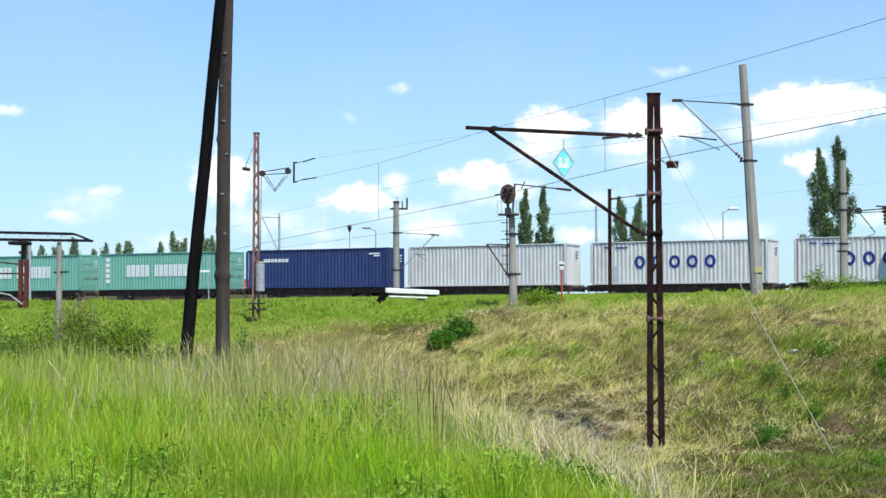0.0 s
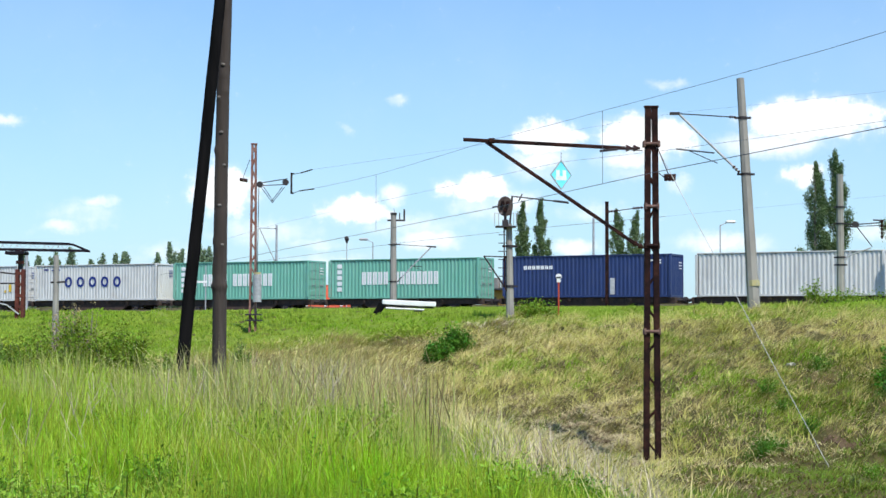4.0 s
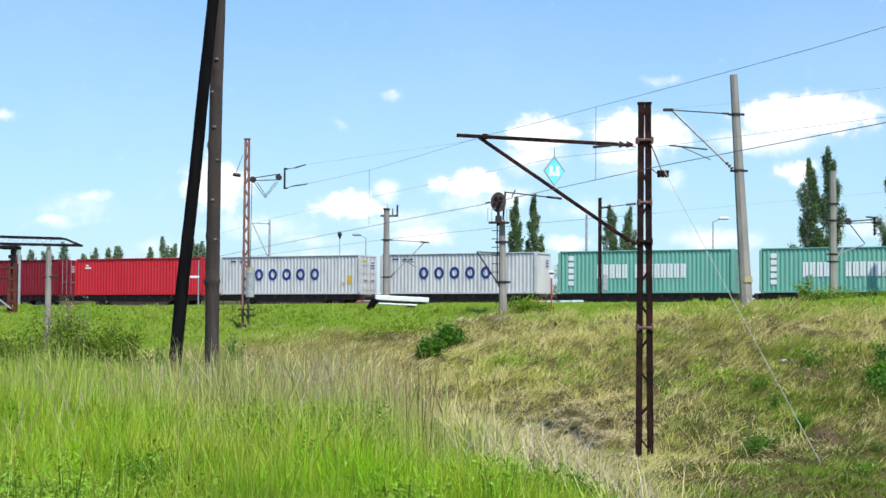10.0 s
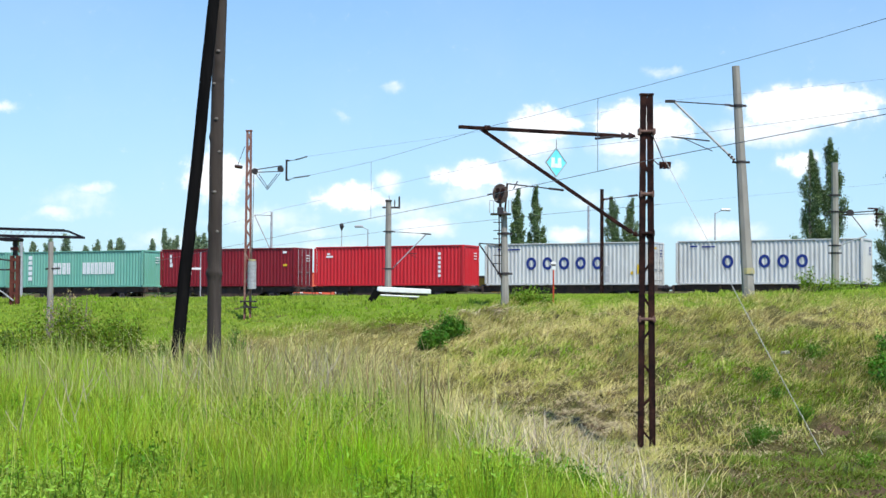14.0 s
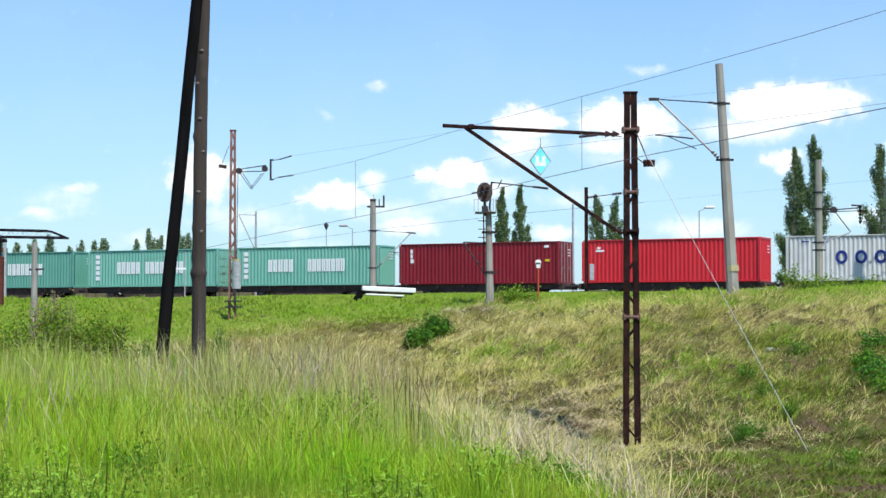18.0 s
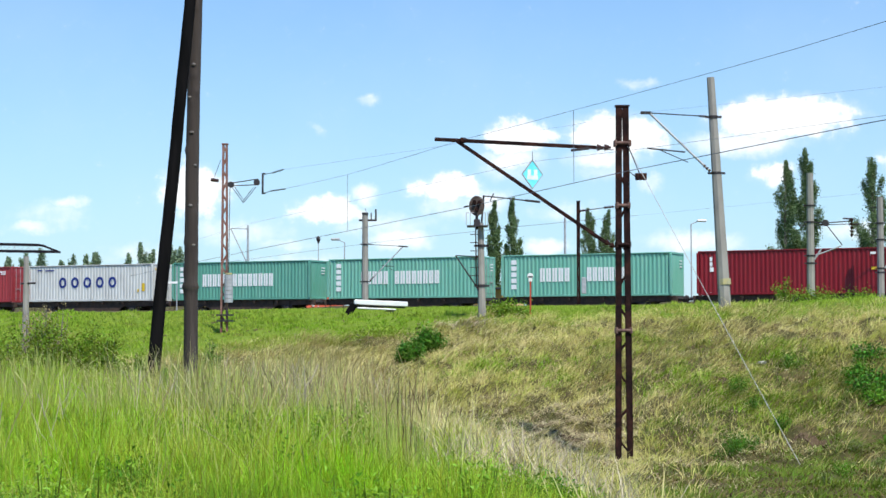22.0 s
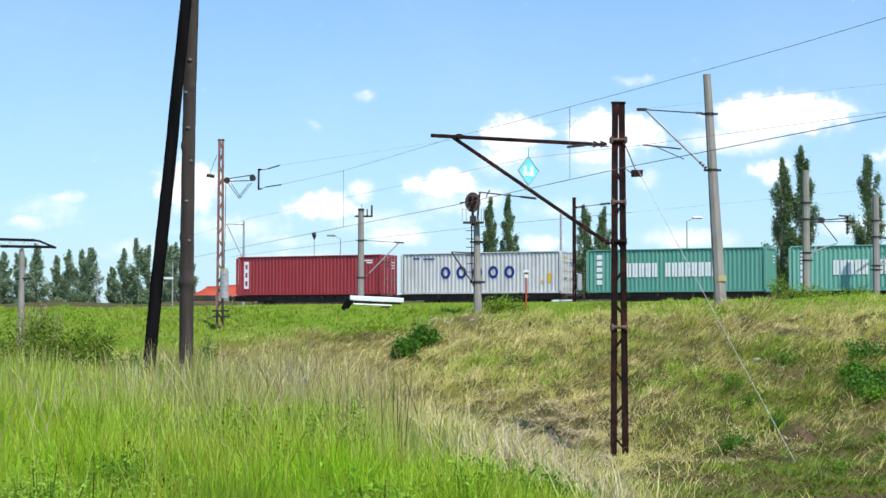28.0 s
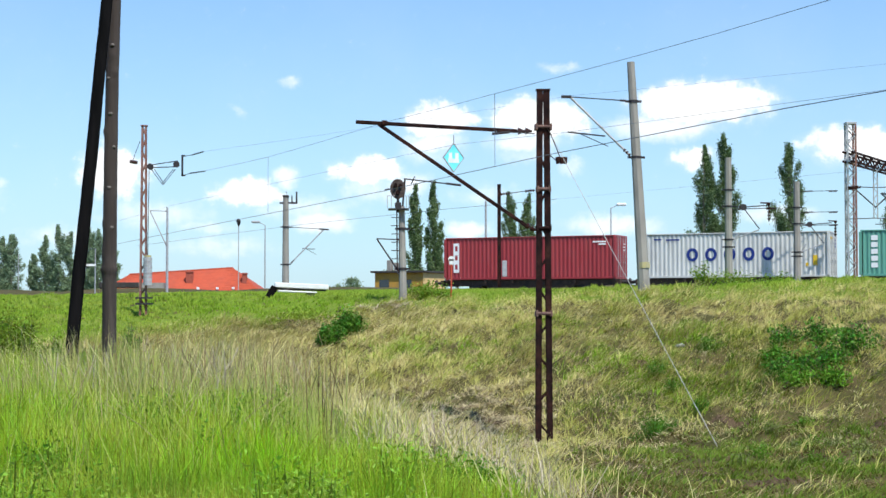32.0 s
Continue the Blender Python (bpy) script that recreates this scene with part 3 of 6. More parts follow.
def wagon():
    w = thing("container_wagon", (0, 0, 0), "grimy two-axle flat wagon carrying one box", "wagon", "wagons of the train")
    z = 1.13
    for s in (-1, 1):
        bm = B()
        box(bm, -6.3, 6.3, s * 1.02 - 0.05, s * 1.02 + 0.05, z - 0.06, z - 0.01)
        box(bm, -6.3, 6.3, s * 1.02 - 0.012, s * 1.02 + 0.012, z - 0.34, z - 0.06)
        box(bm, -6.3, 6.3, s * 1.02 - 0.06, s * 1.02 + 0.06, z - 0.38, z - 0.34)
        belly = [bm.verts.new((x, s * 1.02 + dy, zz)) for dy in (-0.02, 0.02) for x, zz in ((-3.3, z - 0.36), (-2.5, z - 0.80), (2.5, z - 0.80), (3.3, z - 0.36))]
        for f in ((0, 1, 2, 3), (7, 6, 5, 4), (0, 4, 5, 1), (1, 5, 6, 2), (2, 6, 7, 3)):
            bm.faces.new([belly[j] for j in f])
        for k in range(9):
            x = -5.6 + k * 1.4
            box(bm, x - 0.02, x + 0.02, s * 1.02 - 0.05, s * 1.02 + 0.05, z - 0.34, z - 0.06)
        part("sole_bar", bm, P_WAGON, w)
    for e in (-1, 1):
        bm = B()
        box(bm, e * 6.36 - 0.06, e * 6.36 + 0.06, -1.3, 1.3, z - 0.42, z - 0.02, 0.01)
        part("buffer_beam", bm, P_WAGON, w)
        bm = B()
        rod(bm, (e * 6.4, 0, z - 0.2), (e * 6.86, 0, z - 0.2), 0.05, 0.04)
        box(bm, e * 6.72 - 0.06, e * 6.72 + 0.06, -0.09, 0.09, z - 0.34, z - 0.12)
        part("screw_coupling", bm, M_DARKSTEEL, w)
        for s in (-1, 1):
            bm = B()
            rod(bm, (e * 6.42, s * 0.875, z - 0.2), (e * 6.74, s * 0.875, z - 0.2), 0.12, 0.095, 12)
            rod(bm, (e * 6.74, s * 0.875, z - 0.2), (e * 6.90, s * 0.875, z - 0.2), 0.07, 0.07, 10)
            rod(bm, (e * 6.90, s * 0.875, z - 0.2), (e * 6.945, s * 0.875, z - 0.2), 0.23, 0.21, 16)
            part("buffer", bm, M_DARKSTEEL, w)
            bm = B()
            for k in range(3):
                box(bm, e * 6.30 - 0.02, e * 6.30 + 0.02, s * 1.16 - 0.14, s * 1.16 + 0.14, z - 0.62 - k * 0.2, z - 0.60 - k * 0.2)
            box(bm, e * 6.30 - 0.02, e * 6.30 + 0.02, s * 1.3 - 0.015, s * 1.3 + 0.015, z - 1.0, z - 0.3)
            part("step_iron", bm, P_WAGON, w)
        for x in (3.2, 1.2):
            bm = B()
            box(bm, e * x - 0.07, e * x + 0.07, -1.2, 1.2, z - 0.22, z - 0.03)
            part("cross_bearer", bm, P_WAGON, w)
        for s in (-1, 1):
            bm = B()
            box(bm, e * 6.0 - 0.1, e * 6.0 + 0.1, s * 1.14 - 0.09, s * 1.14 + 0.09, z - 0.1, z - 0.002, 0.01)
            part("lock_pedestal", bm, P_WAGON, w)
            # axle guard, box and leaf spring
            x = e * 4.0
            bm = B()
            box(bm, x - 0.42, x - 0.30, s * 1.0 - 0.012, s * 1.0 + 0.012, 0.35, z - 0.36)
            box(bm, x + 0.30, x + 0.42, s * 1.0 - 0.012, s * 1.0 + 0.012, 0.35, z - 0.36)
            box(bm, x - 0.42, x + 0.42, s * 1.0 - 0.014, s * 1.0 + 0.014, 0.30, 0.36)
            part("axle_guard", bm, P_WAGON, w)
            bm = B()
            box(bm, x - 0.16, x + 0.16, s * 1.0 - 0.13, s * 1.0 + 0.13, 0.34, 0.60, 0.03)
            part("axle_box", bm, M_DARKSTEEL, w)
            bm = B()
            for k in range(6):
                n = 0.62 - k * 0.09
                box(bm, x - n, x + n, s * 1.0 - 0.06, s * 1.0 + 0.06, 0.72 - k * 0.02, 0.738 - k * 0.02)
            part("leaf_spring", bm, M_DARKSTEEL, w)
    bm = B()
    box(bm, -0.7, 0.5, -0.5, -0.1, 0.5, 0.85, 0.03)
    rod(bm, (0.7, -0.3, 0.7), (1.7, -0.3, 0.7), 0.18, sides=12)
    part("brake_gear", bm, M_DARKSTEEL, w)
    bm = B()
    box(bm, -6.3, 6.3, -0.14, 0.14, z - 0.30, z - 0.12)
    part("centre_sill", bm, P_WAGON, w)
    bm = B()
    box(bm, -6.2, 6.2, -0.85, 0.85, z - 0.40, z - 0.30)
    part("deck_plate", bm, P_WAGON, w)
    for s in (-1, 1):
        bm = B()
        for k in range(5):
            bar(bm, (-3.2 + k * 1.6, s * 0.45, 0.42), (-2.4 + k * 1.6 - 0.8 * (k % 2), s * 0.45, 0.72), 0.05, 0.07)
        bar(bm, (-3.3, s * 0.45, 0.40), (3.4, s * 0.45, 0.40), 0.05, 0.16)
        bar(bm, (-3.3, s * 0.45, 0.68), (3.4, s * 0.45, 0.66), 0.05, 0.14)
        part("brake_rigging", bm, M_DARKSTEEL, w)
    for e in (-1, 1):
        bm = B()
        rod(bm, (0, -1.05, 0), (0, 1.05, 0), 0.075, sides=10)
        axle = part("wheelset", bm, M_DARKSTEEL, w)
        axle.location = (e * 4.0, 0, 0.46)
        for s in (-1, 1):
            bm = B()
            rod(bm, (0, s * 0.70, 0), (0, s * 0.80, 0), 0.46, 0.46, 24)
            rod(bm, (0, s * 0.68, 0), (0, s * 0.70, 0), 0.488, 0.488, 24)
            rod(bm, (0, s * 0.80, 0), (0, s * 0.84, 0), 0.13, 0.12, 14)
            for k in range(4):
                box(bm, 0.16, 0.40, s * 0.81 - 0.012, s * 0.81 + 0.012, -0.02, 0.02, 0, pose(0, 0, 0, 0, 90 * k, 0))
            part("wheel", bm, M_RAIL, axle)
    return w


def train():
    """Left ends of the boxes along the line at the start, foremost first, and what each one is."""
    kinds = {
        "grey_rings": (P_GREY, "pale grey steel container with blue oval marks on a wagon", "rings", False),
        "grey_doors": (P_GREY, "weathered pale grey container with blue oval marks, doors ahead", "rings", True),
        "grey_plain": (P_GREY, "plain pale grey corrugated steel container on a wagon", "plain", False),
        "blue": (P_BLUE, "navy blue corrugated container with small white marks", "blue", False),
        "green": (P_GREEN, "green corrugated container with rows of white marks", "bars", True),
        "green_dark": (P_GREENDEEP, "deep green corrugated container with rows of white marks", "bars", False),
        "green_wide": (P_GREEN, "green corrugated container with widely spaced white marks", "wide_bars", False),
        "red": (P_RED, "bright red corrugated steel container on a wagon", "column", False),
        "maroon": (P_DARKRED, "dark red corrugated container with small white tabs", "small", True),
        "brick": (P_BRICK, "brick red container with white upright tabs, doors ahead", "tall", True),
    }
    order = ["grey_rings", "grey_rings", "grey_plain", "blue", "green", "green", "grey_rings", "grey_doors", "red", "maroon",
             "green_wide", "green", "green_dark", "grey_doors", "brick"]
    lefts = [-28.85, -42.81, -56.86, -70.80, -84.92, -98.92, -112.82, -126.76, -140.68, -154.64, -168.59, -182.45, -196.18, -210.24, -224.11]
    made, moving, flat = {}, [], None
    for name, left in zip(order, lefts):
        if name in made:
            c = copy_thing(made[name], Matrix.Identity(4))
        else:
            c = made[name] = container(*kinds[name])
        if flat is None:
            flat = w = wagon()
        else:
            w = copy_thing(flat, Matrix.Identity(4))
        moving.append((c, left + CL / 2, RAIL_Z + 1.13))
        moving.append((w, left + CL / 2, RAIL_Z))
    return moving


TRAIN = train()


def run_train(t):
    """How far the train has gone along the line after t seconds; it gathers way gently."""
    return 5.388 * t + 0.00609 * t * t


# ---- masts, poles and wires ----


def lattice_mast(at, top, wide0, wide1, mat, plates, label, turn=0.0, deep=0.16, flange=0.065):
    """Two channels that draw together upwards, tied by flat plates and slanting laces."""
    z0 = at[2]
    m = thing("catenary_mast", at, label, "mast", "overhead line masts", turn=turn)
    h = top - z0
    for s in (-1, 1):
        bm = B()
        a, b = Vector((s * wide0 / 2, 0, -0.5)), Vector((s * wide1 / 2, 0, h))
        channel_bar(bm, a, b, deep, flange, -s)
        part("channel", bm, mat, m)
    for k in range(plates):
        z = 0.4 + (h - 0.7) * k / (plates - 1)
        w = wide0 + (wide1 - wide0) * z / h
        for y in (-1, 1):
            bm = B()
            s = 1 if k % 2 else -1
            bar(bm, (-s * (w / 2 - flange * 0.8), y * deep * 0.44, z), (s * (w / 2 - flange * 0.8), y * deep * 0.44, z + 0.22), 0.012, 0.045)
            part("lace", bm, mat, m)
    bm = B()
    box(bm, -wide1 / 2 - 0.02, wide1 / 2 + 0.02, -deep / 2 - 0.02, deep / 2 + 0.02, h - 0.02, h + 0.02)
    part("cap", bm, mat, m)
    return m


def insulator(bm, a, b, n=4, r=0.07):
    a, b = Vector(a), Vector(b)
    for k in range(n):
        p, q = a.lerp(b, (k + 0.1) / n), a.lerp(b, (k + 0.75) / n)
        rod(bm, p, q, r, r * 0.45, 10)
    rod(bm, a, b, r * 0.35, sides=6)


def concrete_pole(name, at, top, r0, r1, label, lean=(0, 0), sides=8, category="pole", group="overhead line masts"):
    p = thing(name, at, label, category, group)
    h = top - at[2]
    bm = B()
    rod(bm, (-lean[0] * 0.06, 0, -0.5), (lean[0], lean[1], h), r0, r1, sides)
    part("shaft", bm, M_CONCRETE, p)
    return p


def clamp(parent, c, r, mat=None):
    bm = B()
    bmesh.ops.create_cone(bm, cap_ends=True, segments=10, radius1=r, radius2=r, depth=0.09, matrix=Matrix.Translation(c))
    box(bm, c[0] - r - 0.12, c[0] + r + 0.12, c[1] - 0.04, c[1] + 0.04, c[2] - 0.035, c[2] + 0.035)
    part("pole_band", bm, mat or M_DARKSTEEL, parent)


def near_mast():
    x, y = 4.41, 38.75
    z0 = gz(x, y)
    m = lattice_mast((x, y, z0), 6.90, 0.42, 0.29, M_RUST, 11, "tall rusty lattice mast with a side arm, at the bank's foot", flange=0.135)

    def loc(px, py, pz):
        return Vector((px - x, py - y, pz - z0))

    bm = B()
    bar(bm, loc(-0.01, 39.0, 6.15), loc(3.80, 38.82, 5.93), 0.075, 0.085, 0.01)
    part("top_arm", bm, M_RUST, m)
    bm = B()
    bar(bm, loc(0.52, 38.97, 6.10), loc(4.02, 38.78, 3.68), 0.075, 0.085, 0.01)
    part("strut", bm, M_RUST, m)
    for a, b in (((3.80, 38.82, 5.93), (4.15, 38.80, 5.93)), ((4.00, 38.79, 3.70), (4.22, 38.77, 3.58))):
        bm = B()
        insulator(bm, loc(*a), loc(*b), 2, 0.088)
        part("insulator", bm, M_CERAMIC, m)
    bm = B()
    box(bm, loc(0.59, 0, 0).x, loc(0.74, 0, 0).x, 0.14, 0.32, loc(0, 0, 6.06).z, loc(0, 0, 6.18).z, 0.02)
    part("wire_saddle", bm, M_RUST, m)
    for z, w, mat in ((6.02, 0.17, M_CLAMP), (3.63, 0.15, M_RUST), (4.55, 0.14, M_CLAMP), (1.62, 0.17, M_CLAMP)):
        bm = B()
        for y_ in (-0.105, 0.105):
            rod(bm, (-w - 0.02, y_, z - z0), (w + 0.02, y_, z - z0), 0.04, sides=10)
        for x_ in (-w, w):
            box(bm, x_ - 0.03, x_ + 0.03, -0.14, 0.14, z - z0 - 0.075, z - z0 + 0.075, 0.012)
        part("clamp", bm, mat, m)
    # small hanging balance weight
    bm = B()
    bar(bm, loc(4.50, 38.62, 6.02), loc(4.80, 38.6, 5.27), 0.02, 0.02)
    bar(bm, loc(4.42, 38.62, 5.45), loc(4.72, 38.6, 5.2), 0.02, 0.02)
    part("hanger", bm, M_RUST, m)
    bm = B()
    for k in range(3):
        box(bm, loc(4.70 + k * 0.09, 0, 0).x, loc(4.77 + k * 0.09, 0, 0).x, -0.24, -0.06, loc(0, 0, 5.14).z, loc(0, 0, 5.28).z, 0.01)
    box(bm, loc(4.69, 0, 0).x, loc(4.96, 0, 0).x, -0.20, -0.10, loc(0, 0, 5.24).z, loc(0, 0, 5.30).z)
    part("weight", bm, M_RUST, m)
    bm = B()
    rod(bm, loc(3.2, 38.8, 5.86), loc(3.62, 38.75, 5.90), 0.03, sides=6)
    rod(bm, loc(3.62, 38.75, 5.9), loc(4.2, 38.7, 5.86), 0.012, sides=5)
    part("tail_link", bm, M_DARKSTEEL, m)
    bm = B()
    box(bm, -0.30, 0.30, -0.25, 0.25, -0.6, -0.02, 0.03)
    part("footing", bm, M_CONCRETE, m)


def anchor_mast():
    x, y = -7.2, 56.5
    z0 = gz(x, y)
    m = lattice_mast((x, y, z0), 7.98, 0.27, 0.18, M_RUSTPALE, 15, "faded red lattice anchor mast with pulleys and grey weights")

    def loc(px, py, pz):
        return Vector((px - x, py - y, pz - z0))

    bm = B()
    bar(bm, loc(-7.1, 56.5, 6.62), loc(-6.05, 56.45, 6.78), 0.03, 0.03)
    bar(bm, loc(-7.1, 56.5, 6.55), loc(-6.05, 56.45, 6.58), 0.03, 0.03)
    part("arm", bm, M_DARKSTEEL, m)
    for px, pz in ((-6.98, 6.58), (-6.10, 6.66)):
        bm = B()
        rod(bm, loc(px, 56.35, pz), loc(px, 56.5, pz), 0.105, sides=14)
        part("pulley", bm, M_DARKSTEEL, m)
    bm = B()
    for a, b in (((-6.95, 6.5), (-6.55, 5.95)), ((-6.85, 6.5), (-6.50, 5.98)), ((-6.12, 6.5), (-6.55, 5.95)), ((-6.2, 6.5), (-6.58, 6.0))):
        rod(bm, loc(a[0], 56.4, a[1]), loc(b[0], 56.4, b[1]), 0.012, sides=5)
    part("tackle_rope", bm, M_DARKSTEEL, m)
    bm = B()
    box(bm, loc(-5.93, 0, 0).x, loc(-5.87, 0, 0).x, -0.1, -0.02, loc(0, 0, 6.28).z, loc(0, 0, 6.98).z)
    box(bm, loc(-5.93, 0, 0).x, loc(-5.80, 0, 0).x, -0.1, -0.02, loc(0, 0, 6.26).z, loc(0, 0, 6.31).z)
    box(bm, loc(-5.93, 0, 0).x, loc(-5.80, 0, 0).x, -0.1, -0.02, loc(0, 0, 6.93).z, loc(0, 0, 6.98).z)
    part("yoke", bm, M_DARKSTEEL, m)
    for a, b in (((-5.45, 55.3, 6.88), (-4.98, 54.4, 6.91)), ((-5.5, 55.3, 6.27), (-4.9, 54.2, 6.25))):
        bm = B()
        insulator(bm, loc(*a), loc(*b), 6, 0.028)
        part("insulator", bm, M_CERAMIC, m)
    for za, b in ((6.93, (-5.45, 55.3, 6.88)), (6.28, (-5.5, 55.3, 6.27))):
        bm = B()
        rod(bm, loc(-5.88, 56.44, za), loc(*b), 0.012, sides=5)
        part("wire_link", bm, M_DARKSTEEL, m)
    bm = B()
    rod(bm, loc(-7.34, 56.5, 7.45), loc(-7.60, 56.5, 6.74), 0.010, sides=5)
    part("stub_hanger", bm, M_DARKSTEEL, m)
    bm = B()
    rod(bm, loc(-7.42, 56.5, 6.72), loc(-7.68, 56.5, 6.76), 0.06, sides=8)
    part("stub_insulator", bm, M_CERAMIC, m)
    for k in range(7):
        bm = B()
        rod(bm, loc(-7.03, 56.28, 2.55 + k * 0.135), loc(-7.03, 56.28, 2.55 + k * 0.135 + 0.125), 0.15, sides=14)
        part("weight", bm, M_GALV, m, "grey round balance weight")
    bm = B()
    rod(bm, loc(-7.03, 56.28, 3.5), loc(-7.03, 56.28, 3.56), 0.12, sides=12)
    part("weight_cap", bm, M_YELLOW, m, "yellow painted top weight")
    bm = B()
    rod(bm, loc(-7.03, 56.28, 3.55), loc(-7.0, 56.3, 6.5), 0.012, sides=5)
    part("weight_rope", bm, M_DARKSTEEL, m)
    for z in (2.1, 1.9):
        bm = B()
        box(bm, -0.24, 0.30, -0.2, 0.2, z - z0, z - z0 + 0.05)
        part("clamp", bm, M_DARKSTEEL, m)


def bracket_arm(m, root_top, tip, root_low, steady=None, base=None, tube_mat=None, thick=0.04):
    """A tie, a slanting tube and a steady arm on a pole; places are in the world."""
    o = Vector(base)
    bm = B()
    rod(bm, Vector(root_top) - o, Vector(tip) - o, 0.02, sides=6)
    part("tie_rod", bm, M_DARKSTEEL, m)
    bm = B()
    rod(bm, Vector(root_low) - o, Vector(tip) - o, thick, sides=8)
    part("arm_tube", bm, tube_mat or M_GALV, m)
    bm = B()
    insulator(bm, Vector(root_low) - o, Vector(root_low).lerp(Vector(tip), 0.12) - o, 3, 0.07)
    part("insulator", bm, M_CERAMIC, m)
    bm = B()
    insulator(bm, Vector(root_top) - o, Vector(root_top).lerp(Vector(tip), 0.12) - o, 3, 0.06)
    part("insulator", bm, M_CERAMIC, m)
    if steady:
        bm = B()
        rod(bm, Vector(steady[0]) - o, Vector(steady[1]) - o, 0.025, sides=6)
        rod(bm, Vector(steady[0]).lerp(Vector(steady[1]), 0.3) - o, Vector(steady[1]) - o - Vector((-0.1, 0, 0.35)), 0.016, sides=5)
        part("steady_arm", bm, M_DARKSTEEL, m)


def leaning_concrete_mast():
    x, y = 9.82, 55.94
    z0 = gz(x, y)
    m = concrete_pole("catenary_mast", (x, y, z0), 10.20, 0.22, 0.128, "tall grey leaning concrete mast on the bank's edge", lean=(-0.42, 0.07), category="mast")
    bracket_arm(m, (9.23, 55.97, 8.86), (7.33, 56.2, 9.01), (9.34, 55.88, 6.97), ((7.24, 56.2, 7.8), (8.52, 56.06, 7.65)), (x, y, z0))
    bm = B()
    box(bm, 7.03 - x, 7.37 - x, 0.2, 0.34, 8.97 - z0, 9.06 - z0)
    part("arm_head", bm, M_DARKSTEEL, m)
    for px, pz, r in ((9.48, 8.84, 0.155), (9.57, 6.92, 0.175)):
        clamp(m, (px - x, 0.05, pz - z0), r)
    bm = B()
    rod(bm, (-0.02, 0, 0.92), (-0.033, 0.005, 1.12), 0.222, 0.219, 8)
    part("yellow_band", bm, M_YELLOW, m, "faded yellow painted band")


def signal_post():
    x, y = 1.65, 58.05
    z0 = gz(x, y)
    m = concrete_pole("railway_signal", (x, y, z0), 5.35, 0.15, 0.105, "concrete signal post with a round rusty disc head", lean=(-0.05, 0), category="signal", group="line signals")

    def loc(px, pz, dy=0.0):
        return Vector((px * 0.88 - x, dy * 0.88, 0.204 + pz * 0.88 - z0))

    bm = B()
    rod(bm, loc(1.67, 6.54, -0.05), loc(1.67, 6.54, -0.12), 0.352, sides=20)
    rod(bm, loc(1.67, 6.54, 0.14), loc(1.67, 6.54, -0.05), 0.30, sides=20)
    head = part("signal_disc", bm, M_DISC, m, "round rust-stained back board")
    head.scale.x, head.location.x = 0.78, -0.045
    for ox, oz in ((-0.12, 0.14), (0.13, 0.12), (0.0, -0.14)):
        bm = B()
        rod(bm, loc(1.67 + ox, 6.54 + oz, -0.12), loc(1.67 + ox, 6.54 + oz, -0.26), 0.088, 0.075, 14)
        part("lens_hood", bm, M_RUST, head)
    bm = B()
    rod(bm, loc(1.67, 5.6), loc(1.67, 6.3), 0.05, sides=8)
    box(bm, loc(1.55, 0).x, loc(1.80, 0).x, -0.14, 0.14, loc(0, 5.72).z, loc(0, 6.0).z, 0.02)
    part("neck", bm, M_DARKSTEEL, m)
    bm = B()
    box(bm, loc(1.28, 0).x, loc(2.1, 0).x, -0.35, 0.3, loc(0, 5.70).z, loc(0, 5.75).z)
    part("platform", bm, M_DARKSTEEL, m)
    for px in (1.24, 1.40, 2.0, 2.1):
        bm = B()
        for a, b in (((px, 5.75), (px, 6.25)), ((px, 6.25), (px + (0.14 if px < 1.5 else -0.05), 6.25))):
            rod(bm, loc(*a, -0.3), loc(*b, -0.3), 0.012, sides=5)
        part("railing", bm, M_GALV, m)
    bm = B()
    rod(bm, loc(1.64, 3.3, -0.12), loc(1.62, 5.72, -0.12), 0.022, sides=6)
    part("conduit", bm, M_RUST, m)
    for k in range(6):
        bm = B()
        rod(bm, loc(1.40, 3.75 + k * 0.33, -0.1), loc(1.74, 3.75 + k * 0.33, -0.05), 0.016, sides=5)
        part("step_iron", bm, M_DARKSTEEL, m)
    for pz in (3.35, 4.95):
        clamp(m, loc(1.86, pz), 0.15)
    bm = B()
    rod(bm, loc(1.15, 6.5), loc(1.32, 6.54), 0.03, sides=6)
    rod(bm, loc(1.3, 6.54), loc(1.67, 6.56, 0.1), 0.015, sides=5)
    part("side_bracket", bm, M_DARKSTEEL, m)
    bracket_arm(m, (1.54, 58.05, 4.18), (0.72, 57.99, 4.21), (1.57, 58.05, 2.95), None, (x, y, z0), M_DARKSTEEL, 0.026)
    bm = B()
    rod(bm, loc(1.95, 6.95), loc(4.2, 6.70), 0.022, sides=6)
    rod(bm, loc(3.6, 6.77), loc(4.2, 6.70), 0.04, sides=6)
    rod(bm, loc(2.2, 6.75), loc(2.35, 7.05), 0.02, sides=6)
    part("cross_arm", bm, M_DARKSTEEL, m)
    bm = B()
    rod(bm, loc(1.86, 5.8, 0.2), loc(1.95, 6.98, 0.1), 0.035, sides=6)
    part("arm_post", bm, M_DARKSTEEL, m)
    return m


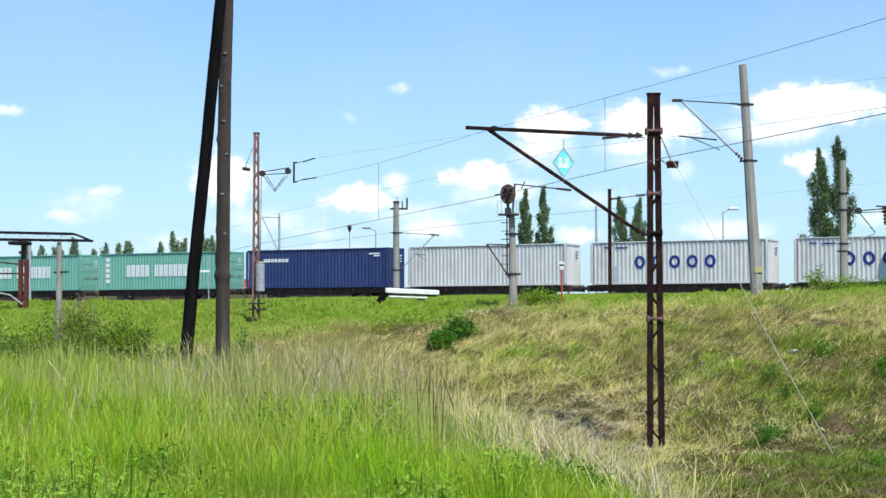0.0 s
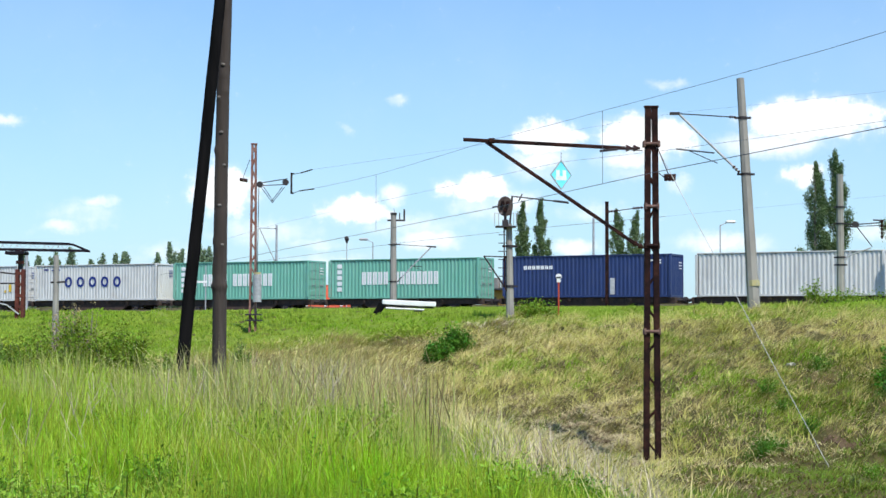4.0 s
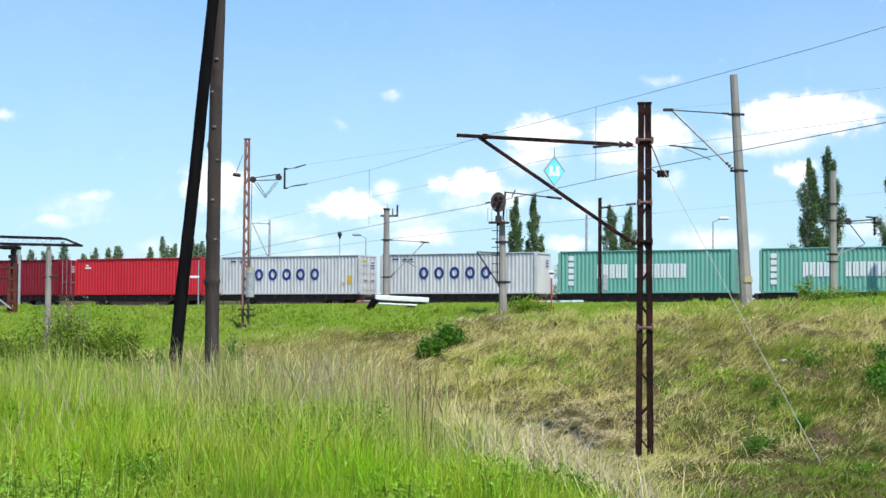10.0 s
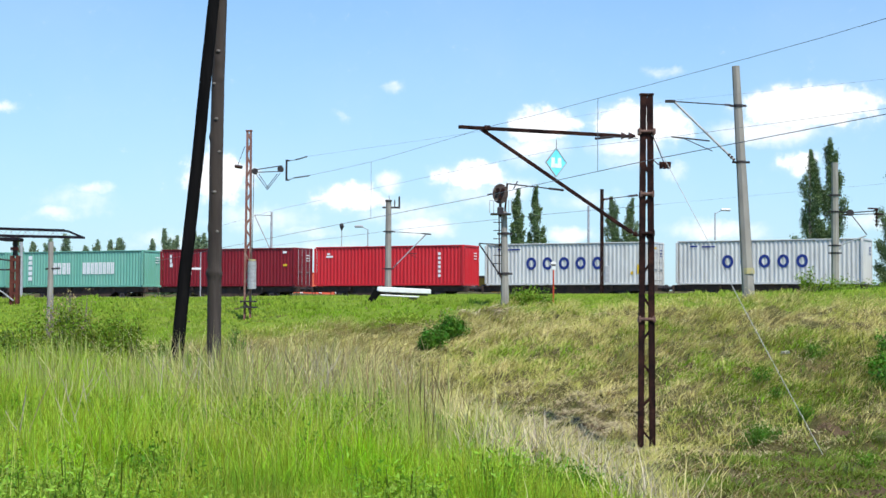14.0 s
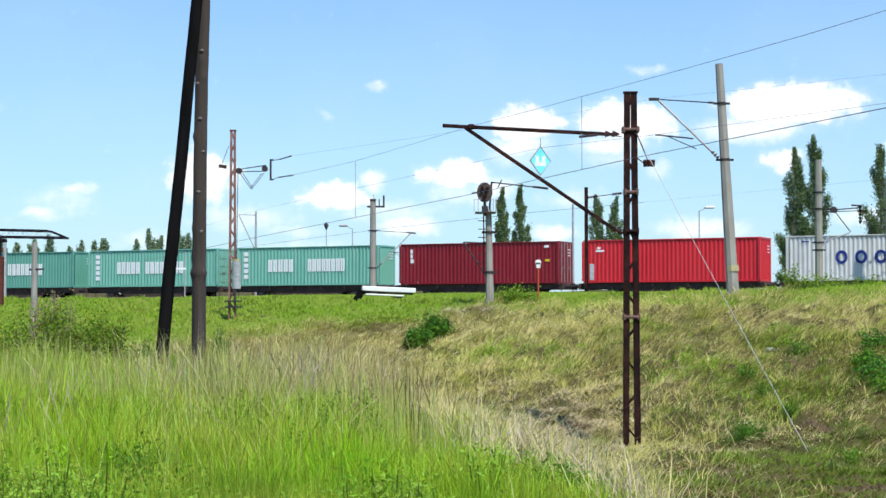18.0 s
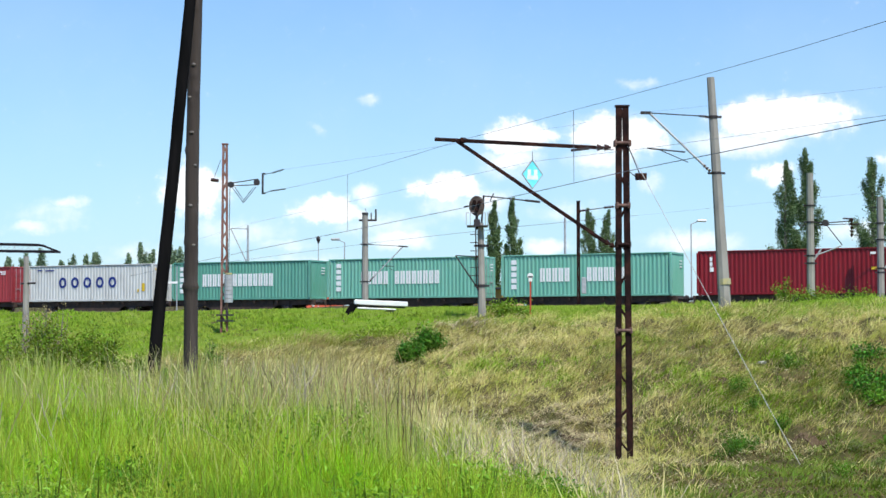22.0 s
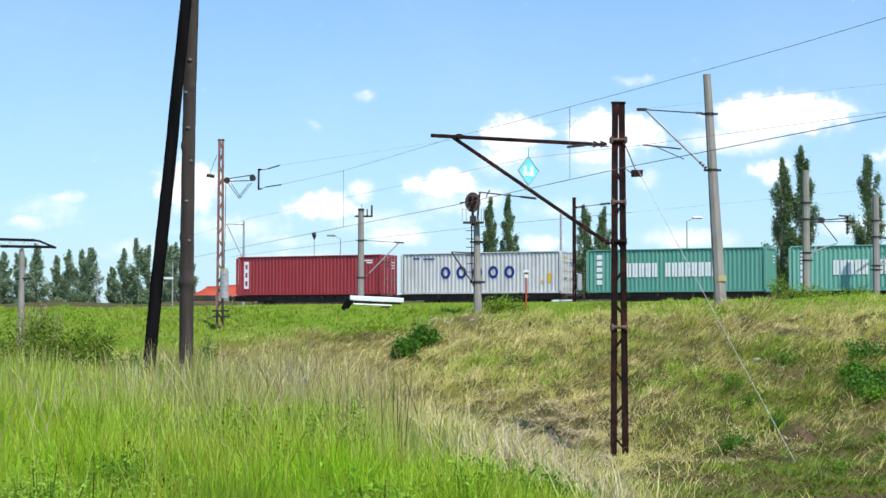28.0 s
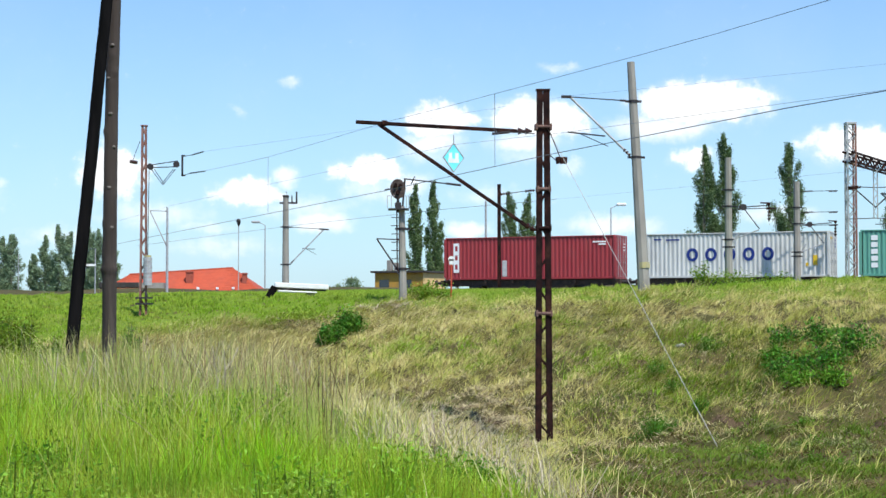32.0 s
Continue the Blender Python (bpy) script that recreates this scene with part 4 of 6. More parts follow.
def line_pole():
    """The short concrete mast beside the train's own track."""
    x, y = -4.83, 113.9
    z0 = gz(x, y)
    m = concrete_pole("catenary_mast", (x, y, z0), 9.62, 0.25, 0.19, "weathered concrete mast beside the track with a bracket arm", category="mast")
    bracket_arm(m, (-4.62, 113.9, 7.42), (-2.2, 113.97, 7.28), (-4.5, 113.85, 4.9), ((-3.72, 113.9, 5.95), (-2.85, 113.9, 5.9)), (x, y, z0))
    bm = B()
    box(bm, -0.42, 0.80, -0.06, 0.06, 9.02 - z0, 9.14 - z0)
    box(bm, -0.22, 0.22, -0.22, 0.22, 9.48 - z0, 9.60 - z0, 0.02)
    box(bm, 0.68, 0.80, -0.06, 0.06, 9.1 - z0, 9.85 - z0, 0.02)
    box(bm, 0.38, 0.46, -0.05, 0.05, 9.1 - z0, 9.6 - z0, 0.02)
    rod(bm, (0.1, 0, 9.5 - z0), (0.02, 0, 9.9 - z0), 0.015)
    part("top_bracket", bm, M_DARKSTEEL, m)
    for z in (7.42, 4.85):
        clamp(m, (0, 0, z - z0), 0.25)
    bm = B()
    rod(bm, (2.3, 0, 7.3 - z0), (2.95, 0.05, 7.25 - z0), 0.05, sides=6)
    part("arm_head", bm, M_DARKSTEEL, m)


def rust_post_mast():
    x, y = 8.82, 101.62
    z0 = gz(x, y)
    m = lattice_mast((x, y, z0), 9.45, 0.22, 0.20, M_RUST, 9, "slim rusty steel mast with a short insulated arm", deep=0.2, flange=0.095)
    bm = B()
    rod(bm, (0.1, 0, 8.85 - z0), (2.1, -0.2, 9.1 - z0), 0.025, sides=6)
    part("arm", bm, M_DARKSTEEL, m)
    bm = B()
    insulator(bm, (0.1, 0, 8.85 - z0), (0.7, -0.05, 8.92 - z0), 4, 0.10)
    part("insulator", bm, M_CERAMIC, m)
    bm = B()
    insulator(bm, (1.6, -0.15, 9.04 - z0), (2.2, -0.2, 9.1 - z0), 4, 0.11)
    part("insulator", bm, M_CERAMIC, m)
    bm = B()
    box(bm, 0.16, 0.44, -0.35, -0.1, 3.75 - z0, 4.75 - z0, 0.02)
    part("switch_box", bm, M_GALV, m, "pale grey metal box on the mast")


def far_masts():
    for x, y, top, r, reach, drop, feeders in ((19.53, 85.81, 9.7, 0.22, 0.6, 0.36, (7.0,)), (27.11, 100.4, 9.6, 0.24, 1.2, 0.5, (9.0, 7.7, 6.9))):
        z0 = gz(x, y)
        m = concrete_pole("catenary_mast", (x, y, z0), top, r, r * 0.8, "grey concrete mast with dark insulated arms beside the tracks", category="mast")
        hub = Vector((x + 0.75, y - 0.1, 7.45 - drop))
        for a, b, thick, mat in ((Vector((x + 0.2, y, 7.5 - drop)), hub, 0.03, M_DARKSTEEL), (hub, hub + Vector((1.35, -0.15, 0.1)), 0.03, M_DARKSTEEL),
                                 (hub, hub + Vector((0.85, -0.1, -1.15)), 0.025, M_DARKSTEEL), (Vector((x + 0.2, y, 5.75 - drop)), hub + Vector((0.8, -0.1, -1.2)), 0.035, M_GALV),
                                 (Vector((x + 0.2, y, 5.2)), Vector((x + 0.55, y - 0.05, 5.75)), 0.05, M_GALV)):
            bm = B()
            rod(bm, a - Vector((x, y, z0)), b - Vector((x, y, z0)), thick, sides=6)
            part("arm", bm, mat, m)
        bm = B()
        rod(bm, hub - Vector((x, y + 0.12, z0)), hub - Vector((x, y - 0.02, z0)), 0.17, sides=14)
        part("pulley", bm, M_DARKSTEEL, m)
        bm = B()
        insulator(bm, (1.85 + reach * 0.4, -0.25, 7.65 - drop - z0), (1.85 + reach * 0.4, -0.25, 6.7 - drop - z0), 5, 0.10)
        rod(bm, (1.4 + reach * 0.4, -0.25, 7.68 - drop - z0), (1.95 + reach * 0.4, -0.25, 7.65 - drop - z0), 0.04, sides=6)
        part("drop_insulator", bm, M_CERAMIC, m)
        for z in (8.0, 7.5 - drop, 5.75 - drop, 5.0):
            clamp(m, (0, 0, z - z0), r)
        for z in feeders:
            bm = B()
            rod(bm, (-0.6, 0.05, z - z0 - 0.04), (2.5, -0.2, z - z0 + 0.05), 0.02, sides=6)
            part("feeder_arm", bm, M_DARKSTEEL, m)
            for x0, x1 in ((0.5, 1.0), (2.0, 2.5)):
                bm = B()
                insulator(bm, (x0, -0.05, z - z0), (x1, -0.1, z - z0 + 0.02), 4, 0.06)
                part("insulator", bm, M_CERAMIC, m)
    # tall lattice portal mast with a boom
    x, y = 23.83, 78.46
    z0 = gz(x, y)
    m = thing("portal_mast", (x, y, z0), "tall painted lattice portal mast with a rusty boom", "mast", "overhead line masts")
    h, w = 10.75 - z0, 0.2
    for sx in (-1, 1):
        for sy in (-1, 1):
            bm = B()
            box(bm, sx * w - 0.04, sx * w + 0.04, sy * w - 0.04, sy * w + 0.04, -0.5, h)
            part("corner_angle", bm, M_GALV if sx < 0 else M_RUSTPALE, m)
    for k in range(17):
        z = 0.2 + k * (h - 0.6) / 16.5
        for sy in (-1, 1):
            for sx in (-1, 1):
                bm = B()
                s = 1 if k % 2 else -1
                a, b = ((-s * w, sy * (w + 0.03), z), (s * w, sy * (w + 0.03), z + 0.46)) if sx < 0 else ((sy * (w + 0.03), -s * w, z), (sy * (w + 0.03), s * w, z + 0.46))
                bar(bm, a, b, 0.02, 0.05)
                part("lace", bm, M_GALV, m)
    bm = B()
    box(bm, -0.25, 0.25, -0.25, 0.25, h - 0.1, h, 0.01)
    part("cap", bm, M_GALV, m)
    boom = Vector((0.53, 0.85, 0)).normalized()
    for o in (-0.22, 0.22):
        for dz in (0.0, -0.45):
            bm = B()
            side = Vector((-boom.y, boom.x, 0)) * o
            bar(bm, side - boom * 0.5 + Vector((0, 0, 9.28 - z0 + dz)), side + boom * 14 + Vector((0, 0, 9.28 - z0 + dz)), 0.09, 0.09)
            part("boom_chord", bm, M_RUST, m)
    for k in range(20):
        bm = B()
        s = 1 if k % 2 else -1
        c = boom * (0.3 + k * 0.7)
        for o in (-0.22, 0.22):
            side = Vector((-boom.y, boom.x, 0)) * o
            bar(bm, c + side + Vector((0, 0, 9.05 - z0 - s * 0.22)), c + side + boom * 0.7 + Vector((0, 0, 9.05 - z0 + s * 0.22)), 0.06, 0.06)
        part("boom_lace", bm, M_RUST, m)
    bm = B()
    for sy in (-1, 1):
        bar(bm, (-w, sy * (w + 0.04), 7.55 - z0), (w + 0.1, sy * (w + 0.04), 7.6 - z0), 0.05, 0.16)
    part("cross_frame", bm, M_RUST, m)
    for d_ in (4.7, 10.5):
        p = boom * d_
        for sx in (-0.1, 0.1):
            bm = B()
            bar(bm, p + Vector((sx, 0, 8.85 - z0)), p + Vector((sx, 0, 6.3 - z0)), 0.05, 0.05)
            part("drop_post", bm, M_GALV, m)
        for k in range(8):
            bm = B()
            sx = 0.1 if k % 2 else -0.1
            bar(bm, p + Vector((-sx, 0, 6.4 - z0 + k * 0.3)), p + Vector((sx, 0, 6.7 - z0 + k * 0.3)), 0.03, 0.03)
            part("drop_lace", bm, M_GALV, m)
        for side in (-1, 1):
            bm = B()
            rod(bm, p + Vector((0, 0, 6.9 - z0)), p + Vector((side * 1.1, 0.1, 7.9 - z0)), 0.035, sides=6)
            rod(bm, p + Vector((0, 0, 7.9 - z0)), p + Vector((side * 1.2, 0.1, 7.95 - z0)), 0.022, sides=6)
            rod(bm, p + Vector((0, 0, 6.35 - z0)), p + Vector((side * 1.5, 0.1, 6.3 - z0)), 0.022, sides=6)
            part("hanging_arm", bm, M_DARKSTEEL, m)
            bm = B()
            insulator(bm, p + Vector((side * 0.75, 0.07, 7.92 - z0)), p + Vector((side * 1.2, 0.1, 7.95 - z0)), 4, 0.08)
            part("insulator", bm, M_CERAMIC, m)


def left_gantry():
    x, y = -16.73, 62.25
    z0 = gz(x, y)
    m = thing("loading_gantry", (x, y, z0), "rusty steel post carrying a long lattice roof beam", "gantry")

    def up(z):
        return z - z0

    for s in (-1, 1):
        bm = B()
        channel_bar(bm, Vector((s * 0.17, 0, -0.5)), Vector((s * 0.17, 0, up(3.85))), 0.26, 0.12, -s)
        part("post_channel", bm, M_OXIDE, m)
    for k in range(6):
        bm = B()
        box(bm, -0.15, 0.15, -0.14, -0.12, 0.35 + k * 0.42, 0.47 + k * 0.42)
        part("tie_plate", bm, M_OXIDE, m)
    bm = B()
    box(bm, -0.08, 0.08, -0.08, 0.08, up(3.85), up(4.42))
    part("stub_column", bm, M_DARKSTEEL, m)
    a, b = Vector((-9.1, -2.2, up(4.98))), Vector((1.82, 0.45, up(4.83)))
    e = Vector((2.42, 0.6, up(4.58)))
    for o in (-0.33, 0.33):
        off = Vector((0, o, 0))
        bm = B()
        bar(bm, a + off, b + off, 0.06, 0.075)
        bar(bm, b + off, e + off, 0.05, 0.05)
        part("top_chord", bm, M_TARSTEEL, m)
        bm = B()
        bar(bm, a + off + Vector((0, 0, -0.34)), e + off, 0.06, 0.075)
        part("bottom_chord", bm, M_TARSTEEL, m)
    n = 22
    for k in range(n):
        for o in (-0.33, 0.33):
            p, q = a.lerp(b, k / n), a.lerp(b, (k + 0.5) / n)
            bm = B()
            low = Vector((0, o, -0.32))
            bar(bm, p + Vector((0, o, 0)), q + low, 0.016, 0.016)
            bar(bm, q + low, a.lerp(b, (k + 1) / n) + Vector((0, o, 0)), 0.016, 0.016)
            part("web", bm, M_GALV, m)
    bm = B()
    box(bm, -0.5, 0.2, -0.42, 0.42, up(4.40), up(4.52), 0.02)
    part("bearing", bm, M_TARSTEEL, m)
    for za, zb in ((3.86, 3.66), (3.3, 3.32)):
        bm = B()
        rod(bm, (-1.9, -0.5, up(za)), (-0.1, 0, up(zb)), 0.03, sides=6)
        part("side_pipe", bm, M_DARKSTEEL, m)
    bm = B()
    tube(bm, [(-1.0, -0.3, up(2.62)), (-0.45, -0.2, up(2.5)), (0.0, -0.16, up(2.15))], 0.03)
    part("slanting_pipe", bm, M_GALV, m)


def utility_pole():
    x, y = -4.80, 32.65
    z0 = gz(x, y)
    m = thing("utility_pole", (x, y, z0), "old wooden pole propped by a dark tarred strut pole", "pole")
    rnd = random.Random(4)
    for nm, mat, pts, r0, r1 in (("upright", M_WOOD, [(-0.01, 0.0, -0.7 + z0), (-0.02, 0.0, 2.43), (-0.01, 0, 4.56), (0.01, 0.0, 6.24), (0.05, 0.01, 7.94), (0.08, 0.01, 9.6)], 0.145, 0.118),
                                 ("strut", M_TARWOOD, [(-0.64, -1.35, -0.7 + z0), (-0.47, -0.99, 2.19), (-0.36, -0.87, 3.5), (-0.25, -0.75, 4.82), (-0.16, -0.60, 6.15), (-0.04, -0.35, 7.84), (0.04, -0.2, 9.2)], 0.125, 0.108)):
        pts = [(p[0], p[1], p[2] - z0) for p in pts]
        bm = B()
        ringv = []
        steps, seg = 170, 18
        knots = [(rnd.uniform(1.6, 9.2) - z0, rnd.uniform(-2.9, -0.2), rnd.uniform(0.012, 0.03)) for j in range(16)] if nm == "upright" else []
        knots += [(2.5 - z0, a, 0.04) for a in (-2.9, -2.1, -1.2, -0.4)] + [(2.62 - z0, -1.6, 0.03)] if nm == "upright" else []
        wob = [rnd.uniform(-.03, .03) for j in range(seg)]
        for k in range(steps + 1):
            t = k / steps
            f = t * (len(pts) - 1)
            i = min(int(f), len(pts) - 2)
            c = Vector(pts[i]).lerp(Vector(pts[i + 1]), f - i)
            r = r0 + (r1 - r0) * t
            ring_now = []
            for j in range(seg):
                a = 2 * math.pi * j / seg - math.pi
                rr = r * (1 + wob[j] + 0.012 * math.sin(k * 0.37 + j) + rnd.uniform(-.008, .008))
                rr += sum(h_ * math.exp(-((c.z - zk) / 0.07) ** 2 - ((a - ak) / 0.42) ** 2) for zk, ak, h_ in knots)
                ring_now.append(bm.verts.new((c.x + math.cos(a) * rr, c.y + math.sin(a) * rr, c.z)))
            ringv.append(ring_now)
        for k in range(steps):
            for j in range(seg):
                bm.faces.new((ringv[k][j], ringv[k][(j + 1) % seg], ringv[k + 1][(j + 1) % seg], ringv[k + 1][j]))
        bm.faces.new(ringv[-1])
        part(nm, bm, mat, m, smooth=True)
    for z, a, r in ((2.54, -1.9, 0.055), (3.32, -1.3, 0.04), (4.1, -1.75, 0.045), (4.9, -1.1, 0.038), (5.55, -1.6, 0.045), (6.25, -2.0, 0.04), (6.9, -1.4, 0.045), (7.6, -1.8, 0.04)):
        bm = B()
        ball(bm, (0.005 + 0.132 * math.cos(a), 0.132 * math.sin(a), z - z0), r, 10, 6, (1.0, 0.5, 0.75))
        part("knot", bm, M_SCAR, m, "pale healed knot", smooth=True)


def small_posts():
    # thin concrete post among the weeds
    x, y = -13.2, 53.4
    p = concrete_pole("concrete_post", (x, y, gz(x, y)), 4.0, 0.12, 0.085, "thin weathered concrete post standing among weeds", category="post", group="posts")
    bm = B()
    rod(bm, (-0.16, -0.05, 3.12 - gz(x, y)), (0.32, -0.05, 3.14 - gz(x, y)), 0.03, sides=6)
    part("stub_arm", bm, M_DARKSTEEL, p)
    # a track marker: white disc on a red post
    x, y = 3.41, 59.2
    z0 = gz(x, y)
    m = thing("track_marker", (x, y, z0), "round white marker with a dark band on a red post", "marker")
    bm = B()
    rod(bm, (0, 0, -0.3), (0, 0, 3.35 - z0), 0.03, sides=8)
    part("post", bm, M_REDPAINT, m)
    bm = B()
    rod(bm, (0, -0.03, 3.53 - z0), (0, 0.03, 3.53 - z0), 0.11, sides=16)
    box(bm, -0.075, 0.075, -0.03, 0.03, 3.32 - z0, 3.44 - z0, 0.02)
    disc = part("disc", bm, M_WHITE, m)
    bm = B()
    box(bm, -0.085, 0.085, -0.036, -0.031, 3.47 - z0, 3.53 - z0)
    part("dark_band", bm, M_DARKSTEEL, disc)
    # lamp posts
    for x, y, zt, s, head in ((23.0, 148.2, 11.1, 1, M_WHITE), (-9.3, 169.7, 10.6, -1, M_GALV)):
        z0 = gz(x, y)
        m = thing("street_lamp", (x, y, z0), "tall slim lamp post with a single bent arm", "lamp post", "lamp posts")
        bm = B()
        rod(bm, (0, 0, -0.4), (0, 0, zt - z0 - 0.15), 0.09, 0.05, 8)
        part("pole", bm, M_GALV, m)
        bm = B()
        rod(bm, (0, 0, zt - z0 - 0.2), (s * 0.7, 0, zt - z0 + 0.12), 0.035, sides=6)
        part("arm", bm, M_GALV, m)
        bm = B()
        box(bm, min(s * 0.5, s * 1.4), max(s * 0.5, s * 1.4), -0.2, 0.2, zt - z0 + 0.02, zt - z0 + 0.26, 0.08)
        part("lamp_head", bm, head, m)
    # thin distant steel masts
    for x, y, zt in ((-14.64, 129.2, 9.7), (10.2, 129.6, 10.3), (-23.6, 89.0, 5.9), (-18.5, 118.5, 6.1), (-39.5, 196.0, 8.3)):
        z0 = gz(x, y)
        m = thing("steel_post", (x, y, z0), "thin grey steel post behind the tracks", "post", "distant posts")
        bm = B()
        thin = 0.45 if -19 < x < -18 else 0.6 if x < -30 else 1.0
        rod(bm, (0, 0, -0.4), (0, 0, zt - z0), 0.11 * thin, 0.08 * thin, 8)
        part("shaft", bm, M_GALV, m)
        if -19 < x < -18:
            bm = B()
            box(bm, -1.25, 0.05, -0.05, 0.05, 4.85 - z0, 5.0 - z0)
            box(bm, -0.75, -0.65, -0.05, 0.05, 4.5 - z0, 4.85 - z0)
            part("white_arm", bm, M_WHITE, m, "white painted cross arm")
        if -15 < x < 0:
            bracket_arm(m, (x, y, 9.4), (x - 1.35, y, 9.45), (x, y, 6.6), None, (x, y, z0))


near_mast(), anchor_mast(), leaning_concrete_mast(), signal_post(), line_pole(), rust_post_mast(), far_masts(), left_gantry(), utility_pole(), small_posts()


def wire(name, pts, sag, r, label, parts=14):
    bm, line = B(), []
    for a, b in zip(pts, pts[1:]):
        a, b = Vector(a), Vector(b)
        line += [a.lerp(b, k / parts) - Vector((0, 0, sag * 4 * (k / parts) * (1 - k / parts))) for k in range(0 if not line else 1, parts + 1)]
    tube(bm, line, r)
    ob = part(name, bm, M_WIRE)
    return tagged(ob, label, "wire", "overhead wires")


wire("messenger_wire", [(-4.98, 54.4, 6.27), (-2.5, 47.1, 6.06), (0.66, 38.99, 6.14), (2.73, 32.4, 5.97), (5.33, 24.2, 5.80), (9.5, 11.0, 5.75), (14.0, -4.0, 6.0)], 0.01, 0.0045, "sagging dark messenger wire of the near line", 4)
wire("contact_wire", [(-14.0, 76.0, 4.08), (-5.9, 55.9, 4.37), (0.65, 38.9, 4.51), (3.5, 29.9, 4.53), (5.92, 22.3, 4.47), (14.0, -4.0, 3.9)], 0.0, 0.007, "taut contact wire of the near line")
for (x, y, za, zb) in ((2.73, 32.4, 5.97, 4.52), (-2.5, 47.1, 6.05, 4.45)):
    wire("dropper", [(x, y, za), (x, y, zb)], 0.0, 0.006, "thin dropper between messenger and contact wire", 1)
wire("contact_wire", [(-20.0, 152.0, 7.6), (-4.0, 114.5, 7.6), (5.0, 94.0, 7.45), (10.1, 82.6, 7.28)], 0.0, 0.010, "taut contact wire over the far tracks")
wire("contact_wire", [(10.1, 82.6, 7.28), (22.0, 56.0, 6.95)], 0.0, 0.003, "thin contact wire over the far tracks")
wire("messenger_wire", [(-4.98, 54.4, 6.91), (7.33, 56.2, 9.05)], 0.05, 0.0032, "thin upper wire between two masts")
wire("messenger_wire", [(7.33, 56.2, 9.05), (36.6, 27.5, 9.4)], 0.2, 0.003, "thin upper wire between two masts")
wire("contact_wire", [(-19.0, 128.0, 8.36), (-11.7, 105.5, 8.36), (-0.64, 77.6, 8.36), (4.06, 68.67, 8.60), (7.24, 56.2, 7.8), (36.6, 12.0, 7.8)], 0.0, 0.006, "thin contact wire held by the leaning mast")
g = wire("guy_wire", [(4.49, 38.70, 6.02), (7.95, 36.14, gz(7.95, 36.14))], 0.03, 0.008, "pale steel stay wire from mast to bank", 6)
g.data.materials[0] = M_GUY
tagged(g, category="guy wire")

# ---- buildings, trees and shrubs ----
M_TILE = material("orange_roof_tile", (0.50, 0.085, 0.035), 0.7, color2=(0.42, 0.07, 0.03), scale=1.5, bump=0.4, bump_scale=6, dirt=(0.28, 0.08, 0.05), dirt_scale=0.6, dirt_amount=0.4)
M_BRICK = material("dull_red_brick", (0.30, 0.07, 0.045), 0.85, color2=(0.38, 0.10, 0.06), scale=6)
M_PLASTER = material("pale_plaster", (0.55, 0.50, 0.42), 0.9, color2=(0.48, 0.43, 0.36), scale=1.5)
M_OCHRE = material("ochre_wall_paint", (0.50, 0.28, 0.045), 0.85, color2=(0.42, 0.24, 0.06), scale=1.2, dirt=(0.26, 0.17, 0.08), dirt_amount=0.4)
# The hut's ochre made paler: sunlight on the gable put into the colour.
M_OCHRELIT = material("sunlit_ochre_paint", (0.74, 0.52, 0.24), 0.85, color2=(0.66, 0.45, 0.19), scale=1.5)
M_TAR = material("tar_roofing", (0.035, 0.033, 0.03), 0.9, color2=(0.06, 0.055, 0.05), scale=2)
M_GLASS = material("dark_glass", (0.03, 0.04, 0.05), 0.1, spec=0.8)
M_YELLOWGREEN = material("yellow_green_bloom", (0.42, 0.48, 0.03), 0.6, color2=(0.20, 0.34, 0.03), scale=3, island=0.3, translucent=0.3)
M_SEED = material("brown_seed_head", (0.27, 0.20, 0.09), 0.85, color2=(0.38, 0.30, 0.15), scale=3, island=0.4, spec=0.1)
M_LEAFY = material("lime_leaf", (0.26, 0.44, 0.03), 0.6, color2=(0.40, 0.54, 0.07), scale=2, island=0.35, translucent=0.4)
M_LITTER = material("brown_litter", (0.11, 0.075, 0.03), 0.9, color2=(0.20, 0.15, 0.06), scale=1.8, island=0.45, translucent=0.1, spec=0.1)
M_TANGLE = material("tangled_leaf", (0.16, 0.21, 0.05), 0.6, color2=(0.30, 0.30, 0.11), scale=4, island=0.45, translucent=0.3)
M_STEM = material("pale_stem", (0.42, 0.52, 0.07), 0.75, color2=(0.56, 0.52, 0.18), scale=1.0, island=0.35, translucent=0.35, spec=0.05)
M_WEEDGRASS = material("weedy_blade", (0.12, 0.20, 0.016), 0.7, color2=(0.20, 0.27, 0.03), scale=1.2, island=0.4, translucent=0.35, spec=0.2)
M_THATCH = material("grey_thatch", (0.56, 0.47, 0.29), 0.9, color2=(0.38, 0.31, 0.18), scale=2.0, island=0.4, translucent=0.15, spec=0.1)
M_OLIVE = material("olive_stalk", (0.37, 0.43, 0.09), 0.8, color2=(0.54, 0.50, 0.18), scale=1.5, island=0.4, translucent=0.4, spec=0.2)
M_RIM = material("yellowish_blade", (0.30, 0.40, 0.05), 0.8, color2=(0.50, 0.50, 0.14), scale=1.2, island=0.4, translucent=0.35, spec=0.05)
M_LEFTBUSH = material("willow_leaf", (0.12, 0.22, 0.03), 0.6, color2=(0.24, 0.34, 0.065), scale=1.5, island=0.45, translucent=0.4, spec=0.08)
M_LOOSE = material("faded_hay", (0.58, 0.53, 0.27), 0.9, color2=(0.76, 0.66, 0.38), scale=1.6, island=0.3, translucent=0.15, spec=0.06)
M_DOCK = material("dark_dock_stalk", (0.09, 0.06, 0.03), 0.85, color2=(0.15, 0.10, 0.05), scale=3, island=0.3, spec=0.1)
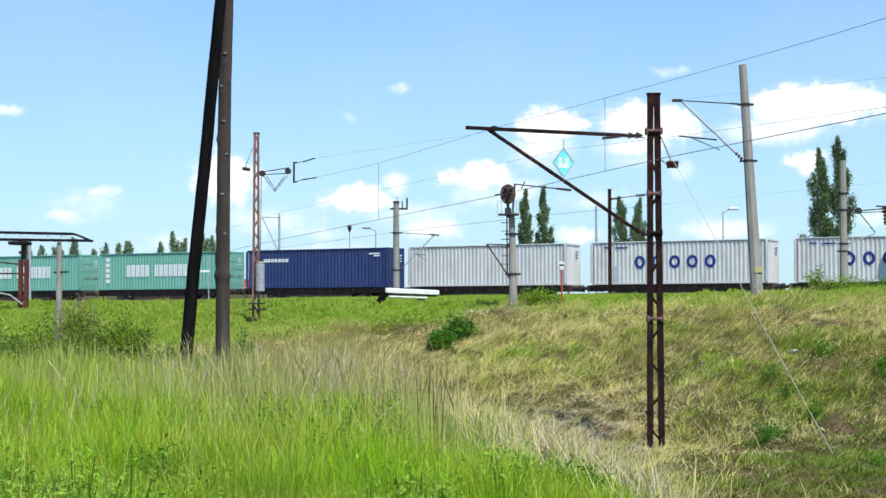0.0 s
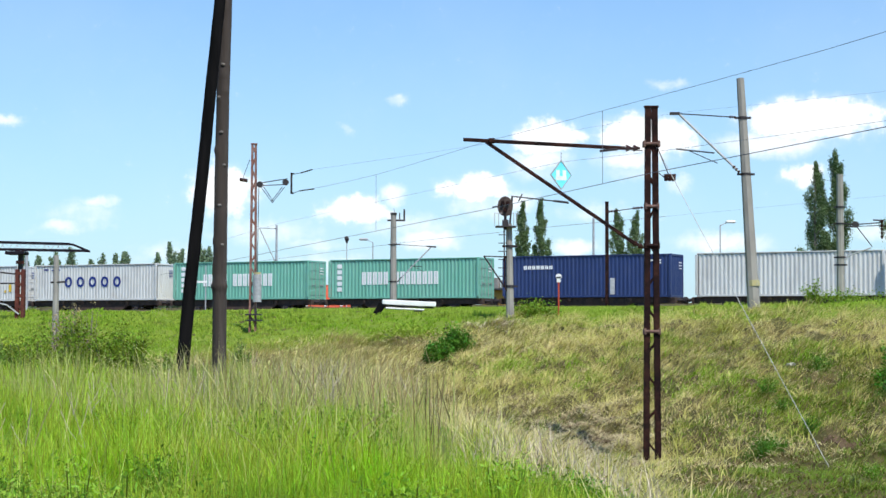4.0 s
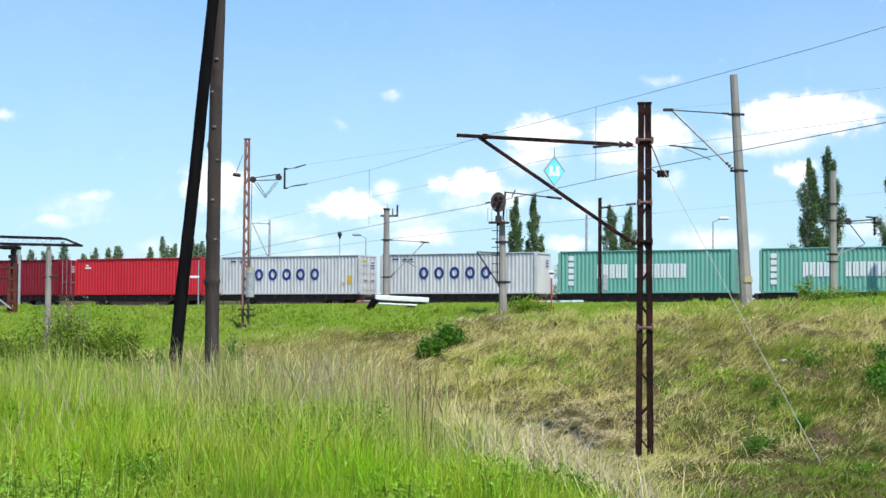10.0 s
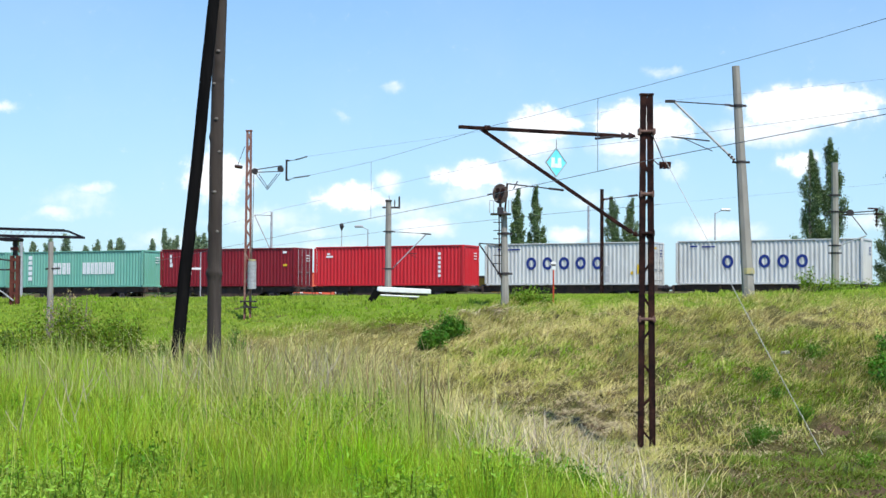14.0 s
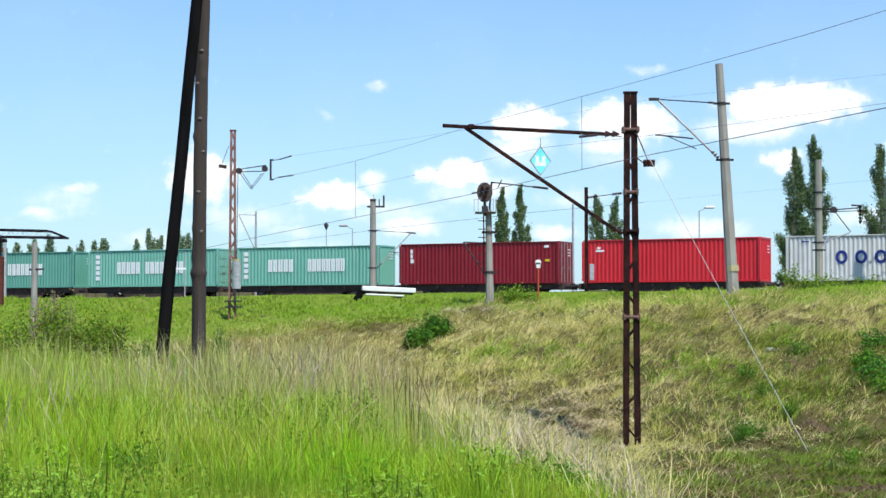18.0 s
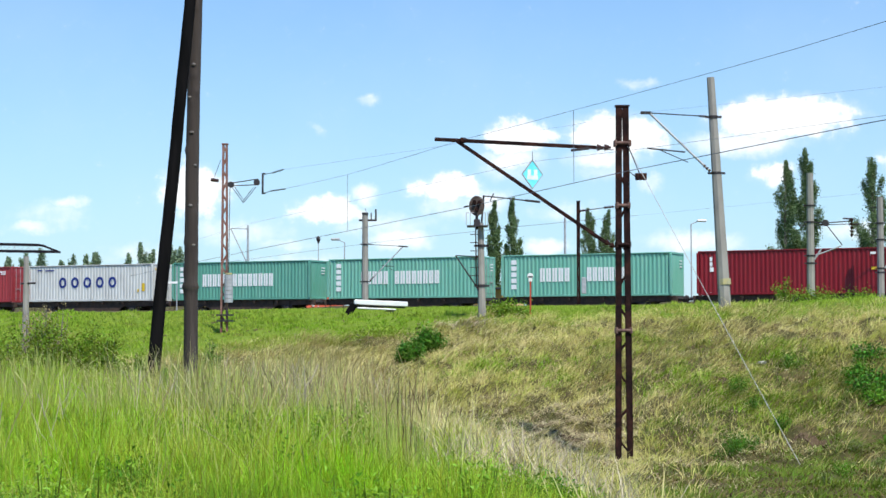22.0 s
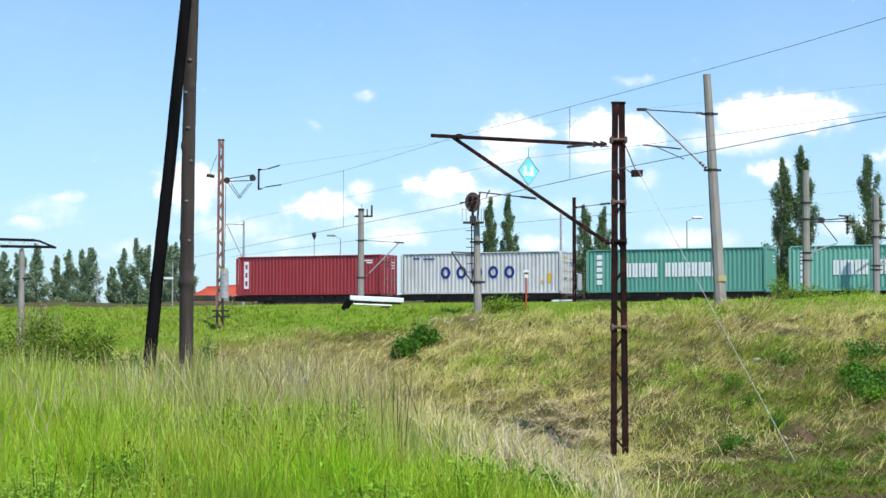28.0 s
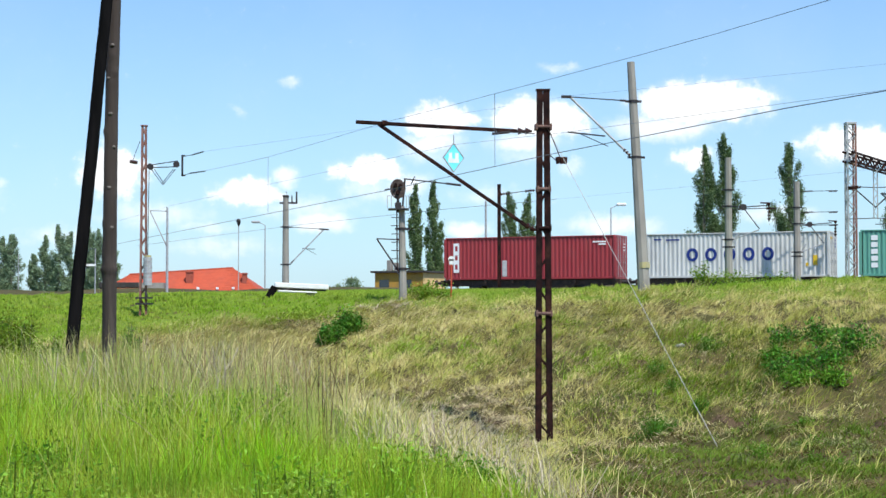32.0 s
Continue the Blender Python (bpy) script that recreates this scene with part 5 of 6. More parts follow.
M_FRESH = material("fresh_blade", (0.22, 0.38, 0.025), 0.8, color2=(0.34, 0.45, 0.06), scale=1.2, island=0.3, translucent=0.35, spec=0.05)
M_VERGE = material("verge_turf", (0.125, 0.205, 0.025), 0.95, color2=(0.17, 0.22, 0.04), scale=0.4, bump=0.8, bump_scale=9, spec=0.03)
M_STRAW = material("dull_straw", (0.74, 0.65, 0.33), 0.85, color2=(0.58, 0.50, 0.21), scale=1.5, island=0.35, translucent=0.35, spec=0.06)
M_HAY = material("bleached_hay", (0.60, 0.51, 0.37), 0.9, color2=(0.46, 0.38, 0.26), scale=2.0, island=0.3, translucent=0.15, spec=0.1)
M_SIGNBLUE = material("light_blue_sign_paint", (0.16, 0.78, 0.95), 0.4, color2=(0.22, 0.82, 0.95), scale=4)


def house():
    """Long low house with a hipped tile roof, beyond the tracks."""
    x, y = -18.7, 193.5
    z0 = gz(x, y)
    h = thing("house", (x, y, z0), "long low house with a bright orange hipped tile roof", "house", turn=-3)
    eave, ridge = 3.75 - z0, 6.75 - z0
    bm = B()
    box(bm, -9.8, 7.9, -4.2, 4.2, -0.3, eave)
    part("wall", bm, M_PLASTER, h)
    bm = B()
    c = [(-10.4, -5, eave - 0.1), (8.5, -5, eave - 0.1), (8.5, 5, eave - 0.1), (-10.4, 5, eave - 0.1)]
    r = [(-7.6, 0, ridge - 0.85), (4.4, 0, ridge - 0.1)]
    vs = [bm.verts.new(p) for p in c + r]
    for f in ((0, 1, 5, 4), (1, 2, 5), (2, 3, 4, 5), (3, 0, 4), (3, 2, 1, 0)):
        bm.faces.new([vs[k] for k in f])
    roof = part("roof", bm, M_TILE, h)
    for k in range(15):                         # courses of tiles standing a little proud
        t = (k + 0.5) / 15
        bm = B()
        ends = [Vector(c[j]).lerp(Vector(r[j]), t) + Vector((0.05 - 0.1 * j, -0.03, 0.02)) for j in (0, 1)]
        bar(bm, ends[0], ends[1], 0.05, 0.03)
        part("tile_course", bm, M_TILE, roof)
    bm = B()
    bar(bm, r[0], r[1], 0.25, 0.18)
    part("ridge_cap", bm, M_TILE, roof)
    for cx, w, zt in ((-0.2, 0.8, ridge - 0.55), (6.1, 0.55, ridge - 0.75)):
        bm = B()
        box(bm, cx - w / 2, cx + w / 2, -3.1, -2.4, eave + 0.1, zt, 0.03)
        box(bm, cx - w / 2 - 0.06, cx + w / 2 + 0.06, -3.18, -2.32, zt - 0.16, zt - 0.06)
        part("chimney", bm, M_BRICK, h)
    for cx in (-5, -2, 1, 4):
        bm = B()
        box(bm, cx - 0.55, cx + 0.55, -4.26, -4.18, 0.9, 2.3)
        part("window", bm, M_GLASS, h)
    for cx in (1.0, 3.2, 5.0):
        bm = B()
        box(bm, cx - 0.14, cx + 0.14, -4.5, -4.2, eave + 0.34, eave + 0.6)
        part("roof_light", bm, M_WHITE, h)
    # dark lean-to beside the house
    x, y = -24.8, 183.0
    z0 = gz(x, y)
    s = thing("shed", (x, y, z0), "low grey shed beside a dark-roofed open lean-to", "shed")
    bm = B()
    box(bm, 1.2, 3.9, -1.8, 1.8, -0.3, 4.72 - z0)
    part("wall", bm, M_CONCRETE, s)
    bm = B()
    box(bm, -3.0, 1.25, -2.3, 2.3, 4.2 - z0, 4.75 - z0, 0.03)
    part("roof", bm, M_TAR, s)
    bm = B()
    box(bm, -2.9, -2.7, -2.1, -1.9, -0.3, 4.35 - z0)
    part("prop", bm, M_DARKSTEEL, s)


def hut():
    x, y = 4.47, 142.0
    z0 = gz(x, y)
    h = thing("trackside_hut", (x, y, z0), "small ochre hut with a dark flat roof and a chimney", "hut", turn=-26.8)
    bm = B()
    box(bm, -2.1, 2.4, -2.2, 2.2, -0.4, 4.87 - z0)
    part("wall", bm, M_OCHRE, h)
    # gable in the paler ochre, its sunlight painted in
    bm = B()
    box(bm, 2.4, 2.46, -2.2, 2.2, -0.4, 4.87 - z0)
    part("gable_wall", bm, M_OCHRELIT, h)
    bm = B()
    box(bm, -2.4, 2.7, -2.5, 2.5, 4.87 - z0, 5.04 - z0, 0.02)
    part("roof", bm, M_TAR, h)
    bm = B()
    box(bm, -1.9, -1.5, -0.3, 0.2, 5.02 - z0, 6.0 - z0, 0.03)
    box(bm, -1.2, -0.5, -0.4, 0.4, 5.02 - z0, 5.8 - z0, 0.03)
    part("chimney", bm, M_CONCRETE, h)
    for cx in (-1.2, 0.9):
        bm = B()
        box(bm, cx - 0.45, cx + 0.45, -2.25, -2.19, 0.9, 1.9)
        part("window", bm, M_GLASS, h)


def trough():
    """A white slab lying tilted on the bank's edge."""
    x, y = -2.03, 62.0
    z0 = gz(x, y)
    t = thing("white_slab", (x, y, z0), "white slab tilted on dark supports in the grass", "slab", turn=4)
    bm = B()
    bar(bm, (-1.01, 0, 2.65 - z0), (0.99, 0, 2.56 - z0), 0.8, 0.18, 0.02)
    part("top_slab", bm, M_WHITE, t)
    bm = B()
    bar(bm, (-0.89, -0.06, 2.42 - z0), (0.55, -0.06, 2.36 - z0), 0.78, 0.06, 0.015)
    part("lower_slab", bm, M_WHITE, t)
    bm = B()
    bar(bm, (-0.95, 0.05, 2.52 - z0), (0.9, 0.05, 2.44 - z0), 0.62, 0.06)
    part("dark_core", bm, M_TAR, t)
    bm = B()
    bar(bm, (-1.34, -0.1, -0.12), (-1.0, -0.1, 2.58 - z0), 0.76, 0.26, 0.03)
    part("leg", bm, M_TARWOOD, t)
    bm = B()
    box(bm, 0.2, 0.5, 0.05, 0.3, -0.3, 2.36 - z0)
    part("support_block", bm, M_CONCRETE, t)


def diamond_sign():
    x, y, z = 4.06, 68.65, 8.06
    s = thing("diamond_sign", (x, y, z), "light blue diamond line sign with plain white strokes", "sign", turn=24)
    bm = B()
    vs = [bm.verts.new(p) for p in ((0.46, 0, 0), (0, 0, 0.57), (-0.46, 0, 0), (0, 0, -0.57))]
    f = bm.faces.new(vs)
    ex = bmesh.ops.extrude_face_region(bm, geom=[f])
    bmesh.ops.translate(bm, vec=(0, 0.03, 0), verts=[v for v in ex["geom"] if isinstance(v, bmesh.types.BMVert)])
    bmesh.ops.recalc_face_normals(bm, faces=bm.faces)
    part("board", bm, M_SIGNBLUE, s)
    ring_ = [(0.48, 0.0), (0, 0.60), (-0.48, 0.0), (0, -0.60)]
    for k in range(4):
        bm = B()
        a, b = ring_[k], ring_[(k + 1) % 4]
        bar(bm, (a[0], 0.01, a[1]), (b[0], 0.01, b[1]), 0.05, 0.035)
        part("rim", bm, M_GALV, s)
    for box_ in ((-0.25, 0.25, -0.22, -0.05), (-0.23, -0.07, -0.05, 0.2), (0.07, 0.23, -0.05, 0.2)):
        bm = B()
        box(bm, box_[0], box_[1], -0.006, -0.001, box_[2], box_[3])
        part("white_stroke", bm, M_WHITE, s)
    bm = B()
    rod(bm, (0, 0, 0.57), (0, 0, 0.95), 0.012, sides=5)
    part("hanger", bm, M_DARKSTEEL, s)


def speaker_post():
    x, y = -10.6, 150.0
    z0 = gz(x, y)
    p = thing("loudspeaker_post", (x, y, z0), "thin white post with a dark horn loudspeaker on top", "post", "distant posts")
    bm = B()
    rod(bm, (0, 0, -0.3), (0, 0, 9.5 - z0), 0.04, sides=6)
    part("post", bm, M_GALV, p)
    bm = B()
    rod(bm, (0, 0, 9.3 - z0), (0, 0, 9.72 - z0), 0.05, 0.22, 10)
    rod(bm, (0, 0, 9.72 - z0), (-0.08, 0, 9.95 - z0), 0.22, 0.12, 10)
    part("horn", bm, M_DARKSTEEL, p)


house(), hut(), trough(), diamond_sign(), speaker_post()


def leaf_arrays(rng, centres, size, slim=0.32):
    """Folded leaf cards, two quads each, about the given centres."""
    n = len(centres)
    a = rng.normal(size=(n, 3))
    a /= np.linalg.norm(a, axis=1, keepdims=True)
    b = np.cross(a, rng.normal(size=(n, 3)))
    b /= np.linalg.norm(b, axis=1, keepdims=True)
    c = np.cross(a, b)
    s = (size * rng.uniform(0.6, 1.35, n))[:, None]
    c0, fold = np.asarray(centres), 0.22
    v = np.stack([c0 - a * s * 0.5, c0 + b * s * slim + c * s * fold * 0.5, c0 + a * s * 0.55 + c * s * 0.08, c0 - b * s * slim + c * s * fold * 0.5], 1)
    quads = np.arange(n * 4).reshape(n, 4)
    return v.reshape(-1, 3), quads


def trunk_mesh(name, path, r0, r1, parent, mat=None, sides=8):
    bm = B()
    pts = [Vector(p) for p in path]
    n = len(pts) - 1
    for k in range(n):
        rod(bm, pts[k], pts[k + 1], r0 + (r1 - r0) * k / n, r0 + (r1 - r0) * (k + 1) / n, sides)
    return part(name, bm, mat or M_BARK, parent, smooth=True)


def poplar(rng, x, y, top, wide, leaves, mat, label, foot=0.06, skirt=0.4, point=0.7):
    z0 = gz(x, y)
    h = top - z0
    t = thing("poplar_tree", (x, y, z0), label, "tree", "poplars beyond the tracks")
    sway = rng.normal(0, 0.25, 3)
    trunk_mesh("trunk", [(0, 0, -0.3), (sway[0] * 0.3, 0, h * 0.3), (sway[1] * 0.6, 0, h * 0.6), (sway[2], 0, h * 0.93)], 0.02 * h, 0.03, t)
    boughs = 34
    cents, wood = [], B()
    for k in range(boughs):
        f = foot + (1.0 - foot) * (k + rng.uniform(0, 1)) / boughs
        prof = min(wide, wide * 1.75 * (1 - f) ** point) * min(1, skirt + f * 3.5) * rng.uniform(0.6, 1.1) + 0.05
        a = rng.uniform(0, 2 * math.pi)
        base = Vector((0, 0, max(0.2, f * h - 0.12 * h)))
        tip = Vector((math.cos(a) * prof, math.sin(a) * prof, min(h, f * h + h * 0.04)))
        rod(wood, base, tip, 0.06, 0.02, 5)
        m = int(leaves / boughs * rng.uniform(0.6, 1.5) * (0.45 + 1.1 * (1 - f)))
        along = rng.uniform(0.0, 1.0, m)[:, None] ** 0.6 * 1.05
        spread = np.array((0.17 * prof + 0.14, 0.17 * prof + 0.14, 0.020 * h + 0.12)) * (1.15 - 0.6 * along)
        cents.append(np.array(base)[None] * (1 - along) + np.array(tip)[None] * along + rng.normal(size=(m, 3)) * spread)
    tagged(part("bough", wood, M_BARK, t), kind="stuff")
    cents = np.concatenate(cents)
    cents = cents[cents[:, 2] < h * 1.02]
    v, q = leaf_arrays(rng, cents, 0.24 if y > 225 else 0.18)
    crown = from_arrays("crown", v, q, mat)
    crown.parent = t
    return t


def far_trees():
    rng = np.random.default_rng(11)
    dark = "tall dark green columnar poplar beyond the tracks"
    for x, y, top, w, n in ((8.5, 239.9, 19.8, 1.15, 5200), (11.3, 239.7, 20.1, 1.4, 5600), (22.2, 239.0, 18.6, 1.6, 4600), (25.0, 238.7, 18.4, 1.5, 4600),
                            (39.6, 185.8, 20.2, 1.65, 6500), (41.7, 185.4, 21.5, 1.75, 7000), (51.3, 193.0, 21.2, 2.2, 7500), (63.0, 190.0, 19.0, 1.7, 3000), (68.5, 196.0, 21.0, 1.7, 3000)):
        poplar(rng, x, y, top, w, int(n * (4.0 if y > 225 else 6.0)), M_POPLAR, dark)
    small = "smaller poplar in the distant row of trees"
    for x, y, top, w in ((-79.0, 254, 13.0, 1.5), (-74.0, 258, 12.4, 1.5), (-68.2, 255, 13.4, 1.3), (-66.3, 257, 12.6, 1.2), (-63.3, 255, 13.2, 1.4), (-60.8, 255, 13.7, 1.5), (-58.2, 258, 12.0, 1.1),
                         (-55.8, 255, 12.9, 1.2), (-53.9, 256, 12.9, 1.2), (-52.4, 255, 13.1, 1.4), (-49.3, 256, 10.2, 0.9), (-47.4, 255, 13.0, 1.2), (-45.3, 255, 14.6, 1.4),
                         (-43.8, 256, 13.6, 1.3), (-40.8, 255, 14.4, 1.5), (-39.3, 254, 13.9, 1.5), (-37.4, 257, 12.0, 1.0)):
        # leaf colour of this row carries the distance haze
        poplar(rng, x, y, top, w * 1.4, 13000, M_HAZYLEAF, small, 0.02, 1.2, 0.8)
    # a pale round-crowned tree and low thicket behind the tracks, haze in leaf colour
    for x, y, top, w, n in ((-0.6, 205.0, 6.9, 1.9, 4200), (3.6, 150.0, 6.3, 0.6, 350), (14.5, 236.0, 12.0, 1.0, 900), (-90.0, 262.0, 9.0, 3.0, 2000)):
        z0 = gz(x, y)
        t = thing("broadleaf_tree", (x, y, z0), "bushy young tree beyond the tracks, leaves tinted with haze", "tree")
        h = top - z0
        trunk_mesh("trunk", [(0, 0, -0.3), (0.1, 0, h * 0.45), (0, 0, h * 0.85)], 0.12, 0.03, t)
        c = []
        for k in range(22):
            p = rng.normal(size=3)
            p /= np.linalg.norm(p)
            c.append(np.array((0, 0, h * 0.58)) + p * (w, w, h * 0.36) * rng.uniform(0.5, 1.0) + rng.normal(size=(n // 22, 3)) * (0.3, 0.3, 0.22))
        v, q = leaf_arrays(rng, np.concatenate(c), 0.20)
        crown = from_arrays("crown", v, q, M_HAZYLEAF)
        crown.parent = t


far_trees()


def rim(x, y):
    return x - (0.55 - 0.175 * (y - 15))


def shrub(rng, x, y, wide, high, leaves, size, mat, label, lobes=14, name="bush", lean=0.0):
    z0 = gz(x, y)
    t = thing(name, (x, y, z0), label, "bush", "bushes on the bank")
    wood, c = B(), []
    for k in range(lobes):
        a, r = rng.uniform(0, 2 * math.pi), wide * rng.uniform(0.15, 1.0)
        tip = Vector((math.cos(a) * r + lean * high, math.sin(a) * r * 0.8, high * rng.uniform(0.35, 1.0) * (1 - 0.35 * (r / wide) ** 2)))
        rod(wood, (tip.x * 0.1, tip.y * 0.1, -0.05), tip, 0.012, 0.005, 4)
        m = leaves // lobes
        along = rng.uniform(0.3, 1.05, m)[:, None]
        c.append(np.array(tip)[None] * along + rng.normal(size=(m, 3)) * wide * 0.17)
    tagged(part("stem", wood, M_WEEDGRASS if name == "weed_clump" else M_BARK, t), kind="stuff")
    c = np.concatenate(c)
    c[:, 2] = np.abs(c[:, 2])
    v, q = leaf_arrays(rng, c, size, 0.17 if name == "weed_clump" else 0.32)
    f = from_arrays("foliage", v, q, mat)
    f.parent = t


def shrubs():
    rng = np.random.default_rng(5)
    shrub(rng, -0.80, 51.4, 0.62, 0.98, 5200, 0.075, M_DARKBUSH, "dense dark green bush on the mown bank", lean=0.45)
    shrub(rng, -1.02, 50.2, 0.5, 0.62, 2600, 0.075, M_DARKBUSH, "dense dark green bush on the mown bank", lean=0.3)
    shrub(rng, 2.45, 59.0, 0.95, 0.72, 3200, 0.085, M_BUSH, "low spreading bush beside the signal post")
    shrub(rng, 3.1, 59.6, 0.5, 0.5, 700, 0.12, M_WEED, "low spreading bush beside the signal post")
    for x, y, w, h in ((11.5, 42.2, 0.8, 0.8), (11.0, 43.0, 0.5, 0.5), (12.3, 42.6, 0.8, 0.7), (12.0, 41.2, 0.6, 0.5), (13.2, 43.0, 0.8, 0.7), (11.6, 44.4, 0.7, 0.6), (12.5, 44.3, 0.8, 0.65), (13.1, 44.6, 0.7, 0.5), (11.2, 41.4, 0.6, 0.4), (11.2, 42.7, 0.6, 0.58), (10.8, 41.9, 0.5, 0.56)):
        shrub(rng, x, y, w * 0.9, h * 0.95, 1000, 0.085, M_DARKBUSH if h > 0.55 else M_WEED, "leafy green weed clump on the slope", 22)
    for x, y, w, h, n in ((-9.2, 43.4, 0.85, 2.0, 1900), (-10.1, 43.0, 0.8, 1.9, 1600), (-8.5, 43.2, 0.7, 1.7, 1300), (-11.4, 44.0, 0.9, 1.8, 1600), (-7.9, 44.5, 0.6, 1.0, 700),
                          (-12.6, 45.5, 0.8, 1.4, 1100), (-6.3, 47, 0.35, 1.1, 300), (-12.2, 42.6, 0.8, 1.3, 1100), (-7.2, 43.6, 0.6, 0.8, 500)):
        shrub(rng, x, y, w, h, int(n * 2.8), 0.075, (M_LEFTBUSH, M_BUSH, M_LEFTBUSH)[n // 100 % 3], "straggly green shrub growing among tall weeds", 22)
    for x, y, h in ((-12.3, 52.3, 2.0), (-11.7, 51.6, 1.8), (-12.9, 52.5, 1.6)):
        shrub(rng, x, y, 0.55, h, 420, 0.05, M_SEED, "dry brown seeded dock stalks", 20, "dry_weed")
    for x, y, h in ((-10.6, 44.9, 2.45), (-10.9, 45.1, 2.2), (-10.3, 44.8, 1.9)):
        shrub(rng, x, y, 0.5, h, 1500, 0.05, M_SEED, "tall rusty brown dock stalks among the shrubs", 32, "dry_weed")
    shrub(rng, -12.7, 45.2, 1.0, 1.7, 2600, 0.07, M_YELLOWGREEN, "yellow flowering shrub among the weeds", 20)
    shrub(rng, 13.3, 62.9, 0.55, 1.35, 700, 0.085, M_BUSH, "thin sapling with pale leaves on the bank's edge", 7, "sapling")
    shrub(rng, 14.2, 61.6, 1.1, 0.55, 2000, 0.075, M_BUSH, "low green weeds along the bank's edge", 16)
    shrub(rng, 16.4, 63.5, 0.9, 0.5, 1200, 0.075, M_BUSH, "low green weeds along the bank's edge", 16)
    shrub(rng, -2.0, 55.2, 1.2, 0.3, 1300, 0.09, M_PLATEAU, "bright green nettle patch below the white slab", 20)
    for x, y in ((0.35, 13.6), (0.8, 13.4), (0.1, 14.0), (0.5, 14.2), (0.9, 14.2), (1.0, 13.7), (0.55, 13.2), (0.7, 13.9), (0.2, 13.2)):
        shrub(rng, x, y, 0.36, 0.50, 1300, 0.05, M_WEED, "broad-leaved green weeds in the tall grass", 16, "weed_clump")
    for k in range(90):                      # leafy growth low in the front of the meadow
        x, y = rng.uniform(-3.6, 0.6), rng.uniform(8.5, 12.5)
        if abs(x) < y * 0.29:
            shrub(rng, x, y, 0.34, rng.uniform(0.45, 0.8), 620, 0.048, M_LEAFY, "bright broad-leaved weeds low in the meadow", 12, "weed_clump")
    for k in range(60):                      # darker leafy weeds standing in the middle of the meadow
        x, y = rng.uniform(-5.8, 0.2), rng.uniform(11.5, 21.0)
        if abs(x) < y * 0.29 and rim(x, y) < -0.3:
            shrub(rng, x, y, rng.uniform(0.2, 0.42), rng.uniform(0.45, 0.8), 460, 0.05, M_WEED if k % 4 else M_LEAFY, "darker green leafy weeds standing in the meadow", 12, "weed_clump")
    for k in range(34):                      # dark leafy weeds in the damp corner
        x, y = rng.uniform(7.2, 12.0), rng.uniform(30.5, 39.0)
        if x / y > 0.235:
            shrub(rng, x, y, 0.34, rng.uniform(0.12, 0.3), 260, 0.06, M_WEED if k % 3 else M_TANGLE, "low leafy weeds in the damp corner of the slope", 12, "weed_clump")
    for x, y in ((6.85, 37.6), (7.1, 37.9), (6.6, 37.9), (6.9, 38.4), (8.4, 40.6), (7.9, 43.0), (8.1, 42.2), (9.6, 44.6)):
        shrub(rng, x, y, 0.36, 0.55, 800, 0.05, M_DARKBUSH, "tangled weed clump at the slope's foot", 12, "weed_clump")


shrubs()


def plastic_scrap():
    x, y = 8.96, 45.4
    t = thing("plastic_scrap", (x, y, gz(x, y)), "small crumpled white plastic scrap on the mown bank", "litter", turn=20)
    rng = random.Random(8)
    bm = B()
    n = 7
    rows = [[bm.verts.new(((i / (n - 1) - 0.5) * 0.24 + rng.uniform(-.02, .02), (j / 3 - 0.5) * 0.16 + rng.uniform(-.02, .02), 0.13 + 0.05 * math.sin(i * 1.7 + j * 1.3) + rng.uniform(-.02, .02))) for j in range(4)] for i in range(n)]
    for i in range(n - 1):
        for j in range(3):
            if (i, j) not in ((2, 0), (3, 2)):
                bm.faces.new((rows[i][j], rows[i + 1][j], rows[i + 1][j + 1], rows[i][j + 1]))
    part("sheet", bm, M_SCRAP, t)
    bm = B()
    tube(bm, [(-0.12, 0, -0.05), (-0.08, 0.02, 0.10), (-0.02, 0.0, 0.16)], 0.008)
    part("stalk", bm, M_HAY, t)


plastic_scrap()


# ---- grass ----
def blades(name, rng, x, y, high, wide, lean, mat, label, category="grass", bend=0.5, sink=0.03, way=None, short=False):
    """Curved blades, each two quads and a tip; lean is how far the tip leaves the root, in heights."""
    n = len(x)
    z = ground_z(x, y) - sink
    a = rng.uniform(0, 2 * np.pi, n) if way is None else way
    f = a + rng.normal(np.pi / 2, 0.5, n)
    side = np.stack([np.cos(f), np.sin(f), np.zeros(n)], -1) * (wide / 2)[:, None]
    over = np.stack([np.cos(a), np.sin(a), np.zeros(n)], -1) * (lean * high)[:, None]
    root = np.stack([x, y, z], -1)
    up = np.zeros((n, 3))
    up[:, 2] = high
    steps = ((0.0, 0.9), (0.55, 1.0)) if short else ((0.0, 0.8), (0.45, 1.0), (0.78, 0.65))
    c = 2 * len(steps) + 1
    v = np.empty((n, c, 3), np.float32)
    for k, (t, w) in enumerate(steps):
        mid = root + up * (t * (1 - 0.12 * bend * t)) + over * t ** 1.8
        v[:, 2 * k], v[:, 2 * k + 1] = mid - side * w, mid + side * w
    v[:, c - 1] = root + up * (1 - 0.2 * bend) + over
    base = np.arange(n)[:, None] * c
    quads = np.concatenate([base + 2 * k + np.array((0, 1, 3, 2)) for k in range(len(steps) - 1)])
    tris = base + np.array((c - 3, c - 2, c - 1))
    ob = from_arrays(name, v.reshape(-1, 3), quads, mat, tris)
    return tagged(ob, label, category, kind="stuff")


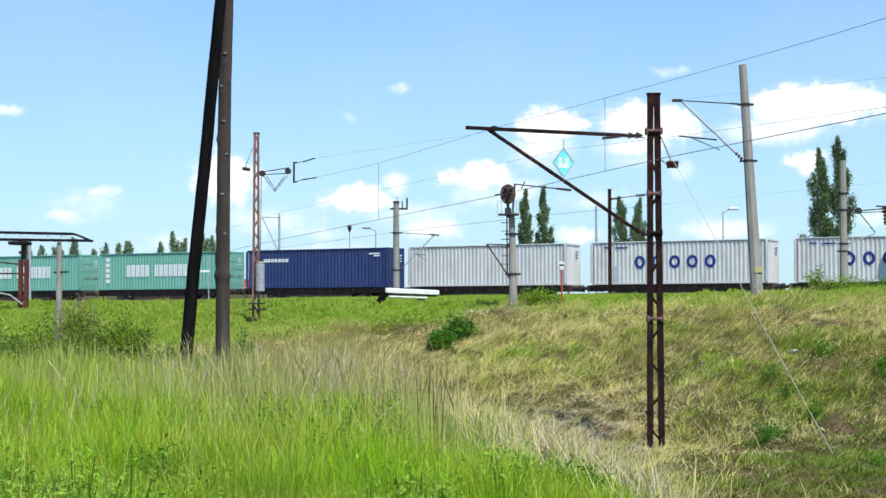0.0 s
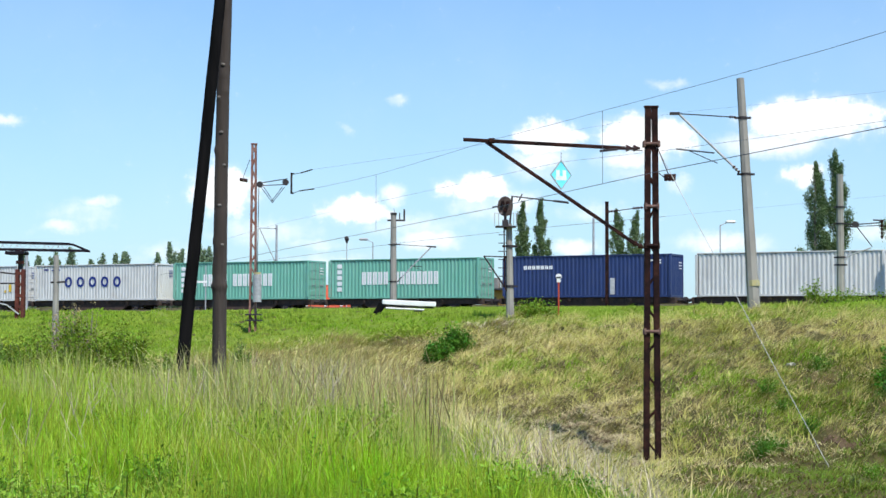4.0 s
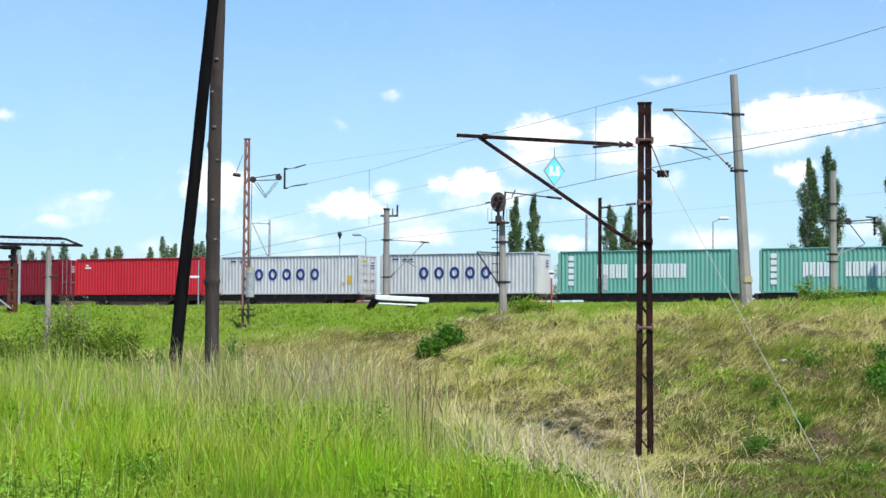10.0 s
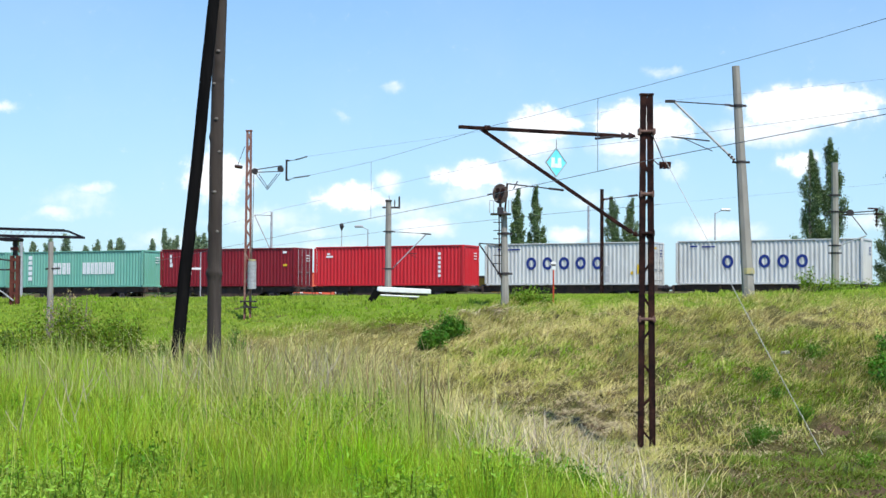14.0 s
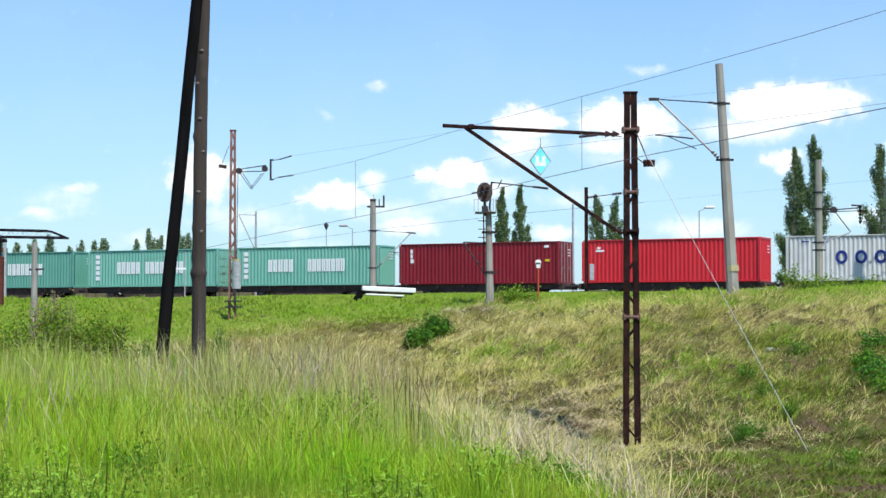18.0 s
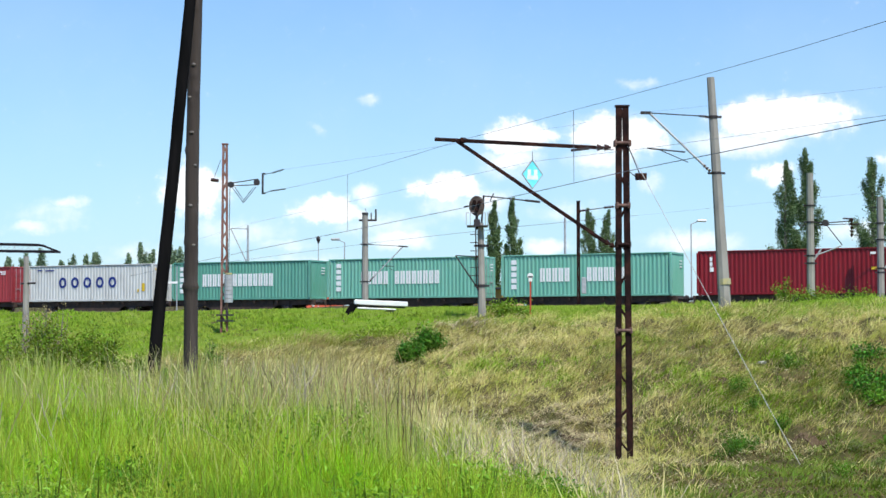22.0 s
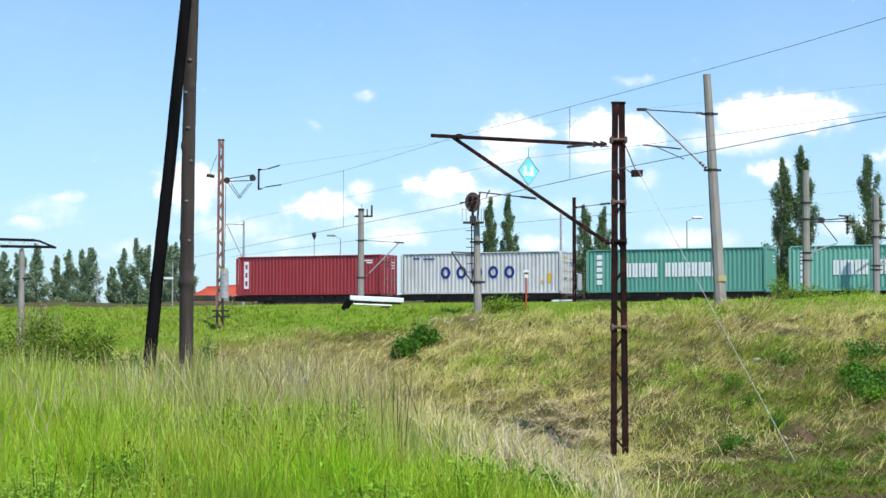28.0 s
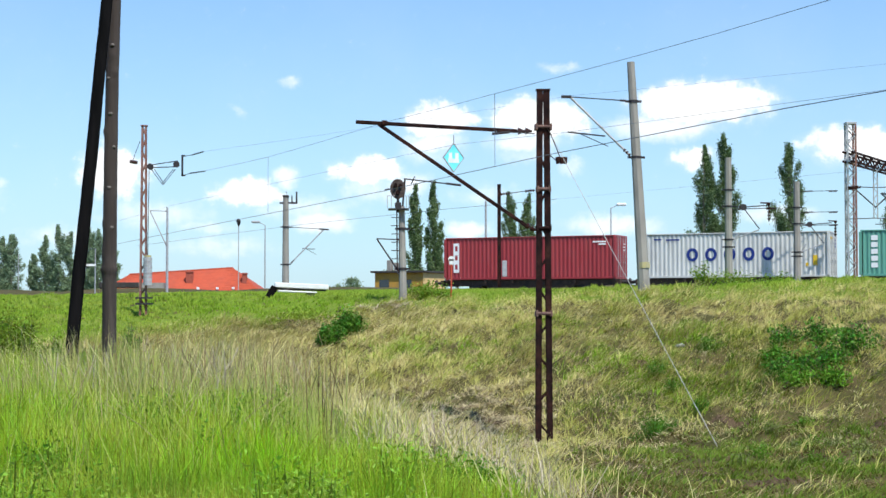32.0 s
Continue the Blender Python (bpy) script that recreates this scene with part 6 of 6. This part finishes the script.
def patchy(x, y, s, k=0.0):
    return 0.5 + 0.25 * (np.sin(x * s + 1.7 * np.sin(y * s * 0.83 + k)) + np.sin(y * s * 1.21 + 1.3 * np.sin(x * s * 0.67 + 2 * k)))


def fan(rng, n, az0, az1, r0, r1, power=1.0):
    a = np.radians(rng.uniform(az0, az1, n))
    r = r0 + (r1 - r0) * rng.uniform(0, 1, n) ** power
    return r * np.sin(a), r * np.cos(a)


def across(x, y):
    return x * ACROSS.x + y * ACROSS.y


def verge_foot(x, y):
    """Where, across the bank, the lush verge begins."""
    u = x * ALONG.x + y * ALONG.y
    return 50.9 - 2.9 * smooth01((0.6 - x) / 2.2) - 9 * smooth01((-u - 26) / 7) + 1.6 * (patchy(x, y, 0.9) - 0.5)


def tufts(rng, x, y, per, spread, high, wide, name, mat, label, flat=1.6, comb=0.35):
    """Clumps whose blades all lie over the same way, as mown hay does."""
    n = len(x)
    a = comb + 0.5 * np.sin(x * 0.45 + 1.4 * np.sin(y * 0.3)) + rng.normal(0, 0.8, n)
    size = rng.uniform(0.5, 1.5, n) * high * (0.5 + 0.45 * patchy(x, y, 1.25, 3.0) + 0.6 * swath(x, y))
    k = np.repeat(np.arange(n), per)
    m = len(k)
    bx, by = x[k] + rng.normal(0, spread, m) * size[k] / high, y[k] + rng.normal(0, spread, m) * size[k] / high
    hi = size[k] * rng.uniform(0.4, 1.2, m)
    return blades(name, rng, bx, by, hi, wide * rng.uniform(0.6, 1.4, m), flat * rng.uniform(0.3, 1.6, m), mat, label, way=a[k] + rng.normal(0, 0.5, m), short=True)


def grass():
    rng = np.random.default_rng(21)
    # tall meadow in front
    x, y = fan(rng, 400000, -17, 8, 7.5, 37, 1.0)
    keep = (rng.uniform(0, 1, len(x)) < 0.25 + 1.1 * patchy(x, y, 5.3, 0.5)) & (rim(x, y) < 0.2 + 1.5 * (patchy(x, y, 1.3) - 0.5) + 0.8 * (patchy(x, y, 4.1) - 0.5)) & (across(x, y) < 36 + 3 * patchy(x, y, 0.9))
    x, y = x[keep], y[keep]
    n = len(x)
    hi = (0.26 + 0.40 * patchy(x, y, 0.8) + 0.48 * patchy(x, y, 3.1, 1) * patchy(x, y, 7.3, 2)  + 0.10 * patchy(x, y, 12.0)) * rng.uniform(0.5, 1.25, n)
    hi *= 0.72 + 0.55 * patchy(x, y, 0.55, 1.4)
    hi *= (1 - 0.5 * smooth01((rim(x, y) + 2.0) / 2.6)) * (1 - 0.3 * smooth01((13.0 - y) / 3))
    blades("meadow_grass", rng, x, y, hi, rng.uniform(0.004, 0.009, n) * (0.42 + np.hypot(x, y) / 27), rng.uniform(0.03, 1.0, n) ** 1.6 * 0.65, M_MEADOW, "tall lush green meadow grass in the foreground")
    # stems of taller grass all over the meadow, and dry weeds at its far side
    x, y = fan(rng, 17000, -17, 5, 12, 36)
    keep = (rim(x, y) < -0.2) & (rng.uniform(0, 1, len(x)) < (0.15 + 0.8 * patchy(x, y, 1.1, 0.9)) * (0.4 + 0.6 * smooth01((y - 13) / 12))) & (across(x, y) < 37)
    x, y = x[keep], y[keep]
    n = len(x)
    blades("pale_stems", rng, x, y, rng.uniform(0.5, 1.12, n), rng.uniform(0.004, 0.008, n) * (0.4 + np.hypot(x, y) / 32), rng.uniform(0.02, 0.7, n), M_STEM, "pale flowering stems among the meadow grass", bend=0.2)
    x, y = fan(rng, 95000, -12, 4, 14, 39)
    want = np.exp(-((x + 2.5 - 0.10 * (y - 30)) / 1.7) ** 2 - ((y - 31) / 4.2) ** 2) + 0.16 * smooth01((-1.5 - x) / 1.5) * smooth01((y - 23) / 5) + 0.085 * smooth01((y - 14) / 8) * (rim(x, y) < 0.3) * (0.2 + 0.8 * smooth01((x + 5.0) / 2.5))
    keep = (rng.uniform(0, 1, len(x)) < 0.85 * want * (0.04 + 1.1 * patchy(x, y, 2.3, 0.3) ** 2.4)) & (across(x, y) < 38)
    x, y = x[keep], y[keep]
    n = len(x)
    blades("dry_stalks", rng, x, y, rng.uniform(0.4, 1.4, n) * (0.45 + 0.85 * patchy(x, y, 1.9, 0.3)), rng.uniform(0.005, 0.013, n) * (0.45 + y / 52), rng.uniform(0.02, 1.1, n) ** 1.2, M_STRAW, "pale dry grass stalks above the green meadow", bend=0.3)
    x, y = fan(rng, 34000, -16, 2, 19, 37)
    keep = (rng.uniform(0, 1, len(x)) < 0.9 * patchy(x, y, 1.3, 0.6) ** 2 * smooth01((y - 19) / 6)) & (rim(x, y) < 0.6) & (across(x, y) < 37)
    x, y = x[keep], y[keep]
    n = len(x)
    blades("olive_stalks", rng, x, y, rng.uniform(0.5, 1.3, n) * (0.45 + 0.85 * patchy(x, y, 1.5, 0.8)), rng.uniform(0.007, 0.015, n), rng.uniform(0.02, 0.35, n), M_OLIVE, "olive flowering stalks standing above the meadow", bend=0.1)
    x, y = rng.normal(0.95, 0.75, 1500), rng.normal(18.5, 2.2, 1500)
    keep = (rim(x, y) > -0.1) & (y > 14.5) & (y < 24)
    x, y = x[keep], y[keep]
    n = len(x)
    blades("bleached_stalks", rng, x, y, rng.uniform(0.2, 0.85, n) * rng.uniform(0.6, 1, n), rng.uniform(0.006, 0.012, n), rng.uniform(0.05, 0.9, n), M_HAY, "bleached dry stalks on the rim of the ditch", bend=0.5)
    x, y = fan(rng, 16000, -10, 4, 20, 37)
    keep = (rng.uniform(0, 1, len(x)) < np.exp(-((x + 2.4) / 1.9) ** 2 - ((y - 30) / 5.0) ** 2) * 0.2) & (across(x, y) < 38)
    x, y = x[keep], y[keep]
    n = len(x)
    blades("seed_stalks", rng, x, y, rng.uniform(0.7, 1.4, n), rng.uniform(0.010, 0.022, n), rng.uniform(0.02, 0.3, n), M_SEED, "brown seeded dock stalks above the meadow", bend=0.1)
    # arching dry canes
    bm = B()
    for k in range(190):
        x0, y0 = (rng.normal(-2.4, 1.6), rng.normal(28.5, 3.5)) if k % 3 else (rng.uniform(-8.5, 0.3), rng.uniform(14.0, 33.0))
        if rim(x0, y0) > 0.8 or across(x0, y0) > 37:
            continue
        a, n_ = rng.uniform(0, 2 * np.pi), rng.uniform(0.8, 1.5)
        reach = rng.uniform(0.1, 0.9) * n_
        tube(bm, [(x0 + math.cos(a) * reach * t ** 1.6, y0 + math.sin(a) * reach * t ** 1.6, gz(x0, y0) + n_ * (t - 0.25 * t * t * reach / n_)) for t in (0, 0.25, 0.5, 0.75, 1.0)], rng.uniform(0.003, 0.006) * (0.5 + y0 / 50), 4)
    tagged(part("dry_canes", bm, M_DRY), "pale arching dry canes standing in the meadow", "dry stems", kind="stuff")
    # dead forked stems, bleached
    bm = B()
    for k in range(85):
        x0, y0 = (rng.normal(-2.2, 1.5), rng.normal(27.5, 3.6)) if k % 4 else (rng.uniform(-7.0, -0.5), rng.uniform(16.0, 30.0))
        if rim(x0, y0) > 0.8 or across(x0, y0) > 37:
            continue
        tall, lean, a = rng.uniform(0.55, 1.2), rng.uniform(0.05, 0.35), rng.uniform(0, 2 * np.pi)
        foot = Vector((x0, y0, gz(x0, y0)))
        tip = foot + Vector((math.cos(a) * lean * tall, math.sin(a) * lean * tall, tall))
        r = rng.uniform(0.004, 0.007) * (0.45 + y0 / 45)
        tube(bm, [foot, foot.lerp(tip, 0.5) + Vector((0.03, 0, 0)), tip], r, 4)
        for j in range(rng.integers(2, 5)):
            p = foot.lerp(tip, rng.uniform(0.45, 0.85))
            b_ = rng.uniform(0, 2 * np.pi)
            n_ = rng.uniform(0.15, 0.4) * tall
            tube(bm, [p, p + Vector((math.cos(b_) * 0.35 * n_, math.sin(b_) * 0.35 * n_, 0.45 * n_)), p + Vector((math.cos(b_) * 0.6 * n_, math.sin(b_) * 0.6 * n_, n_))], r * 0.7, 4)
    tagged(part("forked_stems", bm, M_HAY), "bleached forked dead stems standing in the meadow", "dry stems", kind="stuff")
    # straw fringe along the meadow's rim
    x, y = fan(rng, 70000, -8, 14, 11, 37)
    e = rim(x, y)
    keep = (rng.uniform(0, 1, len(x)) < 0.32 * np.exp(-((e - 0.8) / 1.0) ** 2) * (0.1 + 1.2 * patchy(x, y, 1.6, 0.4)) * (0.25 + 0.75 * smooth01((y - 16) / 5))) & (across(x, y) < 36)
    x, y = x[keep], y[keep]
    n = len(x)
    blades("straw_fringe", rng, x, y, rng.uniform(0.12, 0.8, n), rng.uniform(0.005, 0.011, n), rng.uniform(0.1, 0.9, n), M_STRAW, "pale straw along the rim of the ditch")
    x, y = fan(rng, 26000, 2, 18, 11.5, 22)
    e = rim(x, y)
    keep = (e > 0.3) & (rng.uniform(0, 1, len(x)) < (0.3 + 0.8 * patchy(x, y, 2.1, 0.3)) * smooth01((4.5 - e) / 2.5))
    x, y = x[keep], y[keep]
    n = len(x)
    blades("rim_grass", rng, x, y, rng.uniform(0.06, 0.26, n), rng.uniform(0.007, 0.013, n), rng.uniform(0.1, 1.1, n), M_RIM, "yellowish green grass along the rim of the ditch", short=True)
    # grey litter on the ditch floor
    x, y = fan(rng, 190000, -4, 11, 30, 46)
    w = 2.0 * np.exp(-((x - 2.2) / 2.3) ** 4 - ((y - 40.0) / 4.2) ** 4) + 0.05
    keep = (rim(x, y) > 0.5) & (rng.uniform(0, 1, len(x)) < w * (0.3 + patchy(x, y, 1.6, 0.7)))
    x, y = x[keep], y[keep]
    n = len(x)
    blades("grey_thatch", rng, x, y, rng.uniform(0.03, 0.15, n), rng.uniform(0.012, 0.024, n), rng.uniform(0.8, 3.5, n), M_THATCH, "flattened grey grass litter on the ditch floor", way=rng.normal(0.9, 1.1, n), short=True)
    # brown litter and short weeds in the damp corner
    x, y = fan(rng, 120000, 3, 20, 22, 46)
    corner = smooth01((x - 2.2 + (38 - y) * 0.12) / 4) * smooth01((44 - y) / 8)
    keep = rng.uniform(0, 1, len(x)) < corner * (0.25 + 0.9 * patchy(x, y, 1.4, 0.2))
    x, y = x[keep], y[keep]
    n = len(x)
    g = rng.uniform(0, 1, n) < 0.15 + 0.75 * patchy(x, y, 1.1, 2.6)
    for m, nm, mat, label in ((g, "short_weeds", M_WEEDGRASS, "short dark weeds in the damp corner of the slope"), (~g, "brown_litter", M_LITTER, "brown matted litter in the damp corner of the slope")):
        k = int(m.sum())
        blades(nm, rng, x[m], y[m], rng.uniform(0.03, 0.16, k), rng.uniform(0.010, 0.022, k), rng.uniform(0.4, 2.4, k), mat, label, short=True)
    # a pale heap of hay by the signal
    x, y = rng.normal(0.75, 0.5, 500), rng.normal(56.6, 0.45, 500)
    tufts(rng, x, y, 8, 0.12, 0.16, 0.03, "hay_heap", M_HAY, "pale heap of raked hay on the bank's lip", 2.4)
    x, y = np.concatenate([rng.normal(-3.4, 1.9, 1500), rng.normal(1.0, 1.6, 700)]), np.concatenate([rng.normal(51.2, 2.2, 1500), rng.normal(52.5, 2.0, 700)])
    keep = across(x, y) < verge_foot(x, y) + 2.6
    tufts(rng, x[keep], y[keep], 12, 0.16, 0.2, 0.016, "raked_hay", M_DRY, "pale raked hay lying on the upper slope", 1.8)
    # loose hay lying every way over the bank
    x, y = fan(rng, 150000, -12, 19, 34, 60)
    v = across(x, y)
    keep = (v > 35) & (v < verge_foot(x, y) + 1.0) & (rng.uniform(0, 1, len(x)) < 1.25 * patchy(x, y, 1.9, 0.9) ** 2 * (0.25 + swath(x, y)))
    x, y = x[keep], y[keep]
    n = len(x)
    blades("loose_hay", rng, x, y, rng.uniform(0.05, 0.16, n), rng.uniform(0.008, 0.016, n), rng.uniform(1.0, 4.0, n), M_LOOSE, "loose pale hay scattered over the mown bank", short=True)
    # a stand of tall green grass with dark seeded docks at the meadow's edge
    x, y = rng.normal(-0.42, 0.18, 420), rng.normal(16.5, 0.8, 420)
    blades("tall_grass", rng, x, y, rng.uniform(0.4, 1.1, 420), rng.uniform(0.004, 0.008, 420), rng.uniform(0.02, 0.25, 420), M_STEM, "stand of tall yellowish grass at the meadow's edge", bend=0.2)
    x, y = rng.normal(-0.33, 0.08, 16), rng.normal(16.5, 0.5, 16)
    blades("dock_stalks", rng, x, y, rng.uniform(0.85, 1.32, 16), rng.uniform(0.009, 0.015, 16), rng.uniform(0.01, 0.12, 16), M_DOCK, "dark brown seeded dock stalks at the meadow's edge", bend=0.05)
    # arching pale stalks round the tangle at the slope's foot
    bm = B()
    for k in range(26):
        x0, y0 = rng.normal(7.1, 0.6), rng.normal(38.6, 0.8)
        a, n_ = rng.uniform(0, 2 * np.pi), rng.uniform(0.35, 0.8)
        reach = rng.uniform(0.4, 1.1) * n_
        tube(bm, [(x0 + math.cos(a) * reach * t, y0 + math.sin(a) * reach * t * 0.5, gz(x0, y0) + n_ * (1.6 * t - 1.3 * t * t)) for t in (0, 0.2, 0.4, 0.6, 0.8, 1.0)], rng.uniform(0.004, 0.008), 4)
    tagged(part("arching_stalks", bm, M_DRY), "pale arching dry stalks round a tangled weed clump", "dry stems", kind="stuff")
    # mown bank: tufts of short green and of straw, lying over
    x, y = fan(rng, 42000, -17.5, 19, 17, 60)
    v = across(x, y)
    bare = np.exp(-((x - 2.2) / 2.0) ** 4 - ((y - 40.3) / 3.6) ** 4)
    keep = ((rim(x, y) > 0.6) | (v > 36)) & (v < verge_foot(x, y) + 0.8 + 3 * smooth01((x - 0.5) / 3) * patchy(x, y, 0.8)) & (rng.uniform(0, 1, len(x)) > bare * 1.5) & (rng.uniform(0, 1, len(x)) < (0.3 + 0.8 * patchy(x, y, 2.6, 1.9)) * (0.35 + 1.1 * swath(x, y)))
    x, y = x[keep], y[keep]
    p = patchy(x, y, 0.55, 0.4) * 0.55 + patchy(x, y, 1.7, 1.1) * 0.45
    corner = smooth01((x - 3.2 + (40 - y) * 0.16) / 3.5) * smooth01((45 - y) / 7)
    thin = rng.uniform(0, 1, len(x)) > 0.92 * corner
    thin &= rng.uniform(0, 1, len(x)) > 0.62 * smooth01((39.5 - y) / 3) * smooth01((x - 1.5) / 1.5)
    x, y, p = x[thin], y[thin], p[thin]
    green = rng.uniform(0, 1, len(x)) < 0.25 + 0.8 * p
    tufts(rng, x[green], y[green], 15, 0.14, 0.27, 0.015, "mown_grass", M_MOWN, "tufted mown green and yellow grass on the bank", 1.3)
    tufts(rng, x[~green], y[~green], 16, 0.17, 0.17, 0.015, "cut_hay", M_DRY, "combed swaths of cut hay on the bank", 2.2)
    x, y = fan(rng, 9000, -6, 19, 18, 60)
    keep = (rim(x, y) > 1.0) & (across(x, y) < 56) & (patchy(x, y, 0.9, 2.2) > 0.66 - 0.22 * smooth01((x - 4) / 4) * smooth01((44 - y) / 8))
    tufts(rng, x[keep], y[keep], 16, 0.12, 0.17, 0.016, "weedy_grass", M_WEEDGRASS, "darker green weedy grass patches on the bank", 0.9)
    # fresh green patches on the bank
    x = np.concatenate([rng.normal(a, 0.6, 170) for a in (6.3, 7.6, 9.3, 5.6, 3.2, 8.6, 1.2)])
    y = np.concatenate([rng.normal(a, 0.8, 170) for a in (44.8, 43.6, 46.3, 49.5, 47.5, 42.0, 49.0)])
    tufts(rng, x, y, 14, 0.12, 0.17, 0.017, "fresh_grass", M_FRESH, "fresh green grass growing through the hay", 0.9)
    x, y = rng.normal(10.4, 0.9, 300), rng.normal(43.3, 1.5, 300)
    tufts(rng, x, y, 14, 0.12, 0.17, 0.018, "rank_grass", M_WEEDGRASS, "rank dark green grass round the weed clumps", 0.8)
    # lush verge on the bank's edge and beyond
    x, y = fan(rng, 300000, -18, 20, 44, 88)
    v = across(x, y)
    side = smooth01((0.6 - x) / 2.2)
    low = verge_foot(x, y)
    thick = np.where(v > low + 3, 1.0, 0.35 + 0.65 * side)
    keep = (v > low) & (v < 90) & (rng.uniform(0, 1, len(x)) < thick) & ~((np.abs(x + 2.0) < 1.1) & (y > 61.55) & (y < 62.6)) & ~((np.abs(x - 0.75) < 0.9) & (np.abs(y - 56.5) < 0.9))
    x, y = x[keep], y[keep]
    n = len(x)
    hi = (0.16 + 0.08 * patchy(x, y, 0.9)) * rng.uniform(0.7, 1.1, n)
    blades("verge_grass", rng, x, y, hi, rng.uniform(0.025, 0.05, n), rng.uniform(0.1, 0.6, n), M_PLATEAU, "lush green grass along the edge of the railway plateau", short=True, way=rng.normal(1.0, 1.3, n))


grass()


def verge_turf():
    """Thick green turf from the bank's edge to the tracks, rising out of the ground at its foot."""
    n, m = 420, 90
    u = np.linspace(-52, 34, n)
    mid = np.stack([u * ALONG.x + 51 * ACROSS.x, u * ALONG.y + 51 * ACROSS.y])
    foot = verge_foot(mid[0], mid[1]) + 0.4
    t = (np.arange(m) / (m - 1)) ** 1.5
    v = foot[:, None] * (1 - t) + 90 * t
    x, y = u[:, None] * ALONG.x + v * ACROSS.x, u[:, None] * ALONG.y + v * ACROSS.y
    z = ground_z(x, y) + np.where(t > 0, 0.03, -0.05) + 0.03 * (patchy(x, y, 2.3) - 0.5) * (t > 0) - 0.10 * (t == 1)
    i, j = np.meshgrid(np.arange(n - 1), np.arange(m - 1), indexing="ij")
    q = np.stack([i * m + j, (i + 1) * m + j, (i + 1) * m + j + 1, i * m + j + 1], -1).reshape(-1, 4)
    ob = from_arrays("verge_turf", np.stack([x, y, z], -1).reshape(-1, 3), q, M_VERGE)
    tagged(ob, "smooth lush green turf beside the railway", "turf", kind="structure")


verge_turf()


def soil_patch(x0, y0, x1, y1, wide, seed, mat=None, name="soil_patch", label="dark earth-brown strip showing through the grass"):
    """A dark earth-brown strip from one place to another, swelling a little above the turf."""
    rng = np.random.default_rng(seed)
    n, m = 46, 14
    verts = []
    a, b = Vector((x0, y0)), Vector((x1, y1))
    side = Vector((-(b - a).y, (b - a).x)).normalized()
    for i in range(n + 1):
        for j in range(m + 1):
            t, s = i / n, j / m * 2 - 1
            w = wide * math.sin(math.pi * t) ** 0.5 * (0.7 + 0.3 * math.sin(t * 19 + seed) + 0.12 * rng.normal()) + 0.02
            p = a.lerp(b, t) + side * (s * w + 0.25 * wide * math.sin(t * 7 + seed))
            k = (1 - s * s) * math.sin(math.pi * t)
            verts.append((p.x, p.y, gz(p.x, p.y) - 0.02 + 0.06 * k * (1 + 0.6 * rng.normal())))
    q = [(i * (m + 1) + j, (i + 1) * (m + 1) + j, (i + 1) * (m + 1) + j + 1, i * (m + 1) + j + 1) for i in range(n) for j in range(m)]
    ob = from_arrays(name, np.array(verts), np.array(q), mat or M_SOIL)
    tagged(ob, label, "soil" if mat is None else "dead grass", kind="structure")


# The first strip is a dark streak by the near mast; the rest, bare earth.
for k_, strip in enumerate(((2.1, 42.15, 4.05, 41.6, 0.24), (5.2, 42.4, 5.7, 42.1, 0.22), (7.3, 43.9, 7.8, 44.2, 0.2), (7.5, 47.4, 8.0, 47.2, 0.2), (9.3, 34.4, 12.2, 33.6, 0.7), (11.3, 38.2, 13.2, 38.0, 0.6), (5.2, 30.0, 8.2, 29.4, 0.5), (7.6, 31.2, 9.4, 31.4, 0.6), (10.6, 31.5, 12.6, 30.8, 0.8), (8.2, 39.3, 9.7, 39.0, 0.35), (12.0, 46.2, 13.6, 46.6, 0.4), (9.3, 43.2, 10.4, 41.8, 0.5), (4.3, 29.6, 7.0, 29.8, 0.45), (6.2, 28.2, 8.4, 28.6, 0.4), (8.6, 36.6, 10.0, 36.0, 0.5), (10.2, 42.7, 11.3, 41.3, 0.6))):
    soil_patch(*strip, k_ + 3)


def motions():
    """The train rolls by from left to right, every box with its wagon; the wheels turn as far as it rolls."""
    for ob, u, z in TRAIN:
        walk(ob, [(t, pose(*on_line(u + run_train(t), TRACK_V, z), 0, 0, LINE_TURN)) for t in range(0, 33, 2)])
        for axle in ob.children:
            if axle.name.startswith("wheelset"):
                x, y, zz = axle.location
                walk(axle, [(k / 10, pose(x, y, zz, 0, math.degrees(run_train(k / 10) / 0.46) % 360, 0)) for k in range(321)])


motions()
